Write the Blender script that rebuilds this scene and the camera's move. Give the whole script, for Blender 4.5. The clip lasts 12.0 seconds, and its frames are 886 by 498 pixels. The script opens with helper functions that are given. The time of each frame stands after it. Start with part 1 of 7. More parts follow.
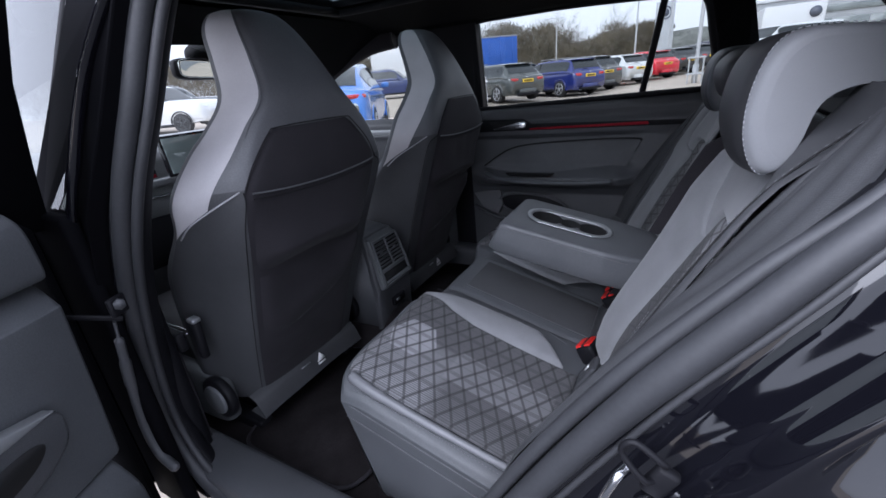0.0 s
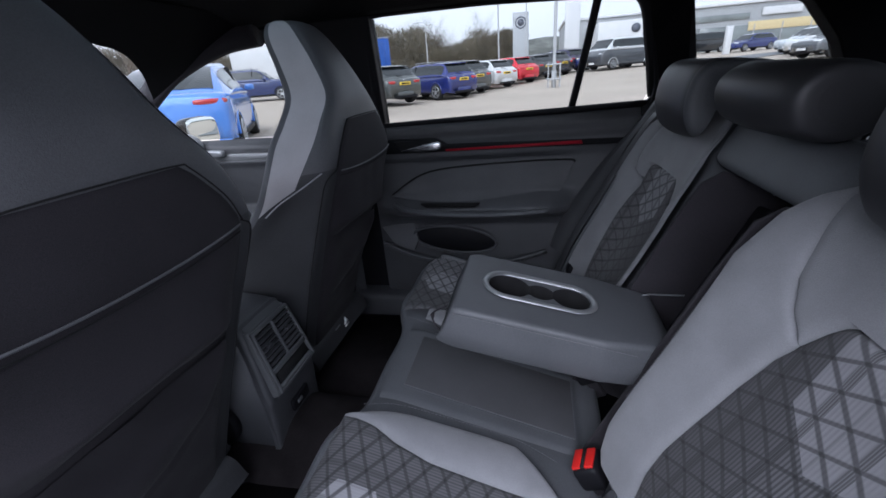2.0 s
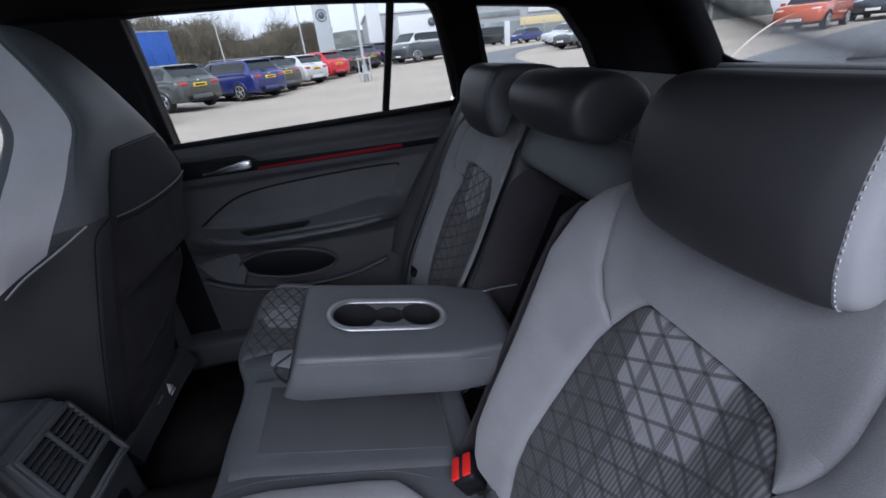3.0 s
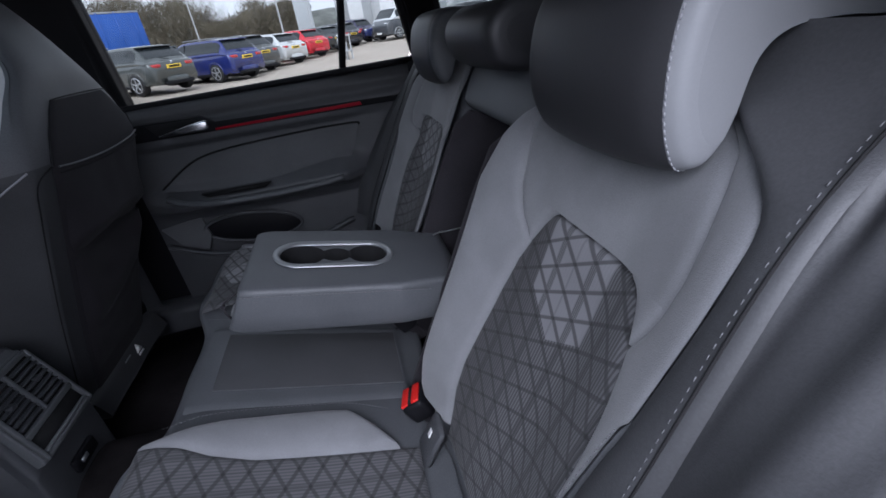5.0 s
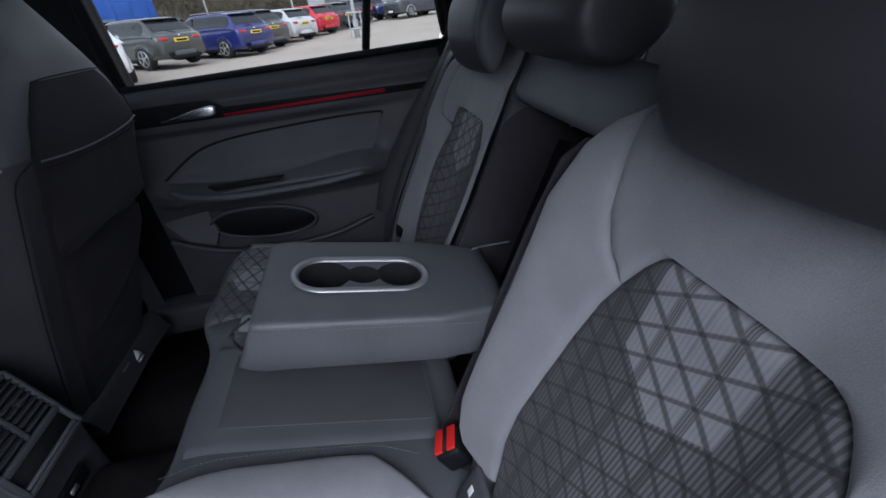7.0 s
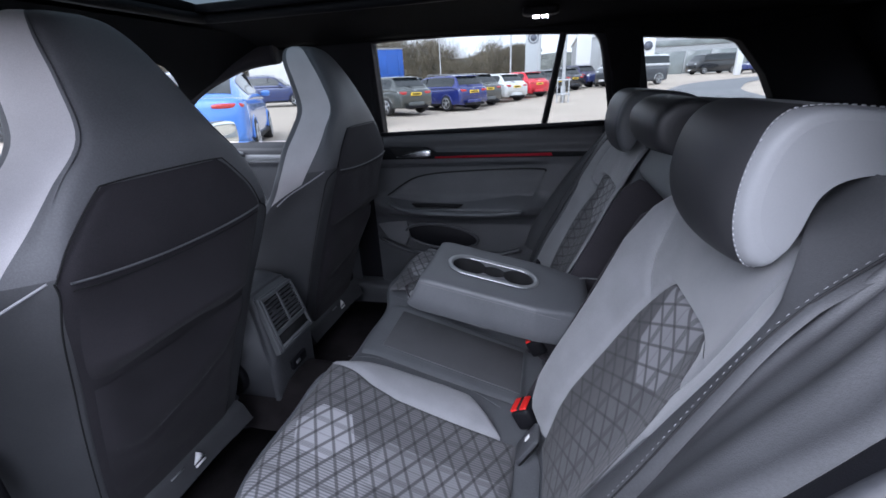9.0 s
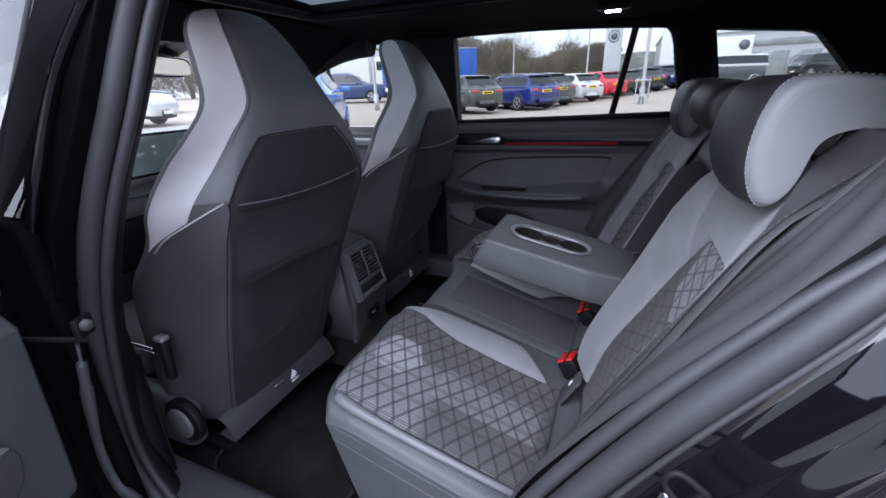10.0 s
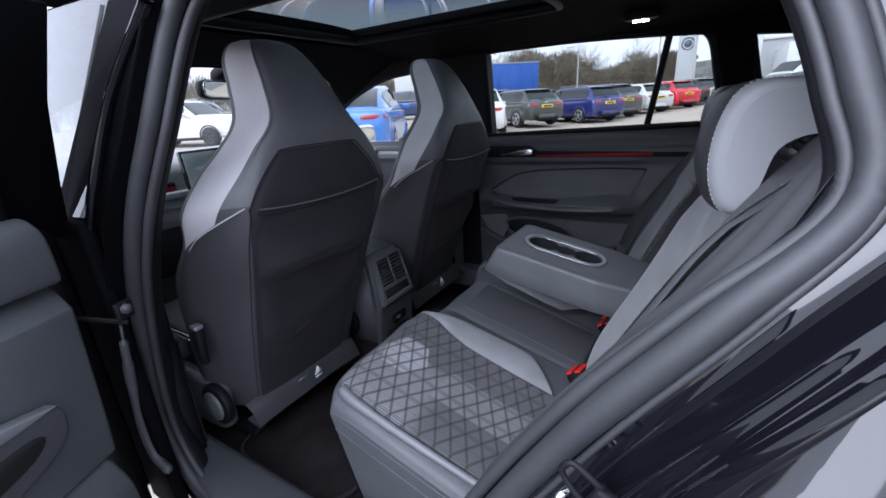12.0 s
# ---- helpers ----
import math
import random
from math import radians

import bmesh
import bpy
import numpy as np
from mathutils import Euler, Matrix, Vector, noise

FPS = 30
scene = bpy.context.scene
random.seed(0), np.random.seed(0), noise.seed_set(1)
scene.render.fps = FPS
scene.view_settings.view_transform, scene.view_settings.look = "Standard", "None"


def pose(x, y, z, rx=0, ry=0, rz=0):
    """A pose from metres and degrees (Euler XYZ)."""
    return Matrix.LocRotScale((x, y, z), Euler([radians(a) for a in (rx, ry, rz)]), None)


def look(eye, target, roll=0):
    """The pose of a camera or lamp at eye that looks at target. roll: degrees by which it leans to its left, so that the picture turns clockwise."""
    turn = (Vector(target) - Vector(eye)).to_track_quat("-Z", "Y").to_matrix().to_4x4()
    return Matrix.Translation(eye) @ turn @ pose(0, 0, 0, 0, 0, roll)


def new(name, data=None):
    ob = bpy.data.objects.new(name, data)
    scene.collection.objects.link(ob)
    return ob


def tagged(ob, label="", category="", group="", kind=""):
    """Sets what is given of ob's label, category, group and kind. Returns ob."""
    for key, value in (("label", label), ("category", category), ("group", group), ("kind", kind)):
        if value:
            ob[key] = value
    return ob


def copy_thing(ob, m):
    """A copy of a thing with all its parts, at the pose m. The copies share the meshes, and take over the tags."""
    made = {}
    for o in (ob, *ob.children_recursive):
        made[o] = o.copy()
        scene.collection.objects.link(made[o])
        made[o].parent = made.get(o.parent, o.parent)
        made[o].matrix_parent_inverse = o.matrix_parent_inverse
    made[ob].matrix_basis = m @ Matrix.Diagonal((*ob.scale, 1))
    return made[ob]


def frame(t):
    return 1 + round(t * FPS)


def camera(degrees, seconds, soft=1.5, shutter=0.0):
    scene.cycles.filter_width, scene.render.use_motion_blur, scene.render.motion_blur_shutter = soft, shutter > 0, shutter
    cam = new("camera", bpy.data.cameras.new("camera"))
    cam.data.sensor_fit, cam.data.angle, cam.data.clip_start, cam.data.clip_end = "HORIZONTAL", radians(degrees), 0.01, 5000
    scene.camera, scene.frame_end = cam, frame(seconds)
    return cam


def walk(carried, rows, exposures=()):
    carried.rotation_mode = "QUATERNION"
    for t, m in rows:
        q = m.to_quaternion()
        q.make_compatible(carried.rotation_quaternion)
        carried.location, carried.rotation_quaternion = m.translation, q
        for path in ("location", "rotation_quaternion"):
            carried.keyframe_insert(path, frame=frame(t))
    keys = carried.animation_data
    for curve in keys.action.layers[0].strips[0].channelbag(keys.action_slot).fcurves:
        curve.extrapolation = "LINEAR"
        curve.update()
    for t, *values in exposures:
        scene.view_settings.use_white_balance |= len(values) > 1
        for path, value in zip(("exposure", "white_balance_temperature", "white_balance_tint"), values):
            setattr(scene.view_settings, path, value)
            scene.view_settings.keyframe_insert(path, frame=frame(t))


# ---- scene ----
cam = camera(94.1, 12.0, 1.6)
METRES, EYE, TILT, LEAN, TURN = 1.67, 1.12, -22.0, 5.0, 28.0
ROWS = [
    (0.0, 0.0, 0.0, 0.0, -0.0, 0.0, -0.0),
    (0.5, -0.0418, 0.0893, 0.0321, -1.46, 0.46, 0.43),
    (1.0, -0.077, 0.1548, 0.0663, -3.76, 0.46, 1.16),
    (1.5, -0.065, 0.1955, 0.0909, -8.31, 0.28, 2.8),
    (2.0, -0.0311, 0.2306, 0.1119, -15.2, -0.49, 5.45),
    (2.5, -0.0121, 0.2571, 0.1388, -26.13, -2.14, 10.05),
    (3.0, -0.0028, 0.2525, 0.1435, -37.2, -5.27, 15.44),
    (5.0, 0.0161, 0.2116, 0.0798, -38.81, -8.29, 17.09),
    (5.5, 0.022, 0.2493, 0.0828, -41.52, -11.07, 18.26),
    (6.0, 0.0375, 0.2842, 0.0863, -43.13, -13.06, 18.56),
    (6.5, 0.0449, 0.3086, 0.0901, -42.09, -12.94, 17.47),
    (7.0, 0.0402, 0.2955, 0.1193, -37.86, -10.23, 15.38),
    (9.0, -0.0181, 0.0965, 0.0721, -14.3, 0.92, 3.31),
    (9.5, -0.0468, 0.0281, 0.0381, -9.74, 1.18, 0.86),
    (10.0, -0.0464, 0.0077, 0.0118, -6.04, 1.03, -0.83),
    (10.5, -0.0155, -0.0059, 0.006, -2.48, 1.29, -1.9),
    (11.0, 0.0135, -0.0217, -0.0009, -0.17, 1.77, -2.33),
    (11.5, 0.0243, -0.0241, -0.0005, 1.3, 2.29, -2.51),
    (12.0, 0.0294, -0.0191, 0.0032, 2.0, 2.66, -2.57),
]
walk(cam, [(t, pose(0.0, -1.12, EYE, TILT, LEAN, TURN) @ pose(METRES * x, METRES * y, METRES * z, 90 + pitch, roll, yaw)) for t, x, y, z, yaw, pitch, roll in ROWS], [(0.0, 0.84, 5550, 17), (3.0, 0.88, 5550, 17), (5.0, 0.78, 5550, 17), (7.0, 0.70, 5550, 17), (9.0, 1.22, 5500, 17), (10.5, 1.04, 5500, 17), (12.0, 1.0, 5500, 17)])

# ---- camera rows end ----

# ---------------------------------------------------------------- world and light
world = bpy.data.worlds.new("overcast_sky")
scene.world = world
world.use_nodes = True
wn, wl = world.node_tree.nodes, world.node_tree.links
sky = wn.new("ShaderNodeTexSky")
sky.sky_type = "NISHITA"
sky.sun_disc = False
sky.sun_elevation, sky.sun_rotation = radians(42), radians(194)
sky.air_density, sky.dust_density, sky.ozone_density = 1.0, 4.0, 1.0
grey = wn.new("ShaderNodeHueSaturation")
grey.inputs["Saturation"].default_value = 0.22
wl.new(sky.outputs["Color"], grey.inputs["Color"])
cloud = wn.new("ShaderNodeMix")
cloud.data_type = "RGBA"
cloud.inputs["Factor"].default_value = 0.82
cloud.inputs[7].default_value = (4.1, 4.12, 4.18, 1)  # even cloud cover
wl.new(grey.outputs["Color"], cloud.inputs[6])
wl.new(cloud.outputs[2], wn["Background"].inputs["Color"])
wn["Background"].inputs["Strength"].default_value = 0.31

sun = new("sun", bpy.data.lights.new("sun", "SUN"))
sun.data.energy, sun.data.angle, sun.data.color = 2.3, radians(60), (1.0, 0.97, 0.93)
sun.matrix_basis = look((-2.0, -8.0, 7.4), (0, 0, 0))

# ---------------------------------------------------------------- small tools


def principled(name, color, rough=0.6, metal=0.0, grain=0.0, grain_scale=80.0, stain=0.0, stain_scale=6.0, bump=0.0, bump_scale=300.0, sheen=0.0, coat=0.0, spread=0.0):
    """A surface with grain and stains in its colour and a fine relief, at real-world size."""
    m = bpy.data.materials.new(name)
    m.use_nodes = True
    n, l = m.node_tree.nodes, m.node_tree.links
    b = n["Principled BSDF"]
    b.inputs["Roughness"].default_value, b.inputs["Metallic"].default_value = rough, metal
    b.inputs["Sheen Weight"].default_value = sheen
    b.inputs["Coat Weight"].default_value, b.inputs["Coat Roughness"].default_value = coat, 0.05
    b.inputs["Base Color"].default_value = (*color, 1)
    geo = n.new("ShaderNodeNewGeometry")
    last = None
    for amount, scale in ((grain, grain_scale), (stain, stain_scale)):
        if amount:
            t = n.new("ShaderNodeTexNoise")
            t.inputs["Scale"].default_value, t.inputs["Detail"].default_value = scale, 4
            l.new(geo.outputs["Position"], t.inputs["Vector"])
            r = n.new("ShaderNodeMapRange")
            r.inputs["From Min"].default_value, r.inputs["From Max"].default_value = 0.3, 0.7
            r.inputs["To Min"].default_value, r.inputs["To Max"].default_value = 1 - amount, 1 + amount
            l.new(t.outputs["Fac"], r.inputs["Value"])
            mix = n.new("ShaderNodeVectorMath")
            mix.operation = "SCALE"
            if last is None:
                mix.inputs[0].default_value = color
            else:
                l.new(last, mix.inputs[0])
            l.new(r.outputs["Result"], mix.inputs["Scale"])
            last = mix.outputs["Vector"]
    if spread:
        info = n.new("ShaderNodeObjectInfo")
        r = n.new("ShaderNodeMapRange")
        r.inputs["To Min"].default_value, r.inputs["To Max"].default_value = 1 - spread, 1 + spread
        l.new(info.outputs["Random"], r.inputs["Value"])
        mix = n.new("ShaderNodeVectorMath")
        mix.operation = "SCALE"
        if last is None:
            mix.inputs[0].default_value = color
        else:
            l.new(last, mix.inputs[0])
        l.new(r.outputs["Result"], mix.inputs["Scale"])
        last = mix.outputs["Vector"]
    if last is not None:
        l.new(last, b.inputs["Base Color"])
    if bump:
        t = n.new("ShaderNodeTexNoise")
        t.inputs["Scale"].default_value, t.inputs["Detail"].default_value = bump_scale, 3
        l.new(geo.outputs["Position"], t.inputs["Vector"])
        bp = n.new("ShaderNodeBump")
        bp.inputs["Strength"].default_value, bp.inputs["Distance"].default_value = bump, 0.002
        l.new(t.outputs["Fac"], bp.inputs["Height"])
        l.new(bp.outputs["Normal"], b.inputs["Normal"])
    return m


def glass(name, tint=(0.9, 0.95, 0.93), gloss=1.0):
    """Thin automotive glass: see-through, with a Fresnel gloss."""
    m = bpy.data.materials.new(name)
    m.use_nodes = True
    n, l = m.node_tree.nodes, m.node_tree.links
    n.remove(n["Principled BSDF"])
    tr, gl, mix, lw = n.new("ShaderNodeBsdfTransparent"), n.new("ShaderNodeBsdfGlossy"), n.new("ShaderNodeMixShader"), n.new("ShaderNodeLayerWeight")
    tr.inputs["Color"].default_value = (*tint, 1)
    gl.inputs["Roughness"].default_value = 0.01
    gl.inputs["Color"].default_value = (gloss, gloss, gloss, 1)
    power, fac = n.new("ShaderNodeMath"), n.new("ShaderNodeMath")
    power.operation, power.inputs[1].default_value = "POWER", 5.0
    fac.operation, fac.inputs[1].default_value, fac.inputs[2].default_value = "MULTIPLY_ADD", 0.95, 0.02
    l.new(lw.outputs["Facing"], power.inputs[0])
    l.new(power.outputs[0], fac.inputs[0])
    l.new(fac.outputs[0], mix.inputs["Fac"])
    l.new(tr.outputs["BSDF"], mix.inputs[1])
    l.new(gl.outputs["BSDF"], mix.inputs[2])
    l.new(mix.outputs["Shader"], n["Material Output"].inputs["Surface"])
    return m


def part(name, bm, material, parent=None, label="", smooth=True):
    me = bpy.data.meshes.new(name)
    bm.to_mesh(me)
    bm.free()
    if material:
        me.materials.append(material)
    if smooth:
        for p in me.polygons:
            p.use_smooth = True
    ob = new(name, me)
    if parent is not None:
        ob.parent = parent
    if label:
        ob["label"] = label
    return ob


def thing(name, label, category, group="", kind=""):
    return tagged(new(name), label, category, group, kind)


def V(*a):
    return Vector(a)


def cat(pts, n, closed=False):
    """n points along a smooth curve through pts."""
    pts = [Vector(p) for p in pts]
    m = len(pts)
    out = []
    spans = m if closed else m - 1
    for k in range(n):
        s = k * spans / (n if closed else n - 1)
        i = min(int(s), spans - 1)
        f = s - i
        if closed:
            p0, p1, p2, p3 = (pts[(i + d) % m] for d in (-1, 0, 1, 2))
        else:
            p1, p2 = pts[i], pts[i + 1]
            p0 = pts[i - 1] if i > 0 else p1 * 2 - p2
            p3 = pts[i + 2] if i + 2 < m else p2 * 2 - p1
        out.append(0.5 * (2 * p1 + (p2 - p0) * f + (2 * p0 - 5 * p1 + 4 * p2 - p3) * f * f + (3 * p1 - p0 - 3 * p2 + p3) * f ** 3))
    return out


def skin(rows, nu, nv, closed=False):
    """A smooth grid through rows of control points: nv rows of nu points."""
    fine = [cat(r, nu, closed) for r in rows]
    cols = [cat([r[j] for r in fine], nv) for j in range(nu)]
    return [[cols[j][i] for j in range(nu)] for i in range(nv)]


def sheet(grid, j0=0, j1=None, i0=0, i1=None, wrap=False, caps=False, bm=None):
    """Faces over a grid of points, with a map in metres on it."""
    bm = bm or bmesh.new()
    uv = bm.loops.layers.uv.verify()
    i1 = len(grid) - 1 if i1 is None else i1
    j1 = len(grid[0]) - 1 if j1 is None else j1
    jj = list(range(j0, j1 + 1))
    if wrap:
        jj = list(range(len(grid[0]))) + [0]
    vs = {}
    for i in range(i0, i1 + 1):
        for j in set(jj):
            vs[i, j] = bm.verts.new(grid[i][j])
    vlen = [0.0]
    mid = jj[len(jj) // 2]
    for i in range(i0, i1):
        vlen.append(vlen[-1] + (grid[i + 1][mid] - grid[i][mid]).length)
    ulen = [0.0]
    im = (i0 + i1) // 2
    for a, b in zip(jj, jj[1:]):
        ulen.append(ulen[-1] + (grid[im][b] - grid[im][a]).length)
    for i in range(i0, i1):
        for k in range(len(jj) - 1):
            a, b = jj[k], jj[k + 1]
            q = [vs[i, a], vs[i, b], vs[i + 1, b], vs[i + 1, a]]
            if len({v.index if v.index >= 0 else id(v) for v in q}) < 4:
                continue
            f = bm.faces.new(q)
            for lp, (u, w) in zip(f.loops, ((ulen[k], vlen[i - i0]), (ulen[k + 1], vlen[i - i0]), (ulen[k + 1], vlen[i + 1 - i0]), (ulen[k], vlen[i + 1 - i0]))):
                lp[uv].uv = (u, w)
    if caps and wrap:
        for i in (i0, i1):
            bm.faces.new([vs[i, j] for j in range(len(grid[0]))])
    return bm


def outward(bm):
    bmesh.ops.recalc_face_normals(bm, faces=bm.faces)
    return bm


def box(cx, cy, cz, sx, sy, sz, bevel=0.0, seg=2, bm=None, turn=None):
    b = bmesh.new()
    bmesh.ops.create_cube(b, size=1.0)
    bmesh.ops.scale(b, vec=(sx, sy, sz), verts=b.verts)
    if bevel:
        bmesh.ops.bevel(b, geom=b.edges[:], offset=bevel, segments=seg, profile=0.5, affect="EDGES")
    m = Matrix.Translation((cx, cy, cz)) @ (turn or Matrix.Identity(4))
    bmesh.ops.transform(b, matrix=m, verts=b.verts)
    if bm is None:
        return b
    join(bm, b)
    return bm


def join(bm, other):
    me = bpy.data.meshes.new("tmp")
    other.to_mesh(me)
    other.free()
    bm.from_mesh(me)
    bpy.data.meshes.remove(me)
    return bm


def tube(pts, r, n=8, closed=False, count=None, flat=1.0, bm=None):
    """A round bar along a smooth curve; flat squeezes it across."""
    path = cat(pts, count or max(2, len(pts) * 6), closed) if count != 0 else [Vector(p) for p in pts]
    grid = []
    up = Vector((0.13, 0.31, 0.94)).normalized()
    for k, p in enumerate(path):
        a = path[k - 1] if (k > 0 or closed) else p
        b = path[(k + 1) % len(path)] if (k + 1 < len(path) or closed) else p
        d = (b - a).normalized()
        s = d.cross(up).normalized()
        w = s.cross(d).normalized()
        rr = r[k * (len(r) - 1) // max(1, len(path) - 1)] if isinstance(r, (list, tuple)) else r
        grid.append([p + s * (rr * math.cos(6.2832 * q / n)) + w * (rr * flat * math.sin(6.2832 * q / n)) for q in range(n)])
    if closed:
        grid.append(grid[0])
        return sheet(grid, wrap=True, bm=bm)
    return sheet(grid, wrap=True, caps=True, bm=bm)


def pillow(sx, sy, sz, e1=0.35, e2=0.35, nu=40, nv=24, warp=None, bm=None):
    """A rounded block (superquadric) of the given full sizes, warped by a function of its points."""
    def sp(c, e):
        return math.copysign(abs(c) ** e, c)
    grid = []
    for i in range(nv + 1):
        a = -math.pi / 2 + math.pi * i / nv
        a = max(-1.5606, min(1.5606, a))
        row = []
        for j in range(nu):
            o = 2 * math.pi * j / nu
            p = V(sx / 2 * sp(math.cos(a), e1) * sp(math.cos(o), e2), sy / 2 * sp(math.cos(a), e1) * sp(math.sin(o), e2), sz / 2 * sp(math.sin(a), e1))
            row.append(warp(p) if warp else p)
        grid.append(row)
    return outward(sheet(grid, wrap=True, caps=True, bm=bm))


def disc(c, axis, r, depth, n=20, bevel=0.0, bm=None):
    """A short cylinder round axis, centred on c."""
    b = bmesh.new()
    bmesh.ops.create_cone(b, cap_ends=True, segments=n, radius1=r, radius2=r, depth=depth)
    if bevel:
        bmesh.ops.bevel(b, geom=[e for e in b.edges if abs(e.verts[0].co.z - e.verts[1].co.z) < 1e-6], offset=bevel, segments=2, profile=0.5, affect="EDGES")
    q = Vector(axis).normalized().to_track_quat("Z", "Y").to_matrix().to_4x4()
    bmesh.ops.transform(b, matrix=Matrix.Translation(c) @ q, verts=b.verts)
    if bm is None:
        return b
    return join(bm, b)


def plate(outline, axis, depth, bevel=0.0):
    """A flat slab: an outline of points, thickened along axis."""
    b = bmesh.new()
    f = b.faces.new([b.verts.new(p) for p in outline])
    r = bmesh.ops.extrude_face_region(b, geom=[f])
    bmesh.ops.translate(b, vec=Vector(axis) * depth, verts=[v for v in r["geom"] if isinstance(v, bmesh.types.BMVert)])
    if bevel:
        bmesh.ops.bevel(b, geom=b.edges[:], offset=bevel, segments=2, profile=0.5, affect="EDGES")
    return outward(b)


# ---------------------------------------------------------------- materials
M_HEADREST = principled("black_leatherette", (0.030, 0.030, 0.033), 0.5, grain=0.06, grain_scale=400, stain=0.10, stain_scale=9, bump=0.07, bump_scale=700)
# front seat leatherette twice: lightened for the lit hood, darkened for shaded lower faces
M_SEATBACK = principled("dark_seat_leatherette", (0.092, 0.093, 0.101), 0.5, grain=0.12, grain_scale=400, stain=0.12, stain_scale=7, bump=0.25, bump_scale=700)
M_FLANK = principled("shaded_seat_leatherette", (0.053, 0.054, 0.058), 0.5, grain=0.12, grain_scale=400, stain=0.15, stain_scale=7, bump=0.15, bump_scale=700)
M_INLAY = principled("matte_seat_inlay", (0.052, 0.053, 0.057), 0.75, grain=0.15, grain_scale=800, stain=0.10, stain_scale=9, bump=0.3, bump_scale=900)
M_LEATHER = principled("charcoal_leatherette", (0.080, 0.084, 0.091), 0.48, grain=0.12, grain_scale=400, stain=0.10, stain_scale=9, bump=0.25, bump_scale=700)
# lighter than the cushion leatherette: the shine on its edge roll, as colour
M_EDGE = principled("highlit_edge_leatherette", (0.15, 0.153, 0.163), 0.42, grain=0.05, grain_scale=500, stain=0.06, stain_scale=10, bump=0.06, bump_scale=700)
M_BLACKCLOTH = principled("black_seat_cloth", (0.025, 0.023, 0.027), 0.85, grain=0.3, grain_scale=900, stain=0.12, stain_scale=8, bump=0.3, bump_scale=900, sheen=0.05)
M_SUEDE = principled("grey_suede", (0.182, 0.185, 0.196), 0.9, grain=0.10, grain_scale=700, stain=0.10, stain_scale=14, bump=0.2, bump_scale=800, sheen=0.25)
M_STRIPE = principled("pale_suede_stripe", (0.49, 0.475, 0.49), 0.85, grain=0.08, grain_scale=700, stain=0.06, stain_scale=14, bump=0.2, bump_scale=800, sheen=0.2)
M_LIGHTLEATHER = principled("pale_grey_leatherette", (0.225, 0.23, 0.242), 0.55, grain=0.02, grain_scale=500, stain=0.05, stain_scale=10, bump=0.05, bump_scale=700)
M_TRIM = principled("dark_grey_trim", (0.062, 0.064, 0.070), 0.45, grain=0.15, grain_scale=500, stain=0.08, stain_scale=7, bump=0.35, bump_scale=900)
M_SOFT = principled("soft_door_cloth", (0.095, 0.096, 0.102), 0.8, grain=0.2, grain_scale=700, stain=0.1, bump=0.3, bump_scale=800)
M_BLACK = principled("black_plastic", (0.007, 0.007, 0.009), 0.55, grain=0.15, grain_scale=300, bump=0.2, bump_scale=700)
M_GLOSSBLACK = principled("gloss_black", (0.006, 0.006, 0.008), 0.06, coat=1.0)
M_LINER = principled("black_headliner", (0.006, 0.006, 0.007), 0.95, grain=0.25, grain_scale=700, stain=0.1, bump=0.3, bump_scale=900)
M_CARPET = principled("black_carpet", (0.020, 0.0175, 0.0185), 1.0, grain=0.5, grain_scale=900, stain=0.3, stain_scale=12, bump=1.0, bump_scale=600)
M_BLACK.node_tree.nodes["Principled BSDF"].inputs["Specular IOR Level"].default_value = 0.2
for m_, level in ((M_LINER, 0.08), (M_CARPET, 0.1), (M_BLACKCLOTH, 0.2)):
    m_.node_tree.nodes["Principled BSDF"].inputs["Specular IOR Level"].default_value = level
M_PILLAR = principled("matt_black_film", (0.004, 0.004, 0.005), 0.7)
M_PILLAR.node_tree.nodes["Principled BSDF"].inputs["Specular IOR Level"].default_value = 0.02
M_RUBBER = principled("door_seal_rubber", (0.030, 0.031, 0.035), 0.55, grain=0.1, grain_scale=200, stain=0.12, stain_scale=10, bump=0.04, bump_scale=900)
M_CHROME = principled("satin_chrome", (0.62, 0.63, 0.65), 0.22, 1.0)
M_STEEL = principled("zinc_steel", (0.5, 0.49, 0.45), 0.35, 1.0, grain=0.2, grain_scale=150)
M_SILVER = principled("silver_plastic", (0.30, 0.31, 0.32), 0.38, 0.6)
M_VENT = principled("grey_vent_plastic", (0.11, 0.115, 0.12), 0.42, grain=0.1, grain_scale=400)
# pale grey-green base: the reflection on the dark screen is put into the colour
M_SCREEN = principled("reflecting_screen_glass", (0.33, 0.39, 0.38), 0.08, coat=1.0, stain=0.25, stain_scale=5)
M_RED = principled("red_plastic", (0.62, 0.02, 0.015), 0.4)
# paler than the plastic: windscreen reflection and haze are put into the base colour
M_DASH = principled("hazed_dash_plastic", (0.21, 0.215, 0.22), 0.35, grain=0.15, grain_scale=500, stain=0.08, stain_scale=7, bump=0.2, bump_scale=900)
M_REDSTRIP = principled("red_light_strip", (0.26, 0.003, 0.014), 0.55)
M_REDSTRIP.node_tree.nodes["Principled BSDF"].inputs["Specular IOR Level"].default_value = 0.2
M_STITCH = principled("grey_stitching", (0.15, 0.15, 0.16), 0.8)
M_PIPING = principled("grey_piping", (0.31, 0.31, 0.33), 0.6)
M_PAINT = principled("black_car_paint", (0.004, 0.004, 0.006), 0.03, coat=0.25)
M_WHITEPRINT = principled("white_print", (0.75, 0.75, 0.75), 0.6)
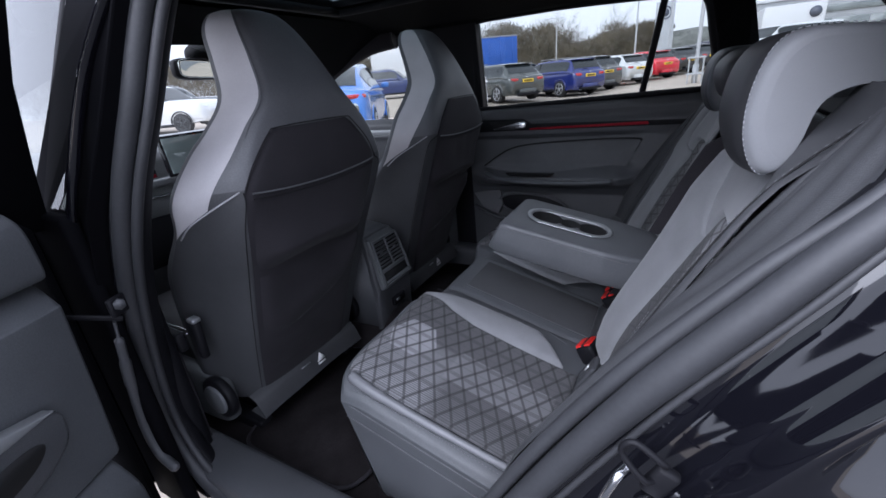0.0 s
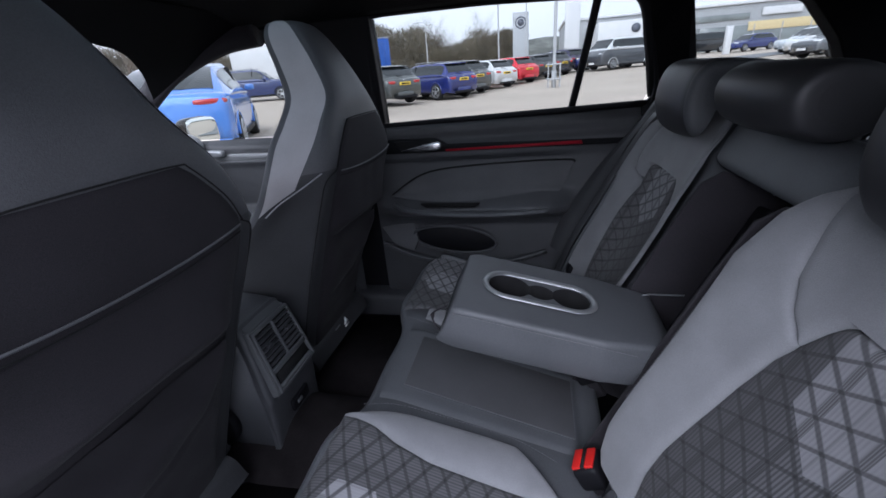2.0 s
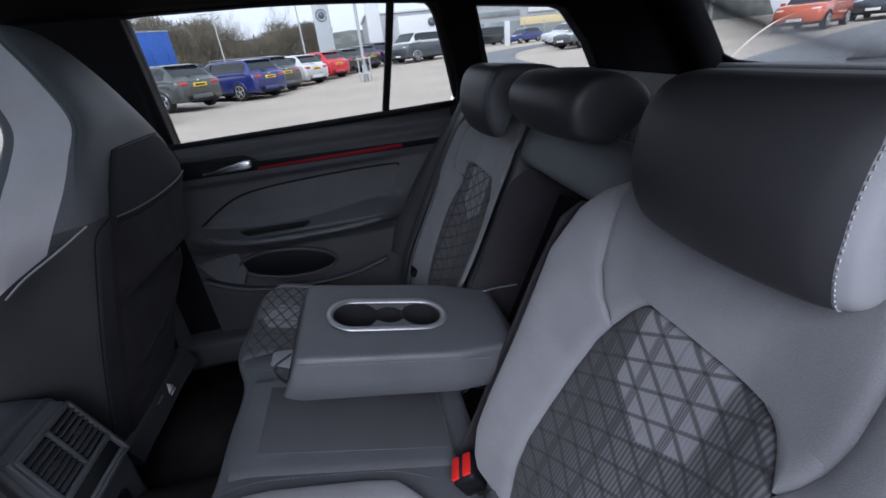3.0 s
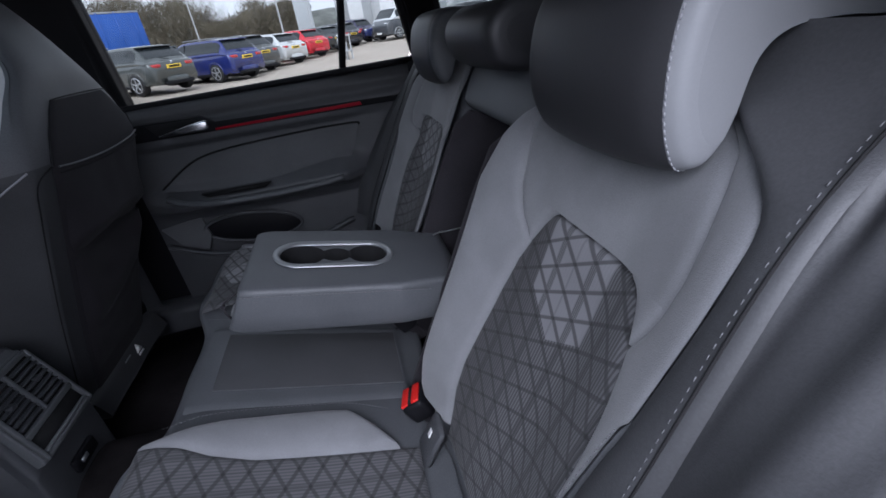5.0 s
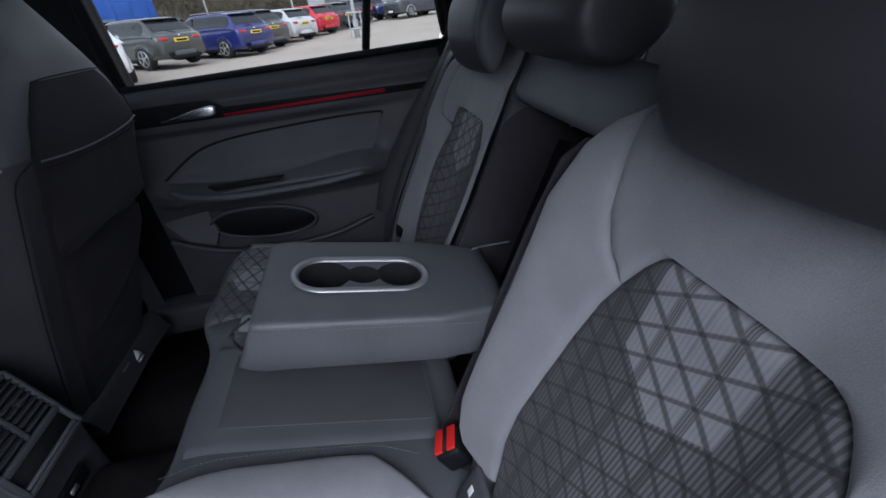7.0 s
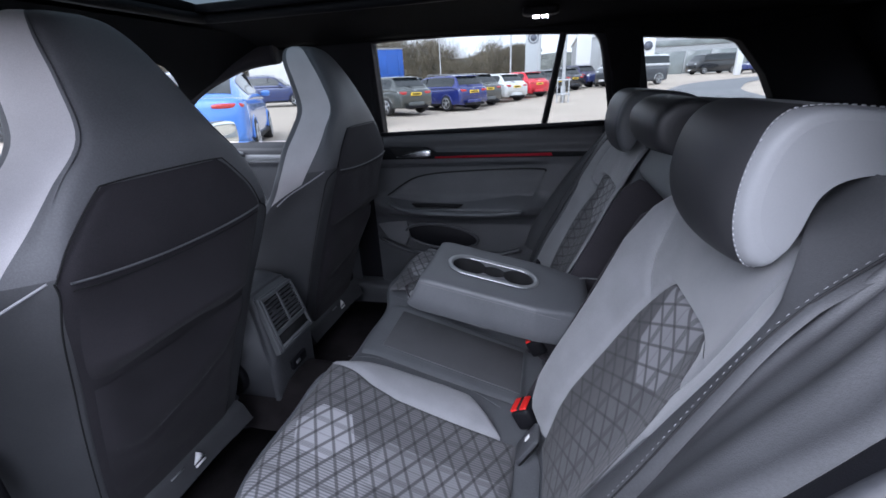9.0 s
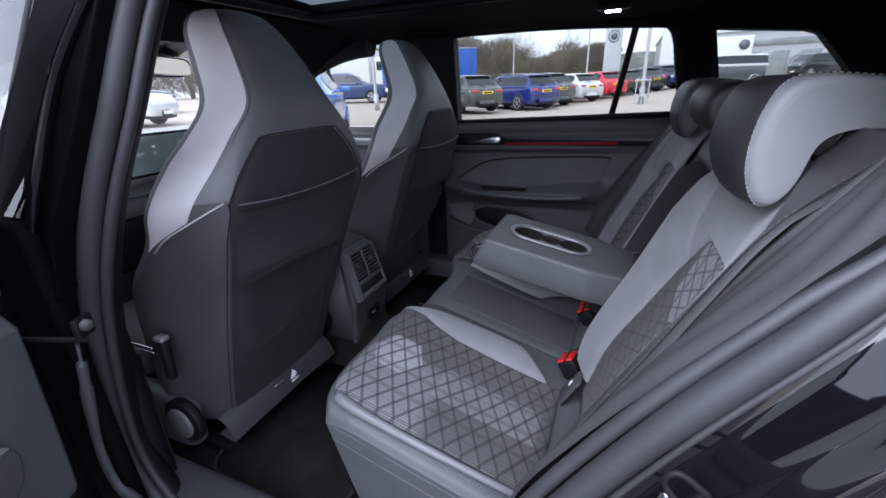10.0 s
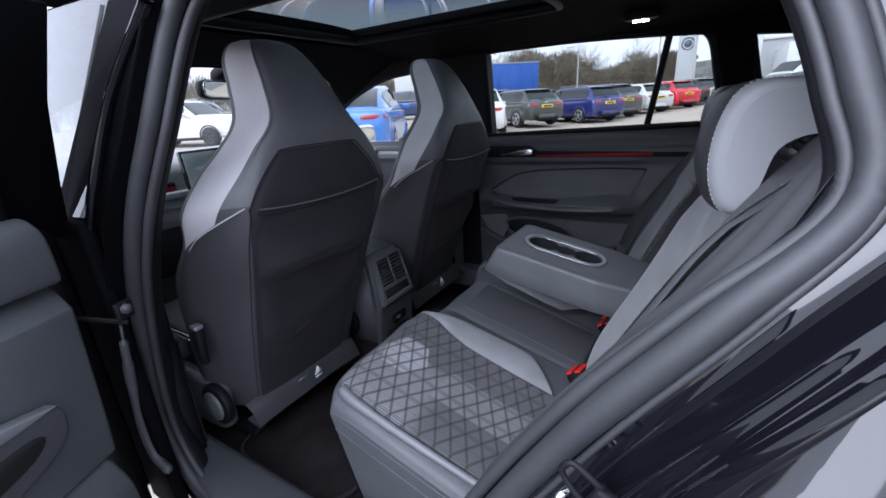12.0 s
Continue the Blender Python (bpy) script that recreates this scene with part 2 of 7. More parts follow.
# near black that puts the shade of recesses and seam creases into the colour
M_HOLE = principled("recess_crease_shade", (0.006, 0.006, 0.007), 0.9)
M_GLASS = glass("tinted_glass", (0.66, 0.675, 0.66))
M_ROOFGLASS = glass("roof_glass", (0.25, 0.28, 0.285), 0.4)
M_MIRROR = principled("mirror", (0.85, 0.88, 0.86), 0.02, 1.0)


def woven(name, y0, w0, seat):
    """Ribbed seat cloth with a triangular lattice of soft dark bands and paler fields, drawn on the cloth's own map in metres."""
    m = bpy.data.materials.new(name)
    m.use_nodes = True
    n, l = m.node_tree.nodes, m.node_tree.links
    b = n["Principled BSDF"]
    b.inputs["Roughness"].default_value = 0.8
    b.inputs["Sheen Weight"].default_value = 0.08
    uv = n.new("ShaderNodeUVMap")
    sep = n.new("ShaderNodeSeparateXYZ")
    l.new(uv.outputs["UV"], sep.inputs["Vector"])

    def calc(op, a, bb=None, c=None):
        q = n.new("ShaderNodeMath")
        q.operation = op
        for k, val in enumerate((a, bb, c)):
            if val is None:
                continue
            if isinstance(val, (int, float)):
                q.inputs[k].default_value = val
            else:
                l.new(val, q.inputs[k])
        return q.outputs[0]

    def soft(x, full, none):
        """1 where x is below full, 0 above none."""
        q = n.new("ShaderNodeMapRange")
        q.interpolation_type = "SMOOTHSTEP"
        q.inputs["From Min"].default_value, q.inputs["From Max"].default_value = full, none
        q.inputs["To Min"].default_value, q.inputs["To Max"].default_value = 1.0, 0.0
        l.new(x, q.inputs["Value"])
        return q.outputs["Result"]

    # across and along, from one knot of the lattice
    Y = calc("SUBTRACT", calc("ABSOLUTE", sep.outputs["X"]), y0)
    W = calc("SUBTRACT", sep.outputs["Y"], w0)
    A = calc("ADD", calc("MULTIPLY", W, 0.842), calc("MULTIPLY", Y, 0.5))
    B = calc("SUBTRACT", calc("MULTIPLY", W, 0.842), calc("MULTIPLY", Y, 0.5))
    g = 0.033

    def band(d, pitch, half_w, blur=1.5):
        fr = calc("ABSOLUTE", calc("SUBTRACT", calc("FRACT", calc("ADD", calc("DIVIDE", d, pitch), 0.5)), 0.5))
        return soft(calc("MULTIPLY", fr, pitch), half_w / blur, half_w * blur)

    la, lb = band(A, g, 0.0028 if seat else 0.0028, 1.7), band(B, g, 0.0026 if seat else 0.0020, 1.7)
    wide = band(Y, 2 * g, 0.0058, 1.15)
    fine = band(Y, 0.0031, 0.0008)
    lv = calc("MULTIPLY", wide, calc("MULTIPLY_ADD", fine, 0.45, 0.4))
    thin = band(Y, g, 0.0016)
    lines = calc("MAXIMUM", calc("MAXIMUM", calc("MULTIPLY", la, 0.74), calc("MULTIPLY", lb, 0.70)), calc("MULTIPLY", lv, 0.55 if seat else 0.85))
    lines = calc("MAXIMUM", lines, calc("MULTIPLY", thin, 0.25))
    knot = calc("MULTIPLY", la, lb)
    rib = band(Y, 0.0055, 0.0012)
    noise_t = n.new("ShaderNodeTexNoise")
    noise_t.inputs["Scale"].default_value = 9.0
    l.new(uv.outputs["UV"], noise_t.inputs["Vector"])
    if seat:
        yc, wc = 0.392 - y0, 0.092 - w0
        dy, dw = calc("SUBTRACT", Y, yc), calc("SUBTRACT", W, wc)
        hex_a = calc("ABSOLUTE", calc("ADD", calc("MULTIPLY", dw, 0.866), calc("MULTIPLY", dy, 0.5)))
        hex_b = calc("ABSOLUTE", calc("SUBTRACT", calc("MULTIPLY", dw, 0.866), calc("MULTIPLY", dy, 0.5)))
        reach = calc("MAXIMUM", calc("ABSOLUTE", dy), calc("MAXIMUM", hex_a, hex_b))
        field = soft(reach, 0.058, 0.060)
        run = calc("ABSOLUTE", calc("SUBTRACT", W, 0.338 - w0))
        strip = calc("MULTIPLY", soft(calc("ABSOLUTE", calc("SUBTRACT", Y, 0.411 - y0)), 0.050, 0.053), soft(run, 0.118, 0.128))
        field = calc("MAXIMUM", field, calc("MULTIPLY", strip, 0.38))
        half_field = calc("MULTIPLY", soft(calc("MULTIPLY", Y, -1.0), -0.05, 0.02), soft(W, -0.02, 0.04))
    else:
        side_ = soft(calc("ABSOLUTE", calc("SUBTRACT", Y, 0.033)), 0.0655, 0.0668)
        field = calc("MULTIPLY", side_, calc("MULTIPLY", soft(calc("MULTIPLY", B, -1.0), 0.1262, 0.1278), soft(calc("MULTIPLY", A, -1.0), 0.0892, 0.0908)))
        half_field = soft(calc("MULTIPLY", Y, -1.0), -0.05, 0.06)
    base = calc("ADD", calc("MULTIPLY", calc("SUBTRACT", 1.0, calc("MULTIPLY", rib, 0.55 if seat else 0.8)), calc("MULTIPLY_ADD", half_field, 0.115 if seat else 0.060, 0.060 if seat else 0.030)), 0.038)
    pale = calc("MULTIPLY_ADD", noise_t.outputs["Fac"], 0.10, 0.22 if seat else 0.16)
    ground_c = calc("ADD", calc("MULTIPLY", base, calc("SUBTRACT", 1.0, field)), calc("MULTIPLY", pale, field))
    val = calc("ADD", calc("MULTIPLY", ground_c, calc("SUBTRACT", 1.0, lines)), calc("MULTIPLY", lines, 0.026))
    val = calc("MULTIPLY", val, calc("MULTIPLY_ADD", knot, -0.55, 1.0))
    comb = n.new("ShaderNodeCombineColor")
    l.new(val, comb.inputs[0])
    l.new(val, comb.inputs[1])
    l.new(calc("MULTIPLY", val, 1.06), comb.inputs[2])
    l.new(comb.outputs["Color"], b.inputs["Base Color"])
    bp = n.new("ShaderNodeBump")
    bp.inputs["Strength"].default_value, bp.inputs["Distance"].default_value = 0.35, 0.0015
    l.new(calc("ADD", calc("MULTIPLY", rib, -0.3), calc("MULTIPLY", lines, -0.8)), bp.inputs["Height"])
    l.new(bp.outputs["Normal"], b.inputs["Normal"])
    return m


M_WOVEN = woven("woven_back_cloth", 0.357, 0.4955, False)
M_WOVENSEAT = woven("woven_cushion_cloth", 0.370, 0.215, True)


def half(z):
    """Half the cabin's width at the height z: it leans in above the waistline."""
    return 0.775 - max(0.0, z - 0.96) * 0.30

# ---------------------------------------------------------------- seat surfaces


def tab(pairs, x):
    """A value read from a table of (x, value), with straight lines between."""
    if x <= pairs[0][0]:
        return pairs[0][1]
    for (a, p), (b, q) in zip(pairs, pairs[1:]):
        if x <= b:
            return p + (q - p) * (x - a) / (b - a)
    return pairs[-1][1]


BACK_T, BACK_N = V(0.387, 0, 0.922), V(-0.922, 0, 0.387)
BACK_0 = V(-0.113, 0, 0.40)


def back_at(y, w, d):
    """A point of the rear backrests: w up along the back, d out of it to the front."""
    return BACK_0 + BACK_T * w + BACK_N * d + V(0, y, 0)


WING_H = [(0.0, 0.062), (0.35, 0.062), (0.466, 0.054), (0.578, 0.044), (0.634, 0.036), (0.70, 0.012)]


def back_d(y, w):
    """The backrest's shape: hollow middle, raised wings that fall off at the edges."""
    a = abs(abs(y) - 0.36)
    if abs(y) > 0.36:
        u = max(0.0, (a - 0.09) / 0.145)
        wing = tab(WING_H, w) * min(1.04, u ** 1.5)
        edge = -0.05 * max(0.0, (a - 0.240) / 0.03) ** 2
    else:
        wing = 0.034 * math.exp(-((a - 0.225) / 0.075) ** 2) * (1 - 0.5 * max(0.0, (w - 0.50) / 0.2))
        edge = -0.030 * max(0.0, (a - 0.228) / 0.02) ** 2
    roll = (-0.20 - 0.15 * min(1.0, max(0.0, (0.45 - abs(y)) / 0.18))) * max(0.0, w - 0.60) ** 1.3 + 0.012 * math.exp(-((w - 0.16) / 0.14) ** 2)
    hollow = -0.014 * math.exp(-(a / 0.13) ** 4) * math.exp(-((w - 0.25) / 0.3) ** 4)
    return wing + edge + roll + hollow


def cush_at(y, s, d):
    """A point of the rear cushion: s back from its front edge."""
    return V(-0.620 + s * 0.958, y, 0.5515 - s * 0.287) + V(0.287, 0, 0.958) * d


def cush_d(y, s):
    a = abs(abs(y) - 0.36)
    s = s - 0.034 * max(0.0, min(1.0, (0.235 - abs(y)) / 0.06))
    nose = -0.9 * max(0.0, 0.075 - s) ** 1.55
    side = -0.05 * max(0.0, (abs(y) - 0.578) / 0.05) ** 2
    mid = 0.012 * math.exp(-((abs(y) - 0.20) / 0.05) ** 2)
    dish = -0.010 * math.exp(-(a / 0.12) ** 2) * math.exp(-((s - 0.32) / 0.14) ** 2)
    return nose + side + mid + dish


def patch(name, at, shape, left, right, w0, w1, material, parent, puff=0.010, nu=40, nv=44, lift=0.0, label="", ends=True, along=None):
    """A padded panel of cover between two edges (tables of w and y), sunk at its seams."""
    bm = bmesh.new()
    uv = bm.loops.layers.uv.verify()
    rows = []
    for i in range(nv + 1):
        w = w0 + (w1 - w0) * i / nv
        q = 2 * i / nv - 1
        row = []
        for j in range(nu + 1):
            s = 2 * j / nu - 1
            lo, hi = tab(left, w), tab(right, w)
            y = lo + (hi - lo) * (s + 1) / 2
            e = (1 - abs(s)) * abs(hi - lo) / 2
            if ends:
                e = min(e, (1 - abs(q)) * (w1 - w0) / 2)
            seam = 1 - math.exp(-e / 0.006)
            v = bm.verts.new(at(y, w, shape(y, w) + lift + puff * seam - 0.5 * puff))
            row.append((v, y, along(y, w) if along else w))
        rows.append(row)
    for i in range(nv):
        for j in range(nu):
            q = (rows[i][j], rows[i][j + 1], rows[i + 1][j + 1], rows[i + 1][j])
            f = bm.faces.new([a[0] for a in q])
            for lp, a in zip(f.loops, q):
                lp[uv].uv = (a[1], a[2])
    return part(name, bm, material, parent, label)


def stitch_line(name, pts, parent, gap=0.006, length=0.0042, r=0.0005, label="pale grey stitching", thread=None):
    """A row of single stitches along a curve."""
    path = cat(pts, 200)
    run, bm = 0.0, bmesh.new()
    nxt = 0.0
    for a, b in zip(path, path[1:]):
        d = (b - a)
        if run >= nxt and d.length > 1e-6:
            u = d.normalized()
            m = Matrix.Translation(a) @ u.to_track_quat("Z", "Y").to_matrix().to_4x4()
            bmesh.ops.create_cone(bm, cap_ends=True, segments=5, radius1=r, radius2=r, depth=length, matrix=m)
            nxt = run + gap
        run += d.length
    return part(name, bm, thread or M_STITCH, parent, label)


# ---------------------------------------------------------------- rear seats
bench = thing("rear_bench", "split rear bench in grey suede, lattice cloth and dark leatherette", "rear seat")


def rear_back(side):
    """One outer rear backrest, side -1 beside the open door, 1 beside the far door."""
    near = side < 0
    s = 1 if near else -1

    def at(y, w, d):
        return back_at(s * y, w, d)

    outer = [(0.00, -0.592), (0.35, -0.592), (0.43, -0.596), (0.53, -0.597), (0.584, -0.594), (0.613, -0.586), (0.635, -0.566), (0.655, -0.538), (0.672, -0.512), (0.69, -0.478)]
    smooth = cat([V(w, y, 0) for w, y in outer], 60)
    outer = [(p.x, p.y) for p in smooth]
    ins_in = [(0.06, -0.262), (0.10, -0.255), (0.141, -0.246), (0.20, -0.242), (0.282, -0.246), (0.358, -0.252), (0.42, -0.262), (0.457, -0.276), (0.49, -0.293), (0.508, -0.307), (0.515, -0.318)]
    ins_out = [(0.06, -0.540), (0.20, -0.556), (0.30, -0.566), (0.355, -0.566), (0.40, -0.559), (0.422, -0.553), (0.446, -0.545), (0.474, -0.531), (0.494, -0.517), (0.506, -0.506), (0.513, -0.494), (0.515, -0.482)]
    if not near:
        ins_out = [(w, y + 0.050 * min(1.0, max(0.0, (0.515 - w) / 0.07))) for w, y in ins_out]
    # seams of the yoke on both sides of the headrest
    yoke_in = [(0.455, -0.275), (0.470, -0.262), (0.485, -0.243), (0.521, -0.222), (0.585, -0.208), (0.631, -0.202), (0.69, -0.235)]
    yoke_out = [(0.465, -0.537), (0.478, -0.544), (0.491, -0.550), (0.512, -0.556), (0.545, -0.557), (0.581, -0.551), (0.615, -0.541), (0.645, -0.527), (0.69, -0.470)]
    if not near:
        yoke_out[0] = (0.465, tab(ins_out, 0.465))
    suede_in = [(w, tab(ins_in, w)) for w in (0.065, 0.10, 0.141, 0.20, 0.282, 0.358, 0.42)] + yoke_in
    suede_out = [(w, tab(ins_out, w)) for w in (0.04, 0.06, 0.20, 0.30, 0.355, 0.40, 0.422, 0.446)] + yoke_out
    hem = ([(0.0, -0.541), (0.20, -0.558), (0.27, -0.566)] if near else [(0.0, -0.580)]) + [(0.34, -0.578), (0.40, -0.584), (0.428, -0.588), (0.440, -0.5955)] + [(w, tab(outer, w)) for w in (0.46, 0.53, 0.584, 0.60, 0.613, 0.625, 0.635, 0.645, 0.655, 0.664, 0.672, 0.68, 0.69)]
    inner = [(0.05, -0.190), (0.08, -0.164), (0.13, -0.148), (0.32, -0.136), (0.50, -0.126), (0.58, -0.145), (0.62, -0.172), (0.645, -0.20), (0.69, -0.234)]
    if not near:
        inner = [(w, y - 0.048) for w, y in inner]

    # the padded core that gives the back its thickness
    rows = []
    for w in (0.0, 0.06, 0.2, 0.35, 0.5, 0.58, 0.64, 0.68):
        lo, hi = tab(outer, w), tab(inner, w)
        lo -= 0.012
        hi += 0.006
        c = [at(lo, w, -0.055), at(lo + 0.012, w, -0.018 + back_d(lo + 0.012, w))]
        for k in range(1, 8):
            y = lo + (hi - lo) * k / 8
            c.append(at(y, w, back_d(y, w) - 0.011))
        c += [at(hi - 0.010, w, -0.022 + back_d(hi - 0.01, w)), at(hi, w, -0.055), at(hi, w, -0.12), at(lo, w, -0.12)]
        rows.append(c)
    t = part("backrest", outward(sheet(skin(rows, 64, 30, True), wrap=True, caps=True)), M_LEATHER, bench, "reclined outer backrest")
    patch("insert", at, back_d, ins_out, ins_in, 0.04, 0.515, M_WOVEN, t, 0.008, 66, 90, 0.001, "ribbed cloth with a dark lattice and a pale field")
    patch("wing", at, back_d, suede_in, inner, 0.065, 0.69, M_SUEDE, t, 0.012, 28, 80, 0.003, "pale grey suede", ends=False)
    patch("wing", at, back_d, hem, suede_out, 0.20 if near else 0.04, 0.69, M_SUEDE, t, 0.005, 20, 80, 0.003, "pale grey suede", ends=False)
    patch("wing", at, back_d, outer, hem, 0.0, 0.442, M_LEATHER, t, 0.008, 10, 50, 0.0025, "dark grey leatherette", ends=False)
    patch("shoulder", at, back_d, yoke_out, yoke_in, 0.517, 0.69, M_SUEDE, t, 0.006, 50, 40, 0.003, "grey suede", ends=False)
    patch("shoulder_tip", at, back_d, ins_in, yoke_in, 0.457, 0.519, M_SUEDE, t, 0.010, 12, 14, 0.003, "grey suede", ends=False)
    patch("shoulder_tip", at, back_d, yoke_out, ins_out, 0.470, 0.519, M_SUEDE, t, 0.010, 12, 14, 0.003, "grey suede", ends=False)
    stitch_line("stitching", [at(tab(inner, w) - 0.004, w, back_d(tab(inner, w), w) + 0.004) for w in (0.2, 0.3, 0.42)], t)
    stitch_line("stitching", [at(tab(hem, w) - 0.003, w, back_d(tab(hem, w) - 0.003, w) + 0.008) for w in (0.30, 0.36, 0.40, 0.43)], t, 0.006, 0.0038, 0.0005)
    edge = [(0.0, -0.652), (0.34, -0.652), (0.60, -0.628), (0.8, -0.612)]

    def strip_d(y, w):
        """The dark outer strip: it runs on level from the suede and rolls off outside."""
        return back_d(-0.597, w) + 0.16 * max(0.0, -0.597 - y) - 9.0 * max(0.0, -0.618 - y) ** 2

    # the shaded seat tone also puts doorway shade into this dark strip
    patch("side_strip", at, strip_d, edge, [(a, b - 0.001) for a, b in outer], 0.02, 0.74, M_FLANK, t, 0.006, 16, 60, 0.003, "dark grey leatherette strip", ends=False)
    seam_y = [(0.0, -0.634), (0.34, -0.634), (0.60, -0.614), (0.74, -0.604)]
    stitch_line("stitching", [at(tab(seam_y, w), w, strip_d(tab(seam_y, w), w) + 0.0065) for w in (0.03, 0.2, 0.4, 0.6, 0.72)], t, 0.0072, 0.0036, 0.0004)
    part("strip_seam", tube([at(tab(seam_y, w) - 0.004, w, strip_d(tab(seam_y, w) - 0.004, w) + 0.0052) for w in (0.03, 0.2, 0.4, 0.6, 0.72)], 0.0012, 6), M_HOLE, t)
    return t


HR_SIDE = [(0.100, 0.984), (0.078, 0.998), (0.064, 1.045), (0.075, 1.108), (0.108, 1.139), (0.170, 1.138), (0.235, 1.126), (0.272, 1.100), (0.262, 1.080), (0.215, 1.082), (0.160, 1.079), (0.127, 1.058), (0.113, 1.008)]


HR_MID = [(0.118, 0.990), (0.086, 1.004), (0.072, 1.050), (0.080, 1.104), (0.112, 1.132), (0.150, 1.132), (0.184, 1.116), (0.202, 1.086), (0.206, 1.056), (0.200, 1.028), (0.186, 1.006), (0.164, 0.992), (0.140, 0.986)]


def headrest(cy, wide, label, pale=True, base=0.0, ends=M_HEADREST):
    """A headrest that hangs over the top of the back; its ends are of another cover."""
    t = thing("headrest", label, "headrest", "rear headrests")
    c = V(0.135, 0, 1.085)
    rows = []
    ks = (-1.0, -0.985, -0.94, -0.84, -0.70, -0.4, 0.0, 0.4, 0.70, 0.84, 0.94, 0.985, 1.0)
    for k in ks:
        a = abs(k)
        outside = cy < -0.1 and k < 0  # the outer end is cut almost flat
        s = ({1.0: 0.80, 0.985: 0.91, 0.94: 0.97} if outside else {1.0: 0.55, 0.985: 0.80, 0.94: 0.93, 0.84: 0.985}).get(a, 1.0)
        sx = {1.0: 0.74, 0.985: 0.84, 0.94: 0.90, 0.84: 0.95, 0.70: 0.985}.get(a, 1.0) if outside else s
        ax = 0.16 if outside else c.x
        bow = 0.010 * (1 - a * a)
        low = 0.005 * (1 - a * a)
        rows.append([V(ax + (x - ax) * (sx if x < ax else s) - bow * (1 if x < 0.13 else 0), cy + k * wide / 2, c.z + (z + base * max(0.0, min(1.0, (1.12 - z) / 0.10)) - c.z) * s - (low if z < 1.03 else 0)) for x, z in (HR_MID if abs(cy) < 0.1 else HR_SIDE)])
    g = skin(rows, 78, 73, True)
    lo, hi = (17, 56) if cy < -0.1 else (16, 50 if cy > 0.1 else 56)
    if cy < -0.1:  # the seam of the outer end leans back towards the top
        slid = [[None] * len(g[0]) for _ in range(73)]
        for j in range(len(g[0])):
            lj = tab([(0, 17), (1, 15), (2, 14), (3, 15.5), (4, 20.5), (4.4, 21.5), (6, 19), (13, 17)], j / 6)
            for i in range(73):
                u = i * lj / lo if i <= lo else lj + (i - lo) * (72 - lj) / (72 - lo)
                n = min(71, int(u))
                slid[i][j] = g[n][j].lerp(g[n + 1][j], u - n)
        g = slid
    if cy < -0.1:
        part("pad", sheet(g, i0=lo, i1=hi, j0=0, j1=26), M_HEADREST, t, "black leatherette front")
        closed = [r + [r[0]] for r in g]
        part("top_cover", sheet(closed, i0=lo, i1=hi, j0=26, j1=78), M_LIGHTLEATHER, t, "pale grey leatherette top and back")
    else:
        part("pad", outward(sheet(g, wrap=True, i0=lo, i1=hi)), M_HEADREST, t, "black leatherette middle")
    for i0, i1, cap in ((0, lo, 0), (hi, 72, 72)):
        bm = sheet(g, wrap=True, i0=i0, i1=i1)
        bm.faces.new([bm.verts.new(p) for p in g[cap]])
        part("end_cover", outward(bm), M_LIGHTLEATHER if pale and cap == 0 else ends, t, "pale grey leatherette end" if pale and cap == 0 else "")
    if pale:
        for i in (lo - 1,):
            stitch_line("stitching", [p + (p - V(0.135, p.y, 1.085)).normalized() * 0.0008 for p in g[i][0:40:3]], t, 0.0055, 0.0036, 0.0007, thread=M_PIPING)
    for k in (-1, 1):
        part("post", disc((0.215, cy + k * 0.06, 1.03), (0.387, 0, 0.922), 0.006, 0.10, 12), M_CHROME, t)
    return t


near_back = rear_back(-1)
rear_back(1)
turn = Matrix(((0, BACK_T.x, BACK_N.x, 0), (-1, 0, 0, 0), (0, BACK_T.z, BACK_N.z, 0), (0, 0, 0, 1)))
bez = part("release_bezel", pillow(0.10, 0.042, 0.007, 0.5, 0.35, 30, 10), M_TRIM, near_back, "dark plastic surround of the backrest release")
bez.matrix_basis = Matrix.Translation(back_at(-0.582, 0.700, -0.006)) @ turn
rel = part("release_lever", pillow(0.065, 0.016, 0.010, 0.5, 0.4, 24, 10, lambda p: V(p.x, p.y + 3.0 * p.x * p.x, p.z + 0.006)), M_SOFT, near_back, "grey release lever")
rel.matrix_basis = Matrix.Translation(back_at(-0.575, 0.700, -0.004)) @ turn
headrest(-0.398, 0.240, "black rear headrest with a pale grey leatherette end")
headrest(0.372, 0.270, "black rear headrest with a dark grey leatherette end", False, 0.0, M_LEATHER)
headrest(0.0, 0.27, "plain black leatherette headrest of the middle seat", False, 0.045)

# the middle of the back: the folded-out armrest leaves a dark recess with a hatch
mid = part("middle_backrest", pillow(0.11, 0.40, 0.105, 0.28, 0.22, 48, 20, lambda p: back_at(p.y, 0.640 + p.z, -0.040 + p.x * 0.8 - 0.10 * max(0.0, p.z))), M_LEATHER, bench, "dark grey bar over the recess behind the lowered armrest")
part("hatch", outward(box(0, 0, 0, 0.03, 0.23, 0.50, 0.006, turn=None, bm=None)), M_BLACK, mid).matrix_basis = Matrix.Translation(back_at(0, 0.30, -0.100)) @ pose(0, 0, 0, 0, 22.8, 0)
for yy in (-0.107, 0.107):
    part("side_cheek", plate([back_at(yy, 0.0, -0.13), back_at(yy, 0.0, 0.036), back_at(yy, 0.45, 0.036), back_at(yy, 0.55, 0.030), back_at(yy, 0.585, 0.005), back_at(yy, 0.585, -0.13)], (0, 1 if yy > 0 else -1, 0), 0.010, 0.003), M_BLACKCLOTH, mid, "dark cloth cheek of the recess")
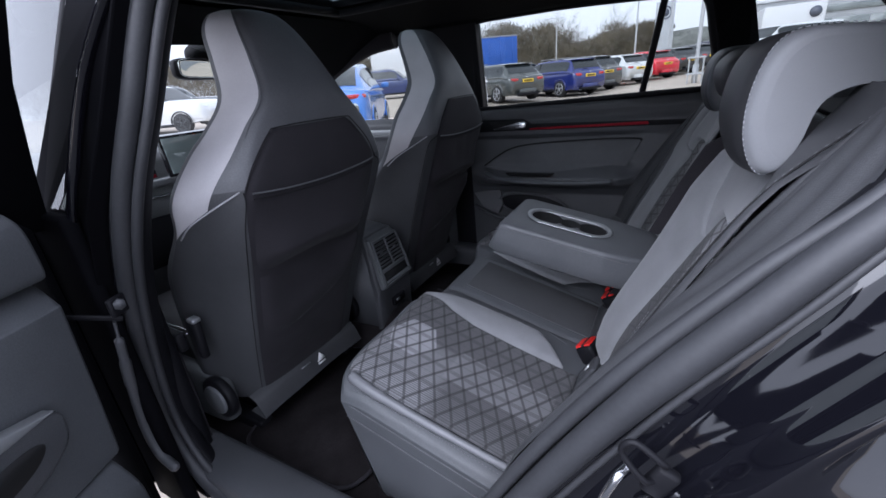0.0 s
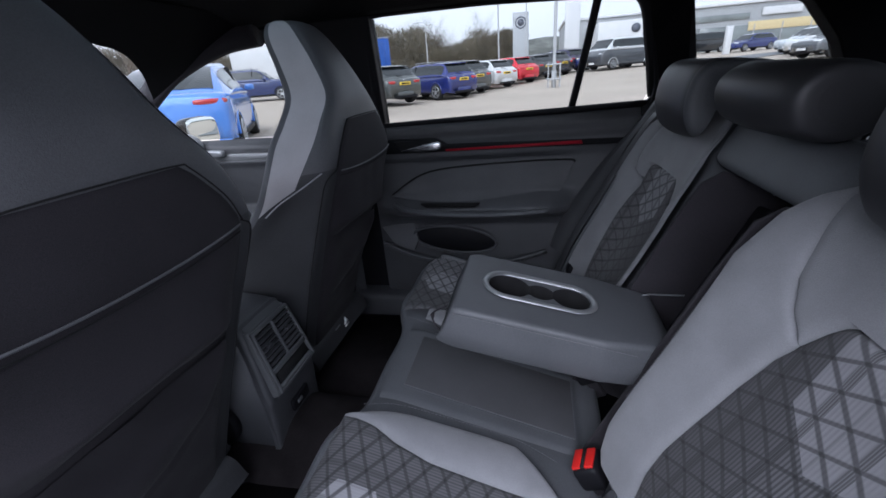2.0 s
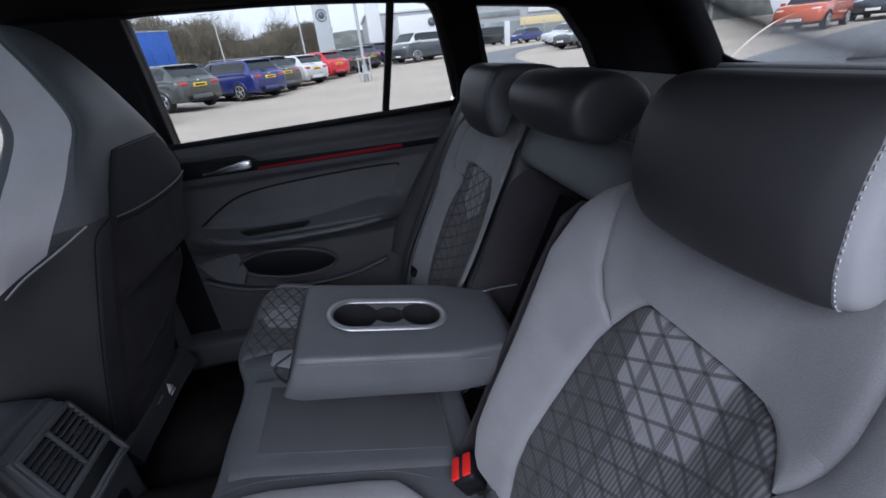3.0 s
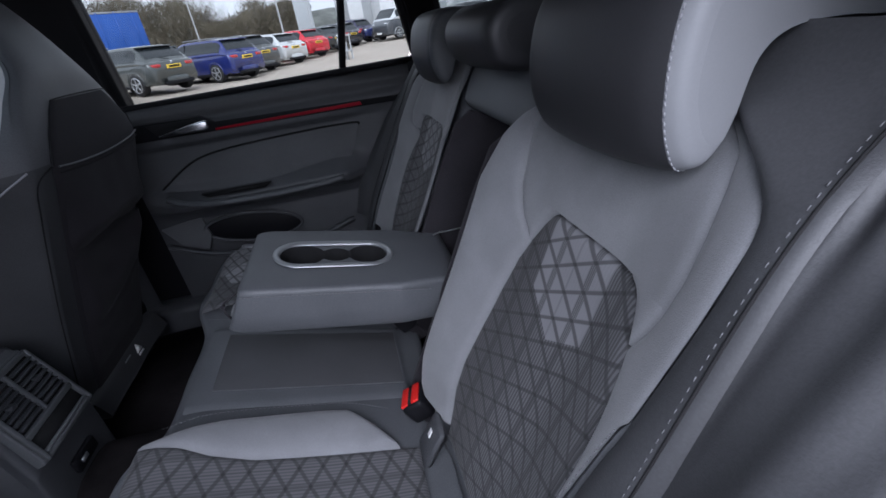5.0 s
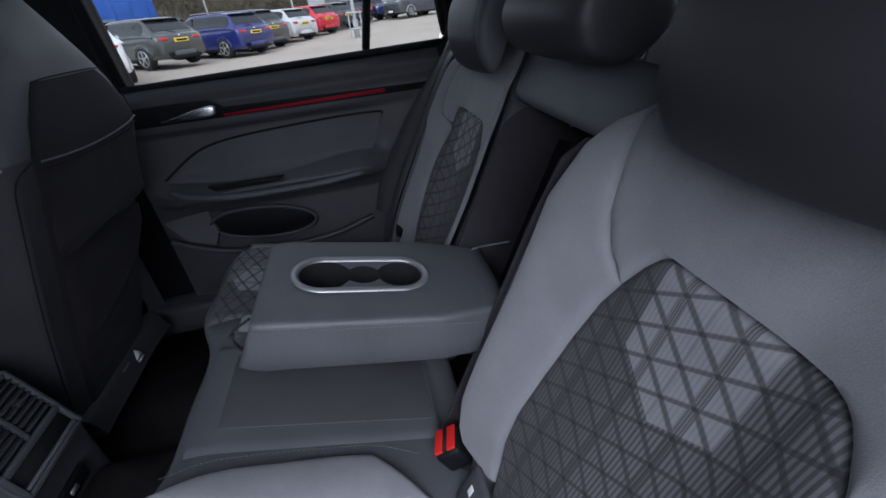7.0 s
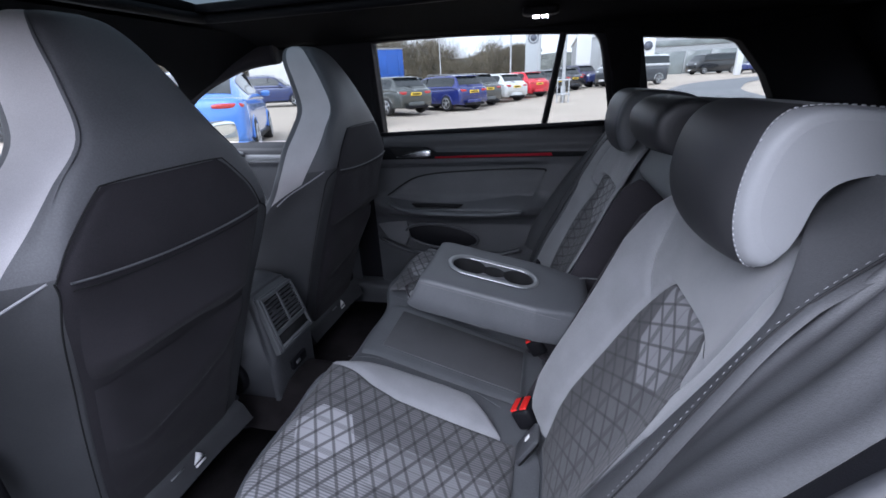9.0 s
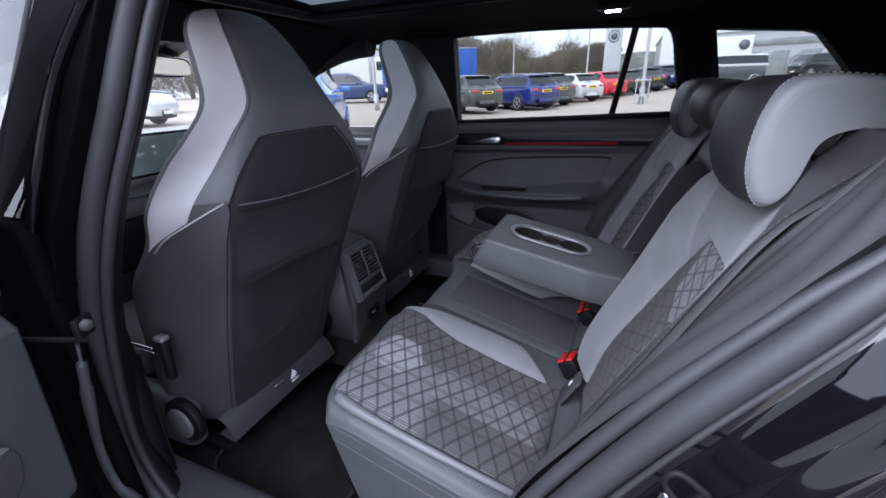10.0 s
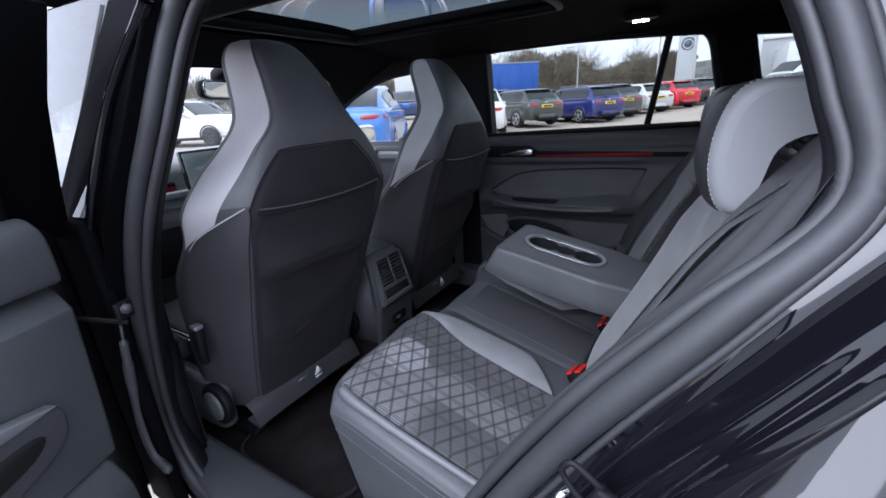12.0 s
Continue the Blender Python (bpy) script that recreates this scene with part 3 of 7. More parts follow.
part("cord", tube([back_at(0.098, 0.27, 0.03), back_at(0.085, 0.30, 0.01), back_at(0.09, 0.31, -0.02), back_at(0.07, 0.335, -0.05)], 0.0022, 6), M_VENT, mid, "thin pale pull cord")
part("hatch_catch", outward(box(0, 0, 0, 0.012, 0.05, 0.03, 0.004)), M_TRIM, mid).matrix_basis = Matrix.Translation(back_at(0.0, 0.40, -0.066)) @ pose(0, 0, 0, 0, 22.8, 0)
part("hatch_grip", outward(box(0, 0, 0, 0.016, 0.09, 0.022, 0.005)), M_TRIM, mid).matrix_basis = Matrix.Translation(back_at(-0.02, 0.27, -0.064)) @ pose(0, 0, 0, 0, 22.8, 0)
part("hook", outward(box(0, 0, 0, 0.007, 0.006, 0.007, 0.001)), M_WHITEPRINT, mid, "small bright catch").matrix_basis = Matrix.Translation(back_at(0.045, 0.585, -0.062))

# cushion: one bench with two outer seats and a flat middle
rows = []
for y in (-0.615, -0.60, -0.56, -0.48, -0.36, -0.24, -0.14, 0.0, 0.14, 0.24, 0.36, 0.48, 0.56, 0.60, 0.615):
    out = max(0.0, (abs(y) - 0.50) / 0.115)
    fx = 0.05 * out ** 2 + 0.034 * max(0.0, min(1.0, (0.235 - abs(y)) / 0.06))
    c = []
    for s_ in (0.0, 0.03, 0.08, 0.2, 0.35, 0.5, 0.56):
        c.append(cush_at(y, s_ + fx * max(0.0, 1 - s_ / 0.3), cush_d(y, s_) - 0.012))
    c += [cush_at(y, 0.56, -0.16), V(-0.45, y, 0.24), V(-0.565 + fx, y, 0.24), V(-0.600 + fx, y, 0.34), V(-0.632 + fx, y, 0.47)]
    rows.append(c)
cushion = part("cushion", outward(sheet(skin(rows, 70, 90, True), wrap=True)), M_LEATHER, bench, "dark grey leatherette sides and front")

for end in (0, -1):
    top = cat(rows[end][:7], 40)
    low = [V(max(p.x, rows[end][9].x), p.y, 0.24) for p in top]
    part("side_face", outward(sheet([[a_.lerp(b_, k / 8) for k in range(9)] for a_, b_ in zip(top, low)])), M_LEATHER, cushion)


def front_of(y):
    return 0.012 + 0.05 * max(0.0, (abs(y) - 0.50) / 0.115) ** 2


for k in (-1, 1):
    o = [(0.0, k * 0.555), (0.03, k * 0.566), (0.07, k * 0.574), (0.18, k * 0.576), (0.5, k * 0.570)]
    i_ = [(0.0, k * 0.200), (0.04, k * 0.205), (0.08, k * 0.216), (0.13, k * 0.234), (0.20, k * 0.247), (0.5, k * 0.252)]
    b_ = [(0.0, k * 0.198), (0.04, k * 0.186), (0.08, k * 0.173), (0.14, k * 0.160), (0.30, k * 0.150), (0.36, k * 0.152), (0.455, k * 0.247)]

    def along_c(y, s):
        return s + 0.05 * max(0.0, (abs(y) - 0.50) / 0.115) ** 2 * max(0.0, 1 - s / 0.1) - 0.25 * max(0.0, 0.05 - s)

    def at_c(y, s, d):
        return cush_at(y, s + 0.05 * max(0.0, (abs(y) - 0.50) / 0.115) ** 2 * max(0.0, 1 - s / 0.1), d)

    lo, hi = (o, i_) if k < 0 else (i_, o)
    patch("seat_insert", at_c, cush_d, lo, hi, 0.012, 0.49, M_WOVENSEAT, cushion, 0.008, 80, 90, 0.001, "ribbed cloth with a dark lattice and pale fields", along=along_c)
    lo, hi = (i_, b_) if k < 0 else (b_, i_)
    patch("suede_band", at_c, cush_d, lo, hi, 0.012 if k < 0 else 0.085, 0.452, M_SUEDE, cushion, 0.010, 20, 60, 0.003, "pale grey suede band")
    stitch_line("stitching", [cush_at(k * (y + 0.005), s_, cush_d(y, s_) + 0.006) for s_, y in ((0.04, -0.170), (0.12, -0.152), (0.30, -0.143), (0.37, -0.146), (0.44, -0.17))], cushion)
    stitch_line("stitching", [cush_at(k * 0.600, s_ + front_of(0.6), cush_d(0.600, s_) + 0.002) for s_ in (0.02, 0.12, 0.25, 0.42)], cushion)
    part("edge_piping", tube([cush_at(k * y_, s_, cush_d(y_, s_) - 0.005) for s_, y_ in ((0.040, 0.566), (0.055, 0.580), (0.09, 0.586), (0.15, 0.587), (0.25, 0.586), (0.46, 0.580))], [0.006, 0.013, 0.0125, 0.0115, 0.010, 0.009, 0.008, 0.007], 12, count=60), M_EDGE, cushion, "smooth leatherette edge roll, its highlight in the colour")
for z0 in (0.475, 0.440):
    pts = [V(-0.6335 + 0.05 * max(0.0, (abs(y) - 0.50) / 0.115) ** 2 - (0.475 - z0) * -0.14, y, z0) for y in (-0.585, -0.54, -0.48, -0.36, -0.24, -0.14)]
    part("front_seam", tube(pts, 0.0014, 6), M_SEATBACK, cushion)
    pts = [cush_at(-0.6165, s_, -0.05 - (0.475 - z0)) for s_ in (0.07, 0.15, 0.25, 0.35, 0.5)]
    part("side_seam", tube(pts, 0.0014, 6), M_SEATBACK, cushion)
patch("middle_panel", cush_at, lambda y, s: cush_d(y, s), [(0.0, -0.13), (0.5, -0.125)], [(0.0, 0.13), (0.5, 0.125)], 0.06, 0.49, M_LEATHER, cushion, 0.006, 30, 40, 0.002, "smooth leatherette middle seat", ends=False)
part("middle_inlay", outward(plate([cush_at(y, s, 0.003 + cush_d(y, s)) for y, s in ((-0.085, 0.10), (0.095, 0.10), (0.095, 0.485), (-0.085, 0.485))], (0.287, 0, 0.958), 0.004, 0.0015)), M_INLAY, cushion)

# ---------------------------------------------------------------- armrest with cup holders


def arm_at(x, y, z):
    """x back from the front end, z up from its top."""
    return V(-0.428 + x, y, 0.766 - 0.215 * x + z)


HOLE = [(0.133, 0.043), (0.197, 0.028), (0.258, 0.038)]


def hole_half(x):
    """Half the width of the cup recess at x, or None outside it."""
    best = 0.0
    for cx, r in HOLE:
        if abs(x - cx) < r:
            best = max(best, math.sqrt(r * r - (x - cx) ** 2))
    return best


def arm_sec(x):
    """The outline across the armrest at x: bottom, side, rounded shoulder, top."""
    q = min(1.0, max(0.0, x / 0.03))
    w = 0.128 * (0.955 + 0.045 * math.sqrt(q)) - 0.02 * max(0.0, (x - 0.30) / 0.10)
    rnd = 0.006 * (1 - q) ** 2
    return w, rnd


bm = bmesh.new()
xs = [0.0, 0.004, 0.012, 0.03, 0.055] + [0.055 + 0.31 * k / 62 for k in range(1, 63)] + [0.385, 0.41, 0.43]
strip_l, strip_r = [], []
for x in xs:
    w, rnd = arm_sec(x)
    xt = x + 0.034 * (1 - x / 0.43)
    hh = max(hole_half(xt), 0.0)
    for sgn, store in ((-1, strip_l), (1, strip_r)):
        col = [arm_at(xt, sgn * hh, -rnd), arm_at(xt, sgn * (hh + (w - 0.018 - hh) * 0.5), -rnd), arm_at(xt, sgn * (w - 0.012), -rnd), arm_at(xt, sgn * (w - 0.007), -rnd - 0.0006), arm_at(xt, sgn * (w - 0.003), -rnd - 0.003), arm_at(xt, sgn * (w - 0.0004), -rnd - 0.007), arm_at(xt - 0.004, sgn * w, -rnd - 0.012), arm_at(x + (xt - x) * 0.5, sgn * (w + 0.003), -0.050), arm_at(x, sgn * (w + 0.001), -0.086 + rnd), arm_at(x, sgn * (w - 0.003), -0.091 + rnd), arm_at(x, sgn * (w - 0.012), -0.093 + rnd), arm_at(x, 0, -0.094 + rnd)]
        store.append(col)
sheet(strip_l, bm=bm)
sheet(strip_r, bm=bm)
ends = [strip_l[0] + strip_r[0][::-1], strip_l[-1] + strip_r[-1][::-1]]
for e in ends:
    bm.faces.new([bm.verts.new(p) for p in e])
bmesh.ops.remove_doubles(bm, verts=bm.verts, dist=0.0004)
arm = part("armrest", outward(bm), M_LEATHER, bench, "lowered centre armrest with two cup holders")
# cup recess: walls and floor
bm = bmesh.new()
rows = []
for k in range(61):
    x = 0.0902 + (0.2958 - 0.0902) * k / 60
    rows.append((x, hole_half(x)))
left = [[arm_at(x, -h, z) for x, h in rows] for z in (0.0, -0.03, -0.07)]
right = [[arm_at(x, h, z) for x, h in rows] for z in (0.0, -0.03, -0.07)]
sheet(left, bm=bm)
sheet(right, bm=bm)
sheet([left[2], right[2]], bm=bm)
part("cup_well", outward(bm), M_HOLE, arm)
ring = []
for k in range(80):
    a = 2 * math.pi * k / 80
    cx = 0.195 + (0.062 if math.cos(a) > 0 else -0.062) + 0.054 * math.cos(a)
    if abs(math.cos(a)) < 0.02:
        cx = 0.195
    ring.append(arm_at(cx, 0.056 * math.sin(a), 0.002))
rg = []
for off, h in ((0.0, 0.0), (0.0015, 0.003), (0.006, 0.0045), (0.0115, 0.003), (0.0135, -0.001)):
    rg.append([p.lerp(arm_at(min(max(0.428 + p.x, 0.133), 0.257), 0, 0), off / 0.056) + V(0, 0, h) for p in ring])
part("cup_ring", outward(sheet(rg, wrap=True)), M_SILVER, arm, "satin silver ring round the cup holders")
stitch_line("seam", [arm_at(x, -0.1290, -0.013) for x in (0.04, 0.1, 0.2, 0.3, 0.36)], arm, 0.006, 0.0058, 0.0007, "grey seam")
part("pull_loop", tube([arm_at(0.01, -0.05, -0.05), arm_at(-0.022, -0.055, -0.075), arm_at(-0.012, -0.06, -0.105), arm_at(0.02, -0.06, -0.1)], 0.006, 8, flat=0.35), M_BLACKCLOTH, arm, "black textile pull loop")


def buckle(x, y, z, turn):
    t = thing("belt_buckle", "black belt buckle with a red release button", "belt buckle", "rear belt buckles")
    t.matrix_basis = pose(x, y, z, 0, 0, turn) @ pose(0, 0, 0, 0, -32, 0)
    part("housing", outward(box(0, 0, -0.020, 0.050, 0.060, 0.052, 0.010, 3)), M_BLACK, t)
    for k in (-1, 1):
        part("button", outward(box(k * 0.0125 - 0.002, 0, 0.006, 0.017, 0.046, 0.007, 0.002)), M_RED, t, "red release button")
    part("slot", outward(box(-0.002, 0, 0.0075, 0.006, 0.046, 0.004)), M_HOLE, t)
    part("stalk", outward(box(0.004, 0, -0.065, 0.030, 0.044, 0.06, 0.006)), M_BLACKCLOTH, t)
    return t


buckle(-0.142, -0.165, 0.452, -14)
buckle(-0.124, 0.128, 0.449, -8)
buckle(-0.120, 0.175, 0.455, -8)

iso = thing("isofix_cover", "grey plastic child-seat anchor cover with a small white mark", "cover")
part("flap", outward(box(0, 0, 0, 0.016, 0.062, 0.085, 0.008)), M_TRIM, iso)
part("mark", outward(box(-0.0095, 0.004, 0.012, 0.002, 0.010, 0.016, 0.0006)), M_WHITEPRINT, iso, "small white symbol")
iso.matrix_basis = Matrix.Translation((-0.125, -0.262, 0.435)) @ pose(0, 0, 0, 0, 30, 0)
belt = thing("belt_tongue", "small steel belt tongue resting by the far backrest", "belt tongue")
part("tongue", outward(box(0, 0, 0, 0.006, 0.035, 0.05, 0.002)), M_STEEL, belt)
part("grip", outward(box(0, 0, 0.035, 0.016, 0.045, 0.03, 0.005)), M_BLACK, belt)
belt.matrix_basis = Matrix.Translation((-0.14, 0.56, 0.475)) @ pose(0, 0, 0, 0, 20, 0)

# ---------------------------------------------------------------- front seats
# z, back x, back half-width, wing half-width, stripe's inner half-width, depth to the front
SEAT_ROWS = [
    (0.33, -0.955, 0.190, 0.245, 0.24, 0.17),
    (0.45, -0.918, 0.200, 0.262, 0.25, 0.20),
    (0.60, -0.868, 0.212, 0.275, 0.265, 0.23),
    (0.75, -0.812, 0.222, 0.288, 0.275, 0.24),
    (0.87, -0.762, 0.232, 0.300, 0.285, 0.17),
    (0.95, -0.735, 0.232, 0.312, 0.285, 0.14),
    (1.02, -0.732, 0.205, 0.258, 0.232, 0.14),
    (1.07, -0.735, 0.172, 0.205, 0.185, 0.130),
    (1.127, -0.742, 0.122, 0.155, 0.150, 0.12),
    (1.20, -0.775, 0.098, 0.132, 0.132, 0.11),
    (1.26, -0.812, 0.080, 0.116, 0.112, 0.095),
    (1.295, -0.842, 0.060, 0.090, 0.085, 0.07),
    (1.308, -0.868, 0.04, 0.055, 0.05, 0.04),
]


def front_seat(cy, label):
    pc = cy - 0.020 if cy < 0 else cy + 0.020  # middle of the sewn panel
    t = thing("front_seat", label, "seat", "front seats")
    rows = []
    for z, xb, hb, hw, hs, dep in SEAT_ROWS:
        right = [
            V(xb + 0.004, 0, z), V(xb + 0.003, hb * 0.55, z), V(xb - 0.004, hb * 0.88, z),
            V(xb - 0.016, hb, z), V(xb - 0.016, hb, z).lerp(V(xb - dep * 0.80, hw, z), tab([(0.86, 0.55), (0.95, 0.42), (1.04, 0.14), (1.127, 0.02), (1.2, 0.02)], z)) + V(0, 0.003, 0), V(xb - dep * 0.80, hw, z),
            V(xb - dep * 1.0, hw * 0.90, z), V(xb - dep * 0.85, hw * 0.55, z),
        ]
        rows.append([p + V(0, cy, 0) for p in right] + [V(xb - dep * 0.75, cy, z)] + [V(p.x, cy - p.y, p.z) for p in right[:0:-1]])
    nu = 96  # six points to each of the sixteen controls
    g = skin(rows, nu, 72, True)
    c = nu // 16
    a, b = 3 * c, 5 * c

    def seg(j0, j1, i0=0, i1=None):
        return sheet(g, j0, j1, i0, i1)

    m4 = 4 * c
    # back and both flanks, above and below the shoulder seam
    def span(j0, j1, i0, i1):
        gg = [[row[j % nu] for j in range(j0, j1 + 1)] for row in g]
        return outward(sheet(gg, 0, None, i0, i1))

    # lower cover and flanks take the shaded tone of the hood's leatherette
    waist = min(range(72), key=lambda i: abs(g[i][0].z - 0.957))
    part("backrest_rear", span(-a, a, waist, 71), M_SEATBACK, t, "charcoal leatherette hood")
    part("lower_rear", span(-a, a, 0, waist), M_FLANK, t, "lower back cover with shade in its colour")
    part("backrest_front", span(b, nu - b, 0, 71), M_SEATBACK, t)

    def between(j0, j1, low, high, n):
        """A patch of columns j0 to j1, from row low(j) up to row high(j)."""
        gg = []
        for k in range(n + 1):
            row = []
            for j in range(j0, j1 + 1):
                i = min(70.999, low(j) + (high(j) - low(j)) * k / n)
                row.append(g[int(i)][j % nu].lerp(g[int(i) + 1][j % nu], i - int(i)))
            gg.append(row)
        return outward(sheet(gg))

    for lo, mid_, hi in ((a, m4, b), (nu - a, nu - m4, nu - b)):
        def seam_row(j):
            # the shoulder seam falls towards the front
            return 27.3 - 4.3 * abs(j - mid_) / abs(hi - mid_)
        part("flank", span(min(lo, mid_), max(lo, mid_), 0, waist), M_FLANK, t)
        part("hood_side", span(min(lo, mid_), max(lo, mid_), waist, 71), M_SEATBACK, t)
        part("flank", between(min(mid_, hi), max(mid_, hi), lambda j: 0.0, seam_row, 26), M_FLANK, t)
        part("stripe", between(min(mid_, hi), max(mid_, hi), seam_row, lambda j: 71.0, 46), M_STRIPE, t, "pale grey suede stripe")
    top = [p for p in g[71]]
    bm = bmesh.new()
    bm.faces.new([bm.verts.new(p) for p in top])
    part("crown", outward(bm), M_SEATBACK, t)

    def on_back(y, z, d=0.004):
        """A point just behind the rear face."""
        i = min(range(72), key=lambda k: abs(g[k][0].z - z))
        i = max(1, min(70, i))
        j = i + 1 if g[i][0].z < z else i - 1
        f = 0 if g[j][0].z == g[i][0].z else (z - g[i][0].z) / (g[j][0].z - g[i][0].z)
        row = [p.lerp(q, f) for p, q in zip(g[i], g[j])]
        side = row[0:a + 3] if y >= 0 else [row[0]] + row[:nu - a - 3:-1]
        best = row[0].x
        for p, q in zip(side, side[1:]):
            if abs(p.y - cy) <= abs(y) <= abs(q.y - cy):
                k = (abs(y) - abs(p.y - cy)) / max(1e-6, abs(q.y - cy) - abs(p.y - cy))
                best = p.x + (q.x - p.x) * k
                break
        return V(best + d, cy + y, z)

    # black cloth panel: an upper flap that overhangs the slack map pocket below
    sh = pc - cy
    hw = [(0.36, 0.160), (0.50, 0.172), (0.75, 0.190), (0.88, 0.205), (0.955, 0.206), (1.0, 0.178), (1.055, 0.125), (1.062, 0.112)]
    gp = []
    for k in range(49):
        z = 0.36 + (1.062 - 0.36) * k / 48
        w = tab(hw, z)
        row = []
        for j in range(33):
            s = 2 * j / 32 - 1
            e = min((1 - abs(s)) * w, 1.062 - z + 0.004, z - 0.355)
            row.append(on_back(sh + s * w, z, 0.001 + 0.005 * (1 - math.exp(-e / 0.006))))
        gp.append(row)
    part("back_panel", sheet(gp), M_BLACKCLOTH, t, "black cloth back panel")

    # the cover bulges out below the cross seams, then steps back in above the pocket
    gp = []
    for k in range(45):
        row = []
        for j in range(41):
            s = 2 * j / 40 - 1
            z = 0.925 - 0.205 * k / 44
            turn = 0.796 - 0.006 * s + 0.004 * math.cos(4 * s)
            w = tab(hw, z) * 0.955
            if z > turn:
                belly = 0.004 + 0.038 * ((0.925 - z) / (0.925 - turn)) ** 1.4
            else:
                q = min(1.0, (turn - z) / 0.062)
                belly = 0.042 - 0.046 * q * q * (3 - 2 * q)
            belly += 0.0025 * noise.noise(V(s * 3.0, z * 12.0, cy * 3))
            row.append(on_back(sh + s * w, z, 0.0035 + belly * (1 - abs(s) ** 6)))
        gp.append(row)
    part("pocket_flap", sheet(gp), M_BLACKCLOTH, t, "black cloth bulge above the map pocket")
    gp = []
    for k in range(33):
        row = []
        for j in range(33):
            s = 2 * j / 32 - 1
            q = k / 32
            z = 0.415 + 0.320 * q
            w = tab(hw, z) * 0.93
            e = (1 - abs(s)) * w
            dip = 0.560 + 0.045 * s + 0.075 * abs(s) ** 4
            belly = 0.017 * math.exp(-((z - dip - 0.045) / 0.055) ** 2) - 0.007 * math.exp(-((z - dip + 0.004) / 0.012) ** 2)
            crease = 0.004 * noise.noise(V(s * 2.2, z * 8.0, cy)) + 0.0025 * math.sin(7 * s + 16 * q)
            row.append(on_back(sh + s * w, z, 0.006 + (0.006 + belly + crease) * (1 - math.exp(-e / 0.012)) * min(1.0, q * 6)))
        gp.append(row)
    part("pocket", sheet(gp), M_BLACKCLOTH, t, "slack black cloth map pocket")
    part("pocket_seam", tube([on_back(sh + s_ * 0.165, 0.560 + 0.045 * s_ + 0.075 * abs(s_) ** 4, 0.0125) for s_ in (-0.92, -0.7, -0.45, -0.2, 0.05, 0.3, 0.55, 0.75, 0.9)], 0.0016, 6), M_SEATBACK, t)
    for zz, r_ in ((0.946, 0.0020), (0.934, 0.0012)):
        part("cross_seam", tube([on_back(sh + s * 0.196, zz - 0.012 * (1 - s * s), 0.0082) for s in (-1, -0.8, -0.6, -0.4, -0.2, 0, 0.2, 0.4, 0.6, 0.8, 1)], r_), M_SEATBACK if r_ > 0.0015 else M_HOLE, t)
    part("panel_seam", tube([on_back(sh + s_, z, 0.006) for s_, z in ((-0.208, 0.95), (-0.180, 1.0), (-0.128, 1.055), (-0.105, 1.064), (0, 1.066), (0.105, 1.064), (0.128, 1.055), (0.180, 1.0), (0.208, 0.95))], 0.0013), M_HOLE, t)
    for k in (-1, 1):
        # sewn seam down the corner between the back and the flank
        part("corner_seam", tube([on_back(sh + k * 0.208, 0.95, 0.003), on_back(k * 0.226, 0.925, 0.001)] + [on_back(k * (tab([(r[0], r[2]) for r in SEAT_ROWS], z) - 0.004), z, 0.0008) for z in (0.86, 0.75, 0.64, 0.52, 0.42, 0.35)], 0.0014, 6), M_HOLE, t)
    for k in (-1, 1):
        # piping from the shoulder forward and down round the flank
        pts = [on_back(k * 0.232, 0.952, 0.0)]
        for z, dx, hw_ in ((0.925, -0.045, 0.277), (0.895, -0.085, 0.300), (0.862, -0.118, 0.302)):
            xb = tab([(r[0], r[1]) for r in SEAT_ROWS], z)
            pts.append(V(xb + dx, cy + k * hw_, z))
        part("piping", tube(pts, 0.0019), M_PIPING, t, "thin pale piping")
    # rolled flap under the back with a small white emblem
    sec = [(-0.958, 0.366), (-0.944, 0.362), (-0.934, 0.353), (-0.929, 0.344), (-0.919, 0.306), (-0.918, 0.299), (-0.921, 0.294), (-0.930, 0.293), (-0.975, 0.305)]
    gp = []
    for k in range(25):
        u = 2 * k / 24 - 1
        gp.append([V(x + 0.002 * math.sin(5 * u + 30 * z), pc + 0.208 * u + 0.10 * (0.33 - z), z + 0.004 * math.cos(2.4 * u + 0.4)) for x, z in sec])
    part("lower_flap", sheet(gp), M_FLANK, t, "rolled black cloth flap")
    part("flap_edge", tube([g_[5] + V(0.001, 0, 0.001) for g_ in gp], 0.0018, 6), M_TRIM, t)

    def on_flap(y, z):
        return V(-0.9245 + (0.325 - z) * 0.263 + 0.002, y, z)

    ec = pc + 0.027
    em = plate([on_flap(ec - 0.016, 0.331), on_flap(ec + 0.016, 0.331), on_flap(ec + 0.012, 0.341), on_flap(ec + 0.002, 0.354), on_flap(ec - 0.006, 0.343)], (1, 0, 0.26), 0.003)
    part("emblem", em, M_WHITEPRINT, t, "small white emblem")
    part("emblem_bar", plate([on_flap(ec - 0.015, 0.321), on_flap(ec + 0.015, 0.321), on_flap(ec + 0.015, 0.326), on_flap(ec - 0.015, 0.326)], (1, 0, 0.26), 0.003), M_WHITEPRINT, t)
    part("tag", plate([on_flap(ec - 0.075, 0.346), on_flap(ec - 0.040, 0.346), on_flap(ec - 0.040, 0.349), on_flap(ec - 0.075, 0.349)], (1, 0, 0.26), 0.003), M_SILVER, t)
    # seat cushion, mostly hidden
    part("cushion", pillow(0.50, 0.44, 0.16, 0.35, 0.3, 40, 20, lambda p: V(-1.23 + p.x, cy + p.y, 0.45 + p.z - 0.12 * p.x)), M_HEADREST, t)
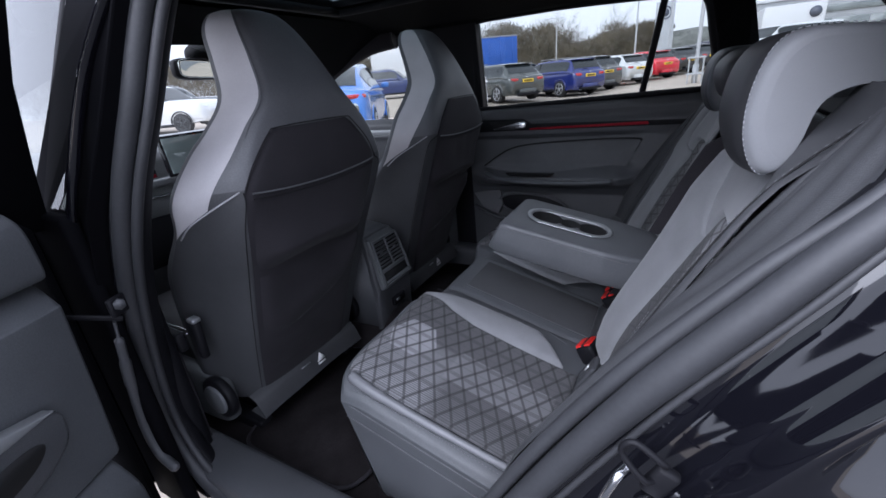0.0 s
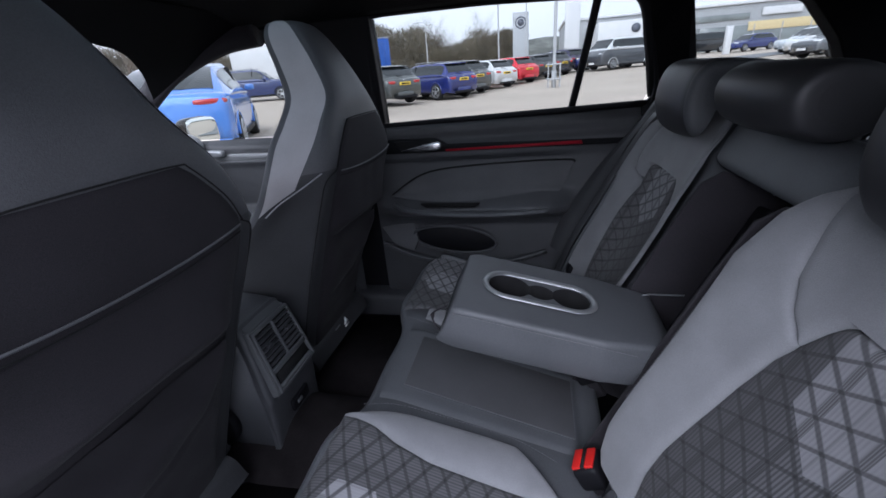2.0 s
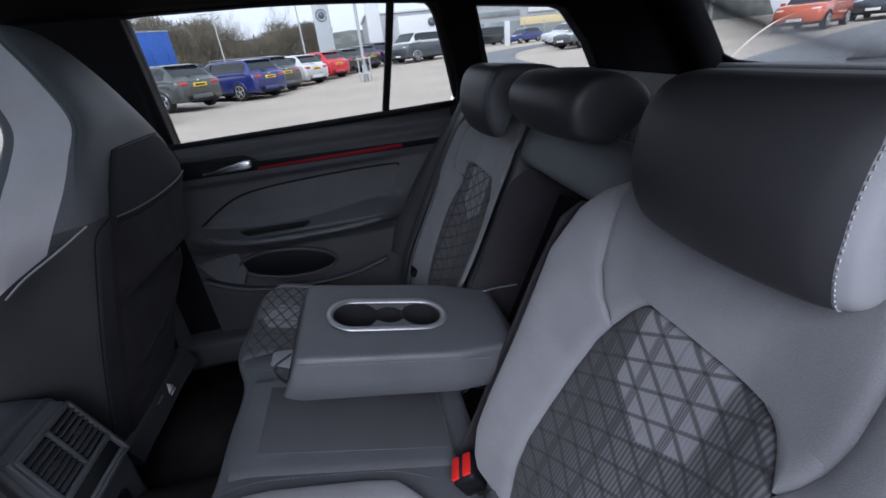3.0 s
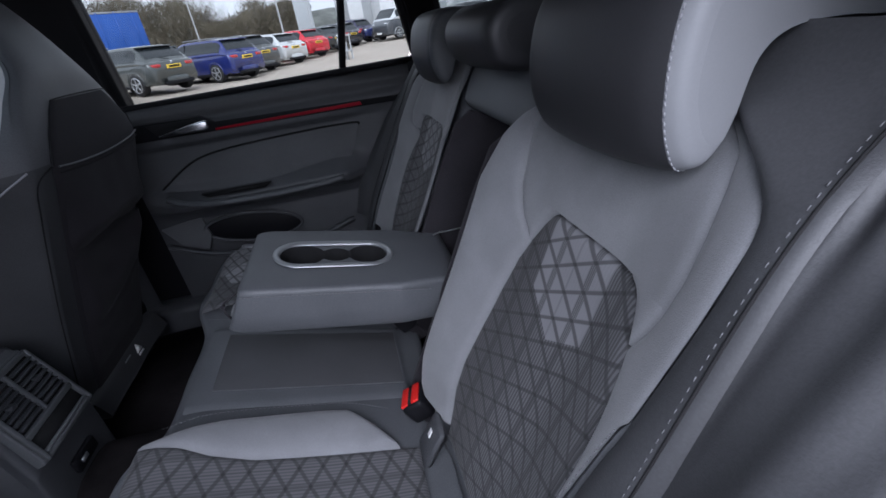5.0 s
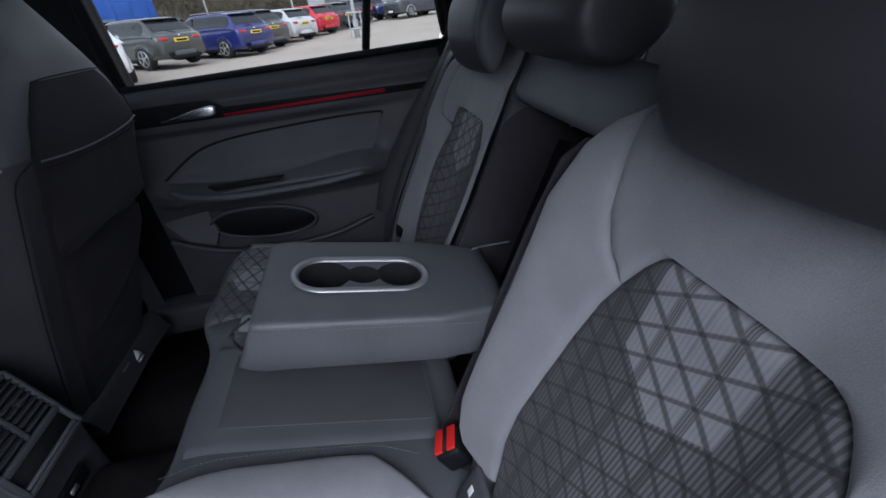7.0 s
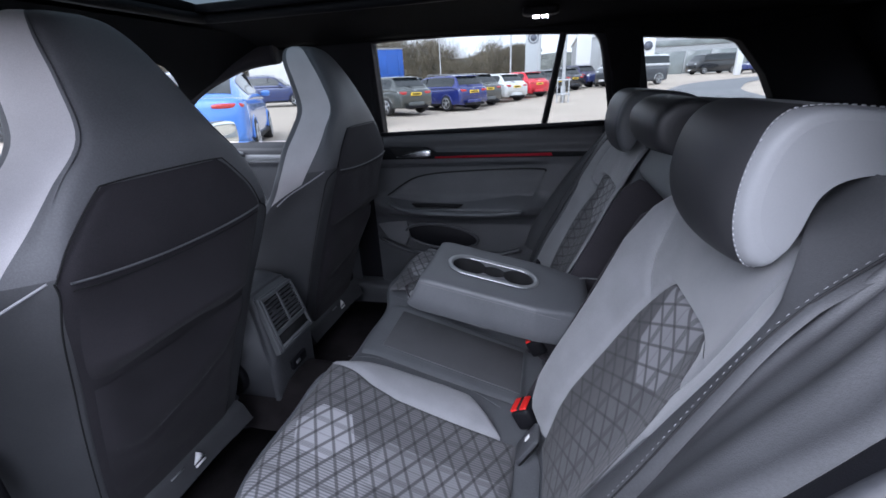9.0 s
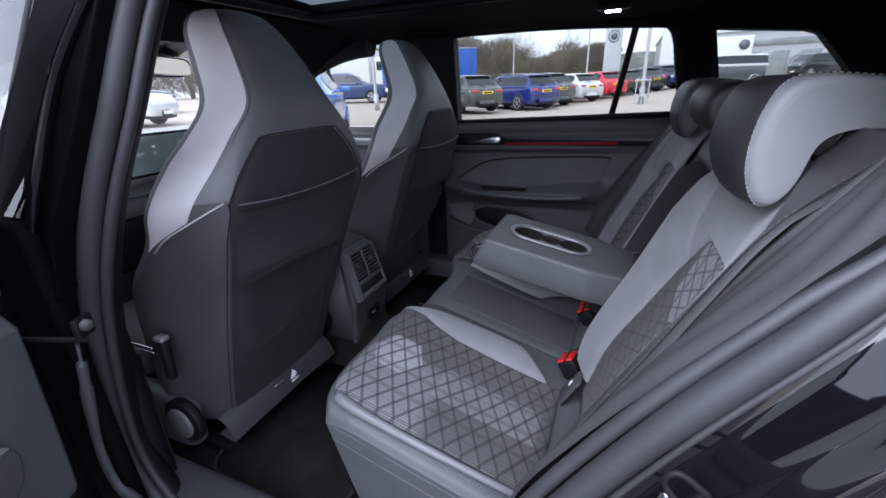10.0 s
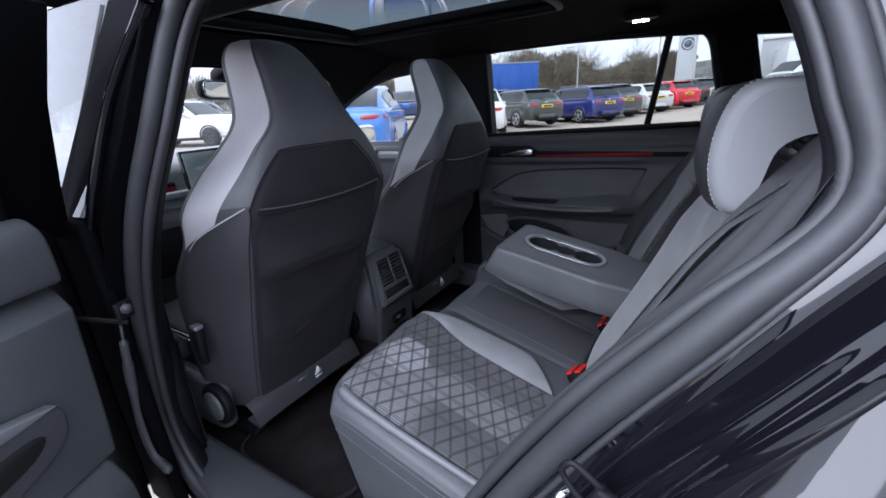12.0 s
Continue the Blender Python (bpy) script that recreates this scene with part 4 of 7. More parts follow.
    for k in (-1, 1):
        part("rail", outward(box(-1.26, cy + k * 0.19, 0.215, 0.56, 0.045, 0.05, 0.008)), M_BLACK, t)
        part("valance", pillow(0.44, 0.05, 0.17, 0.4, 0.4, 30, 12, lambda p, k=k: V(-1.23 + p.x, cy + k * 0.245 + p.y, 0.345 + p.z)), M_VENT, t)
        part("hinge_cover", disc(V(-1.035, cy + k * 0.262, 0.365), (0, 1, 0), 0.064, 0.026, 32, 0.008), M_BLACK, t)
        part("hinge_cap", disc(V(-1.035, cy + k * 0.277, 0.365), (0, 1, 0), 0.044, 0.012, 28, 0.005), M_VENT, t)
    sgn = -1 if cy < 0 else 1
    part("fold_lever", outward(box(-0.972, cy + sgn * 0.292, 0.590, 0.024, 0.020, 0.11, 0.007, turn=pose(0, 0, 0, 0, 4, 0))), M_BLACK, t)
    part("lever_tip", outward(box(-0.970, cy + sgn * 0.292, 0.645, 0.028, 0.022, 0.012, 0.004)), M_SILVER, t)
    return t


front_seat(-0.375, "charcoal high-backed front seat with pale stripes and a map pocket")
front_seat(0.375, "high-backed front seat beside the far door with pale grey stripes")

# ---------------------------------------------------------------- floor, tunnel, console
def wavy(x, y, a=0.006, f=6.0):
    return a * noise.noise(V(x * f, y * f, 3.1))


g = []
for k in range(80):
    x = -2.0 + 1.9 * k / 79
    row = []
    for j in range(60):
        y = -0.74 + 1.48 * j / 59
        z = 0.205 + 0.13 * math.exp(-(y / 0.13) ** 4) + wavy(x, y) + 0.10 * max(0.0, -1.55 - x)
        row.append(V(x, y, z))
    g.append(row)
tagged(part("floor", sheet(g), M_CARPET), "black carpeted car floor with a centre tunnel", "floor", kind="structure")


def mat_pad(cx, cy, sx, sy, z):
    t = thing("floor_mat", "black textile floor mat with a bound edge lying on the carpet", "floor mat", "floor mats")
    ring = []
    for k in range(48):
        a = 2 * math.pi * k / 48
        c, s = math.cos(a), math.sin(a)
        ring.append(V(cx + sx / 2 * math.copysign(abs(c) ** 0.3, c), cy + sy / 2 * math.copysign(abs(s) ** 0.3, s), z))
    b = bmesh.new()
    b.faces.new([b.verts.new(p) for p in ring])
    r = bmesh.ops.extrude_face_region(b, geom=b.faces[:])
    bmesh.ops.translate(b, vec=(0, 0, 0.012), verts=[v for v in r["geom"] if isinstance(v, bmesh.types.BMVert)])
    part("mat_body", outward(b), M_CARPET, t)
    part("binding", tube([p + V(0, 0, 0.008) for p in ring[::2]], 0.006, 6, True), M_BLACKCLOTH, t)
    return t


mat_pad(-0.80, -0.40, 0.42, 0.50, 0.212)
mat_pad(-0.80, 0.40, 0.42, 0.50, 0.212)

con = thing("centre_console", "dark grey centre console with rear air vents", "console")
g = []
for x, z, w in ((-0.872, 0.30, 0.105), (-0.868, 0.42, 0.105), (-0.872, 0.46, 0.102), (-0.910, 0.618, 0.088), (-0.940, 0.640, 0.086), (-1.05, 0.650, 0.090), (-1.5, 0.66, 0.11)):
    g.append([V(x - 0.02, -w, z - 0.03), V(x, -w + 0.012, z), V(x, 0, z + 0.003), V(x, w - 0.012, z), V(x - 0.02, w, z - 0.03)])
gg = skin(g, 24, 40)
part("rear_face", sheet(gg), M_TRIM, con)
for k in (-1, 1):
    part("cheek", plate([V(-0.885, k * 0.100, 0.27), V(-0.885, k * 0.100, 0.42), V(-0.925, k * 0.090, 0.595), V(-0.95, k * 0.088, 0.615), V(-1.5, k * 0.10, 0.63), V(-1.5, k * 0.10, 0.25)], (0, -k, 0), 0.02), M_TRIM, con)


def vent_m(u, v, d=0.0):
    """Across u, up v on the sloping vent face."""
    a = V(-0.853, 0, 0.463)
    b = V(-0.898, 0, 0.618)
    up = (b - a)
    nrm = V(up.z, 0, -up.x).normalized()
    return a + up * v + V(0, u, 0) + nrm * d


def vent_bar(u0, v0, u1, v1, wide, deep=0.008):
    a, b = vent_m(u0, v0, 0.006), vent_m(u1, v1, 0.006)
    d = (b - a)
    q = d.normalized().to_track_quat("Z", "X").to_matrix().to_4x4()
    return outward(box(0, 0, 0, wide, deep, d.length + wide * 0.6, 0.0018, turn=None)), Matrix.Translation((a + b) / 2) @ q


# housing that carries the vent, with rounded shoulders
rows = []
for v, wd, dp in ((-0.12, 0.070, -0.020), (-0.06, 0.084, -0.004), (0.0, 0.086, 0.001), (0.5, 0.082, 0.001), (1.0, 0.077, 0.001), (1.07, 0.074, -0.003), (1.20, 0.070, -0.020)):
    rows.append([vent_m(-wd, v, dp - 0.03), vent_m(-wd, v, dp - 0.008), vent_m(-wd + 0.012, v, dp), vent_m(0, v, dp), vent_m(wd - 0.012, v, dp), vent_m(wd, v, dp - 0.008), vent_m(wd, v, dp - 0.03)])
part("vent_housing", sheet(skin(rows, 36, 36)), M_VENT, con, "satin grey vent housing")
for u0, v0, u1, v1, w in ((-0.079, 0.0, -0.071, 1.0, 0.010), (0.079, 0.0, 0.071, 1.0, 0.010), (-0.071, 1.0, 0.071, 1.0, 0.010), (-0.076, 0.32, 0.076, 0.32, 0.014), (-0.079, 0.0, 0.079, 0.0, 0.010)):
    b, m = vent_bar(u0, v0, u1, v1, w)
    part("vent_frame", b, M_VENT, con, "satin grey vent frame").matrix_basis = m
b, m = vent_bar(0, 0.38, 0, 0.96, 0.009)
part("vent_divider", b, M_VENT, con).matrix_basis = m
for v0, v1 in ((0.36, 0.97), (0.05, 0.27)):
    part("vent_recess", plate([vent_m(-0.073, v0, 0.002), vent_m(0.073, v0, 0.002), vent_m(0.069, v1, 0.002), vent_m(-0.069, v1, 0.002)], (1, 0, 0.1), 0.002), M_HOLE, con)
b, m = vent_bar(-0.070, 0.06, 0.070, 0.06, 0.005)
part("tray_lip", b, M_SILVER, con, "thin bright lip of the tray").matrix_basis = m
for k in range(7):
    v = 0.43 + 0.080 * k
    for s in (-1, 1):
        b, m = vent_bar(s * 0.008, v, s * 0.068, v, 0.0042, 0.012)
        part("slat", b, M_TRIM, con).matrix_basis = m
for s in (-1, 1):
    b, m = vent_bar(s * 0.040 - 0.005, 0.68, s * 0.040 + 0.005, 0.68, 0.010, 0.014)
    part("vent_tab", b, M_TRIM, con).matrix_basis = m
part("socket", outward(box(-0.862, 0.0, 0.375, 0.012, 0.075, 0.035, 0.004)), M_BLACK, con)
part("socket_slot", outward(box(-0.855, -0.012, 0.377, 0.004, 0.02, 0.009)), M_SILVER, con)

# ---------------------------------------------------------------- roof lining with a glass roof
def roof_z(x, y):
    return 1.408 - 0.062 * (abs(y) / 0.64) ** 3 - 0.10 * max(0.0, x - 0.5) ** 1.5 - 0.25 * max(0.0, -1.25 - x) ** 1.5


SR = (-1.22, -0.36, 0.345)  # front, rear and half-width of the glass
xs = sorted({*(-1.50 + 2.32 * k / 60 for k in range(61)), SR[0], SR[1]})
ys = sorted({*(-0.655 + 1.31 * k / 48 for k in range(49)), -SR[2], SR[2]})
bm = bmesh.new()
vv = {(i, j): bm.verts.new((x, y, roof_z(x, y))) for i, x in enumerate(xs) for j, y in enumerate(ys)}
for i in range(len(xs) - 1):
    for j in range(len(ys) - 1):
        mx, my = (xs[i] + xs[i + 1]) / 2, (ys[j] + ys[j + 1]) / 2
        if SR[0] < mx < SR[1] and abs(my) < SR[2]:
            continue
        bm.faces.new([vv[i, j], vv[i + 1, j], vv[i + 1, j + 1], vv[i, j + 1]])
r = bmesh.ops.extrude_face_region(bm, geom=bm.faces[:])
bmesh.ops.translate(bm, vec=(0, 0, 0.05), verts=[v for v in r["geom"] if isinstance(v, bmesh.types.BMVert)])
tagged(part("ceiling", outward(bm), M_LINER), "black cloth roof lining round a glass roof", "ceiling", kind="structure")
win = tagged(new("window_1"), "tinted panoramic glass roof in a black frame", "roof window", kind="structure")
part("pane", outward(box((SR[0] + SR[1]) / 2, 0, 1.470, SR[1] - SR[0] + 0.4, 2 * SR[2] + 0.4, 0.005)), M_ROOFGLASS, win)
loop = [V(SR[0], -SR[2], 1.41), V(SR[1], -SR[2], 1.41), V(SR[1], SR[2], 1.41), V(SR[0], SR[2], 1.41)]
fr = []
for k in range(4):
    a, b = loop[k], loop[(k + 1) % 4]
    for f in (0.06, 0.35, 0.65, 0.94):
        fr.append(a.lerp(b, f))
part("window_frame", tube(fr, 0.016, 8, True, 120), M_BLACK, win)
part("blind_rail", outward(box((SR[0] + SR[1]) / 2, SR[2] - 0.02, 1.435, SR[1] - SR[0], 0.03, 0.025, 0.005)), M_BLACK, win)
part("blind_rail", outward(box((SR[0] + SR[1]) / 2, -SR[2] + 0.02, 1.435, SR[1] - SR[0], 0.03, 0.025, 0.005)), M_BLACK, win)

lamp = thing("reading_lamp", "small lit reading lamp in the black roof lining", "lamp")
M_LAMP = bpy.data.materials.new("lit_lamp")
M_LAMP.use_nodes = True
M_LAMP.node_tree.nodes["Principled BSDF"].inputs["Emission Color"].default_value = (1.0, 0.93, 0.85, 1)
M_LAMP.node_tree.nodes["Principled BSDF"].inputs["Emission Strength"].default_value = 14.0
part("housing", pillow(0.11, 0.055, 0.03, 0.5, 0.5, 30, 10, lambda p: V(-0.15 + p.x, 0.50 + p.y, 1.374 + p.z - 0.002)), M_BLACK, lamp)
for k in (-1, 1):
    part("lens", outward(box(-0.15 + k * 0.013, 0.50, 1.356, 0.020, 0.022, 0.006, 0.002)), M_LAMP, lamp, "glowing lens")

# ---------------------------------------------------------------- body sides


def side(x, z, s, off=0.0):
    return V(x, s * (half(z) + off), z)


def wall_piece(name, outline, s, parent, material=M_BLACK, thick=0.045, off=0.0, label="", bevel=0.004):
    """A piece of the leaning side wall; outline of (x, z)."""
    pts = [side(x, z, s, off) for x, z in outline]
    return part(name, plate(pts, (0, s, 0), thick, bevel), material, parent, label, smooth=False)


FRONT_TOP = [(-0.97, 1.342), (-1.17, 1.338), (-1.31, 1.325), (-1.45, 1.290), (-1.60, 1.235), (-1.75, 1.155), (-1.95, 1.03), (-2.03, 0.965)]
for s, nm in ((1, "wall_far"), (-1, "wall_near")):
    w = tagged(new(nm), "black pillars and roof rail round the car's side windows", "wall", kind="structure")
    if s > 0:
        wall_piece("b_pillar", [(-0.995, 0.25), (-0.84, 0.25), (-0.86, 0.97), (-0.80, 0.99), (-0.775, 1.35), (-1.03, 1.35), (-1.00, 0.97)], s, w, M_BLACK)
    wall_piece("roof_rail", [(-0.985, 1.338 if s > 0 else 1.398), (-0.775, 1.338 if s > 0 else 1.360), (-0.40, 1.338), (-0.05, 1.322), (0.17, 1.296), (0.43, 1.274), (0.80, 1.25), (0.85, 1.42), (-1.25, 1.44), (-1.25, 1.335 if s > 0 else 1.398)], s, w, M_LINER, 0.06, -0.005)
    if s > 0:
        wall_piece("c_pillar", [(0.118, 0.45), (0.27, 0.45), (0.232, 1.09), (0.170, 1.32), (0.055, 1.33), (0.090, 1.20), (0.125, 1.05)], s, w, M_LINER, 0.05, -0.012)
    else:
        wall_piece("b_pillar", [(-1.02, 0.22), (-0.985, 0.22), (-1.005, 0.55), (-0.94, 0.80), (-0.862, 0.96), (-0.80, 1.10), (-0.715, 1.33), (-0.855, 1.342), (-0.953, 1.18), (-1.05, 1.02), (-1.06, 0.94)], s, w, M_PILLAR, 0.03, 0.02)
        part("pillar_edge", tube([V(-0.716, -0.716, 1.319), V(-0.835, -0.760, 1.175), V(-0.895, -0.806, 1.02), V(-0.96, -0.824, 0.906)], [0.011, 0.010, 0.008, 0.003], 12, flat=0.6, count=40), M_PAINT, w)
        part("b_jamb", outward(box(-1.005, -0.822, 0.58, 0.15, 0.030, 0.76, 0.010)), M_PILLAR, w)
        # grey bar in place of the pale reflection streak down the black jamb
        part("jamb_streak", tube([V(-0.885, -0.838, 0.76), V(-0.893, -0.840, 0.72), V(-0.911, -0.840, 0.665), V(-0.934, -0.840, 0.597), V(-0.960, -0.840, 0.49), V(-0.951, -0.840, 0.405), V(-0.900, -0.838, 0.372)], [0.003, 0.008, 0.010, 0.009, 0.010, 0.010, 0.006], 10, count=60), M_TRIM, w)
        part("b_trim", outward(box(-1.06, -0.735, 0.56, 0.16, 0.05, 0.72, 0.02)), M_BLACK, w)
        wall_piece("c_pillar", [(0.215, 0.98), (0.32, 0.98), (0.285, 1.09), (0.228, 1.32), (0.14, 1.33), (0.165, 1.20), (0.21, 1.08)], s, w, M_TRIM, 0.03, -0.03)
    wall_piece("d_pillar", [(0.622, 1.075), (1.06, 1.0), (1.12, 1.03), (0.80, 1.34), (0.427, 1.29), (0.427, 1.275), (0.467, 1.262), (0.567, 1.16)], s, w, M_LINER, 0.06, -0.012)
    x0 = 0.0 if s > 0 else 0.10
    wall_piece("load_side", [(0.12 + x0, 0.25), (1.12, 0.25), (1.12, 1.02), (0.625, 1.078), (0.20 + x0, 1.115), (0.14 + x0, 1.0)], s, w, M_TRIM, 0.03, -0.002 if s > 0 else -0.03)
    # windscreen pillar
    fa = [side(x, z, s, -0.004) for x, z in FRONT_TOP[1:]]
    part("a_pillar", tube(fa, 0.035, 10, flat=1.6), M_LINER if s < 0 else M_BLACKCLOTH, w, "dark cloth windscreen pillar")

for k, (nm, outline, lab) in enumerate((
        ("window_2", [(-0.80, 0.985), (-0.13, 1.008), (-0.075, 1.325), (-0.40, 1.340), (-0.775, 1.342)], "drop glass of the far rear door"),
        ("window_3", [(-0.13, 1.008), (0.10, 1.02), (0.115, 1.06), (0.055, 1.305), (0.035, 1.318), (-0.075, 1.325)], "fixed quarter glass of the far rear door"),
        ("window_4", [(0.192, 1.115), (0.622, 1.075), (0.567, 1.16), (0.467, 1.262), (0.427, 1.275), (0.168, 1.295)], "fixed far side glass by the load space"),
        ("window_5", [(-2.03, 0.965), (-0.985, 0.965), (-0.965, 1.342)] + FRONT_TOP[1:-1], "drop glass of the far front door"))):
    w = tagged(new(nm), "clear tinted " + lab, "window", kind="structure")
    wall_piece("pane", outline, 1, w, M_GLASS, 0.004, 0.035, bevel=0).visible_shadow = False

# near side: load-space glass and front door glass
for nm, outline, lab in (("window_6", [(0.265, 1.115), (0.655, 1.075), (0.60, 1.16), (0.50, 1.262), (0.46, 1.275), (0.215, 1.30)], "fixed near side glass by the load space"), ("window_7", [(-2.03, 0.965), (-0.97, 0.965), (-0.86, 1.36), (-1.17, 1.375)] + FRONT_TOP[2:-1], "drop glass of the near front door")):
    w = tagged(new(nm), "clear tinted " + lab, "window", kind="structure")
    wall_piece("pane", outline, -1, w, M_GLASS, 0.004, 0.035, bevel=0).visible_shadow = False

# ---------------------------------------------------------------- doors


def open_card(parent, mv):
    """Inside of the open door: a waist ledge, a flat panel with a sloped top, a pull cup and a door bin."""
    def run(name, section, x0, x1, material, label="", lean=0.0):
        """A moulding: a section of (y, z) swept along the door, its ends rounded."""
        fine = cat([V(0, y, z) for y, z in section], 40)
        g = []
        for x, q in ((x0, 0.80), (x0 + 0.004, 0.93), (x0 + 0.012, 1.0), (x0 + 0.2, 1.0), (x1, 1.0)):
            yc, zc = 0.765, sum(p.z for p in fine) / len(fine)
            g.append([V(x + lean * (p.z - zc), yc + (p.y - yc) * q, zc + (p.z - zc) * (0.97 + 0.03 * q)) for p in fine])
        return part(name, mv(sheet(g)), material, parent, label)

    run("waist_ledge", [(0.790, 0.990), (0.745, 0.995), (0.716, 0.984), (0.702, 0.962), (0.700, 0.925), (0.703, 0.888), (0.716, 0.877), (0.76, 0.872)], -0.846, 0.08, M_LEATHER, "soft charcoal waist ledge", 0.03)
    run("card_panel", [(0.765, 0.872), (0.742, 0.866), (0.726, 0.856), (0.705, 0.833), (0.700, 0.815), (0.700, 0.70), (0.701, 0.60), (0.703, 0.535), (0.712, 0.520), (0.765, 0.515)], -0.838, 0.09, M_LEATHER, "flat charcoal door panel", -0.06)
    run("door_bin", [(0.765, 0.522), (0.715, 0.515), (0.690, 0.495), (0.665, 0.455), (0.660, 0.40), (0.665, 0.34), (0.70, 0.30), (0.765, 0.285)], -0.805, 0.06, M_LEATHER, "door bin with a sloped upper face", -0.05)
    o = [V(-0.735, 0.700, 0.700), V(-0.742, 0.700, 0.664), V(-0.725, 0.700, 0.634), V(-0.66, 0.700, 0.607), V(-0.50, 0.700, 0.585), V(-0.25, 0.700, 0.59), V(-0.15, 0.700, 0.64), V(-0.16, 0.700, 0.715), V(-0.45, 0.700, 0.722), V(-0.66, 0.700, 0.712)]
    cup = part("pull_cup", mv(plate(cat(o, 40, True), (0, -1, 0), 0.034, 0.008)), M_TRIM, parent, "raised pull cup")
    part("pull_recess", mv(plate(cat([V(-0.70, 0.6655, 0.668), V(-0.66, 0.6655, 0.640), V(-0.52, 0.6655, 0.625), V(-0.52, 0.6655, 0.665), V(-0.66, 0.6655, 0.680)], 24, True), (0, -1, 0), 0.002)), M_HOLE, cup)
    part("pull_trim", mv(plate([V(-0.735, 0.690, 0.704), V(-0.66, 0.690, 0.722), V(-0.45, 0.690, 0.735), V(-0.45, 0.690, 0.712), V(-0.66, 0.690, 0.702)], (0, -1, 0), 0.028, 0.003)), M_SILVER, cup, "satin silver pull trim")
    part("panel_core", mv(plate([V(-0.825, 0.770, 0.26), V(-0.84, 0.770, 0.985), V(0.10, 0.770, 0.985), V(0.08, 0.770, 0.26)], (0, 1, 0), 0.02)), M_BLACK, parent)


def rear_door(parent, f, glass_too):
    """The rear door's inside, built for the far side and moved by f."""
    def mv(bm):
        for v in bm.verts:
            v.co = f(v.co)
        return outward(bm)

    if glass_too:
        open_card(parent, mv)
    else:
        def depth(x, z):
            """How far the trim stands in from the door's skin."""
            d = tab([(0.26, 0.03), (0.34, 0.045), (0.46, 0.035), (0.60, 0.030), (0.635, 0.060), (0.660, 0.115), (0.685, 0.120), (0.71, 0.080), (0.74, 0.040), (0.85, 0.034), (0.865, 0.050), (0.905, 0.050), (0.925, 0.030), (0.955, 0.035), (0.975, 0.030), (0.99, 0.005)], z)
            fade = min(1.0, max(0.0, (x + 0.86) / 0.10)) * min(1.0, max(0.0, (-0.09 - x) / 0.10))
            base = tab([(0.26, 0.03), (0.60, 0.035), (0.74, 0.042), (0.85, 0.040), (0.905, 0.050), (0.925, 0.030), (0.955, 0.035), (0.99, 0.005)], z)
            return base + (d - base) * fade

        g = []
        zs = [0.26 + 0.73 * k / 110 for k in range(111)]
        for k in range(71):
            x = -0.865 + 0.965 * k / 70
            tilt = 0.022 * (x + 0.865)
            g.append([V(x, half(z) - depth(x, z), z + tilt * (z - 0.26) / 0.73) for z in zs])
        part("trim_panel", mv(sheet(g)), M_TRIM, parent)
        # soft cloth inset
        top = [(-0.790, 0.728), (-0.72, 0.775), (-0.66, 0.805), (-0.58, 0.822), (-0.45, 0.833), (-0.25, 0.842), (-0.125, 0.842), (-0.115, 0.832)]
        bot = [(-0.790, 0.726), (-0.70, 0.716), (-0.60, 0.708), (-0.50, 0.705), (-0.40, 0.708), (-0.30, 0.715), (-0.20, 0.722), (-0.165, 0.728)]
        tp, bt = cat([V(a, 0, b) for a, b in top], 50), cat([V(a, 0, b) for a, b in bot], 50)
        g = []
        for i in range(50):
            row = []
            for j in range(13):
                p = bt[i].lerp(tp[i], j / 12)
                e = min(j, 12 - j) / 6
                row.append(V(p.x, half(p.z) - depth(p.x, p.z) - 0.002 - 0.016 * min(1, e * 1.6) ** 0.7, p.z))
            g.append(row)
        part("cloth_inset", mv(sheet(g)), M_SOFT, parent, "soft dark cloth inset")
        # dark line for the shaded crease along the inset's top edge
        part("inset_seam", mv(tube([V(p.x, half(p.z) - depth(p.x, p.z) - 0.002, p.z + 0.003) for p in tp[::3]], 0.0035, 6)), M_HOLE, parent)
        part("armrest_lip", mv(tube([V(x, half(z) - depth(x, z) - 0.012 - ex, z) for x, z, ex in ((-0.765, 0.705, 0.0), (-0.71, 0.692, 0.012), (-0.60, 0.683, 0.02), (-0.45, 0.680, 0.022), (-0.32, 0.683, 0.02), (-0.20, 0.690, 0.012))], 0.015, 10, flat=0.7)), M_LEATHER, parent, "padded armrest edge")
        part("grip_recess", mv(plate([V(-0.66, 0.652, 0.712), V(-0.44, 0.652, 0.712), V(-0.46, 0.652, 0.70), V(-0.64, 0.652, 0.70)], (0, 1, 0), 0.02)), M_HOLE, parent)
        # waist ledge
        part("sill_strip", mv(tube([V(-0.86, half(0.985) - 0.008, 0.985), V(-0.4, half(1.0) - 0.008, 1.000), V(0.10, half(1.012) - 0.008, 1.017)], 0.011, 8)), M_BLACK, parent)
        # inlay, red strip, handle
        x0 = -0.86
        part("inlay", mv(plate([V(x0, 0.722, 0.887), V(0.08, 0.722, 0.897), V(0.085, 0.722, 0.915), V(-0.56, 0.722, 0.918), V(-0.60, 0.722, 0.940), V(max(x0, -0.80), 0.722, 0.940), V(x0, 0.722, 0.925)], (0, 1, 0), 0.02, 0.002)), M_BLACK, parent, "dark inlay")
        part("light_strip", mv(plate([V(-0.565, 0.719, 0.8925), V(-0.09, 0.719, 0.9005), V(-0.095, 0.719, 0.9125), V(-0.565, 0.719, 0.8995)], (0, 1, 0), 0.012, 0.0015)), M_REDSTRIP, parent, "red strip")
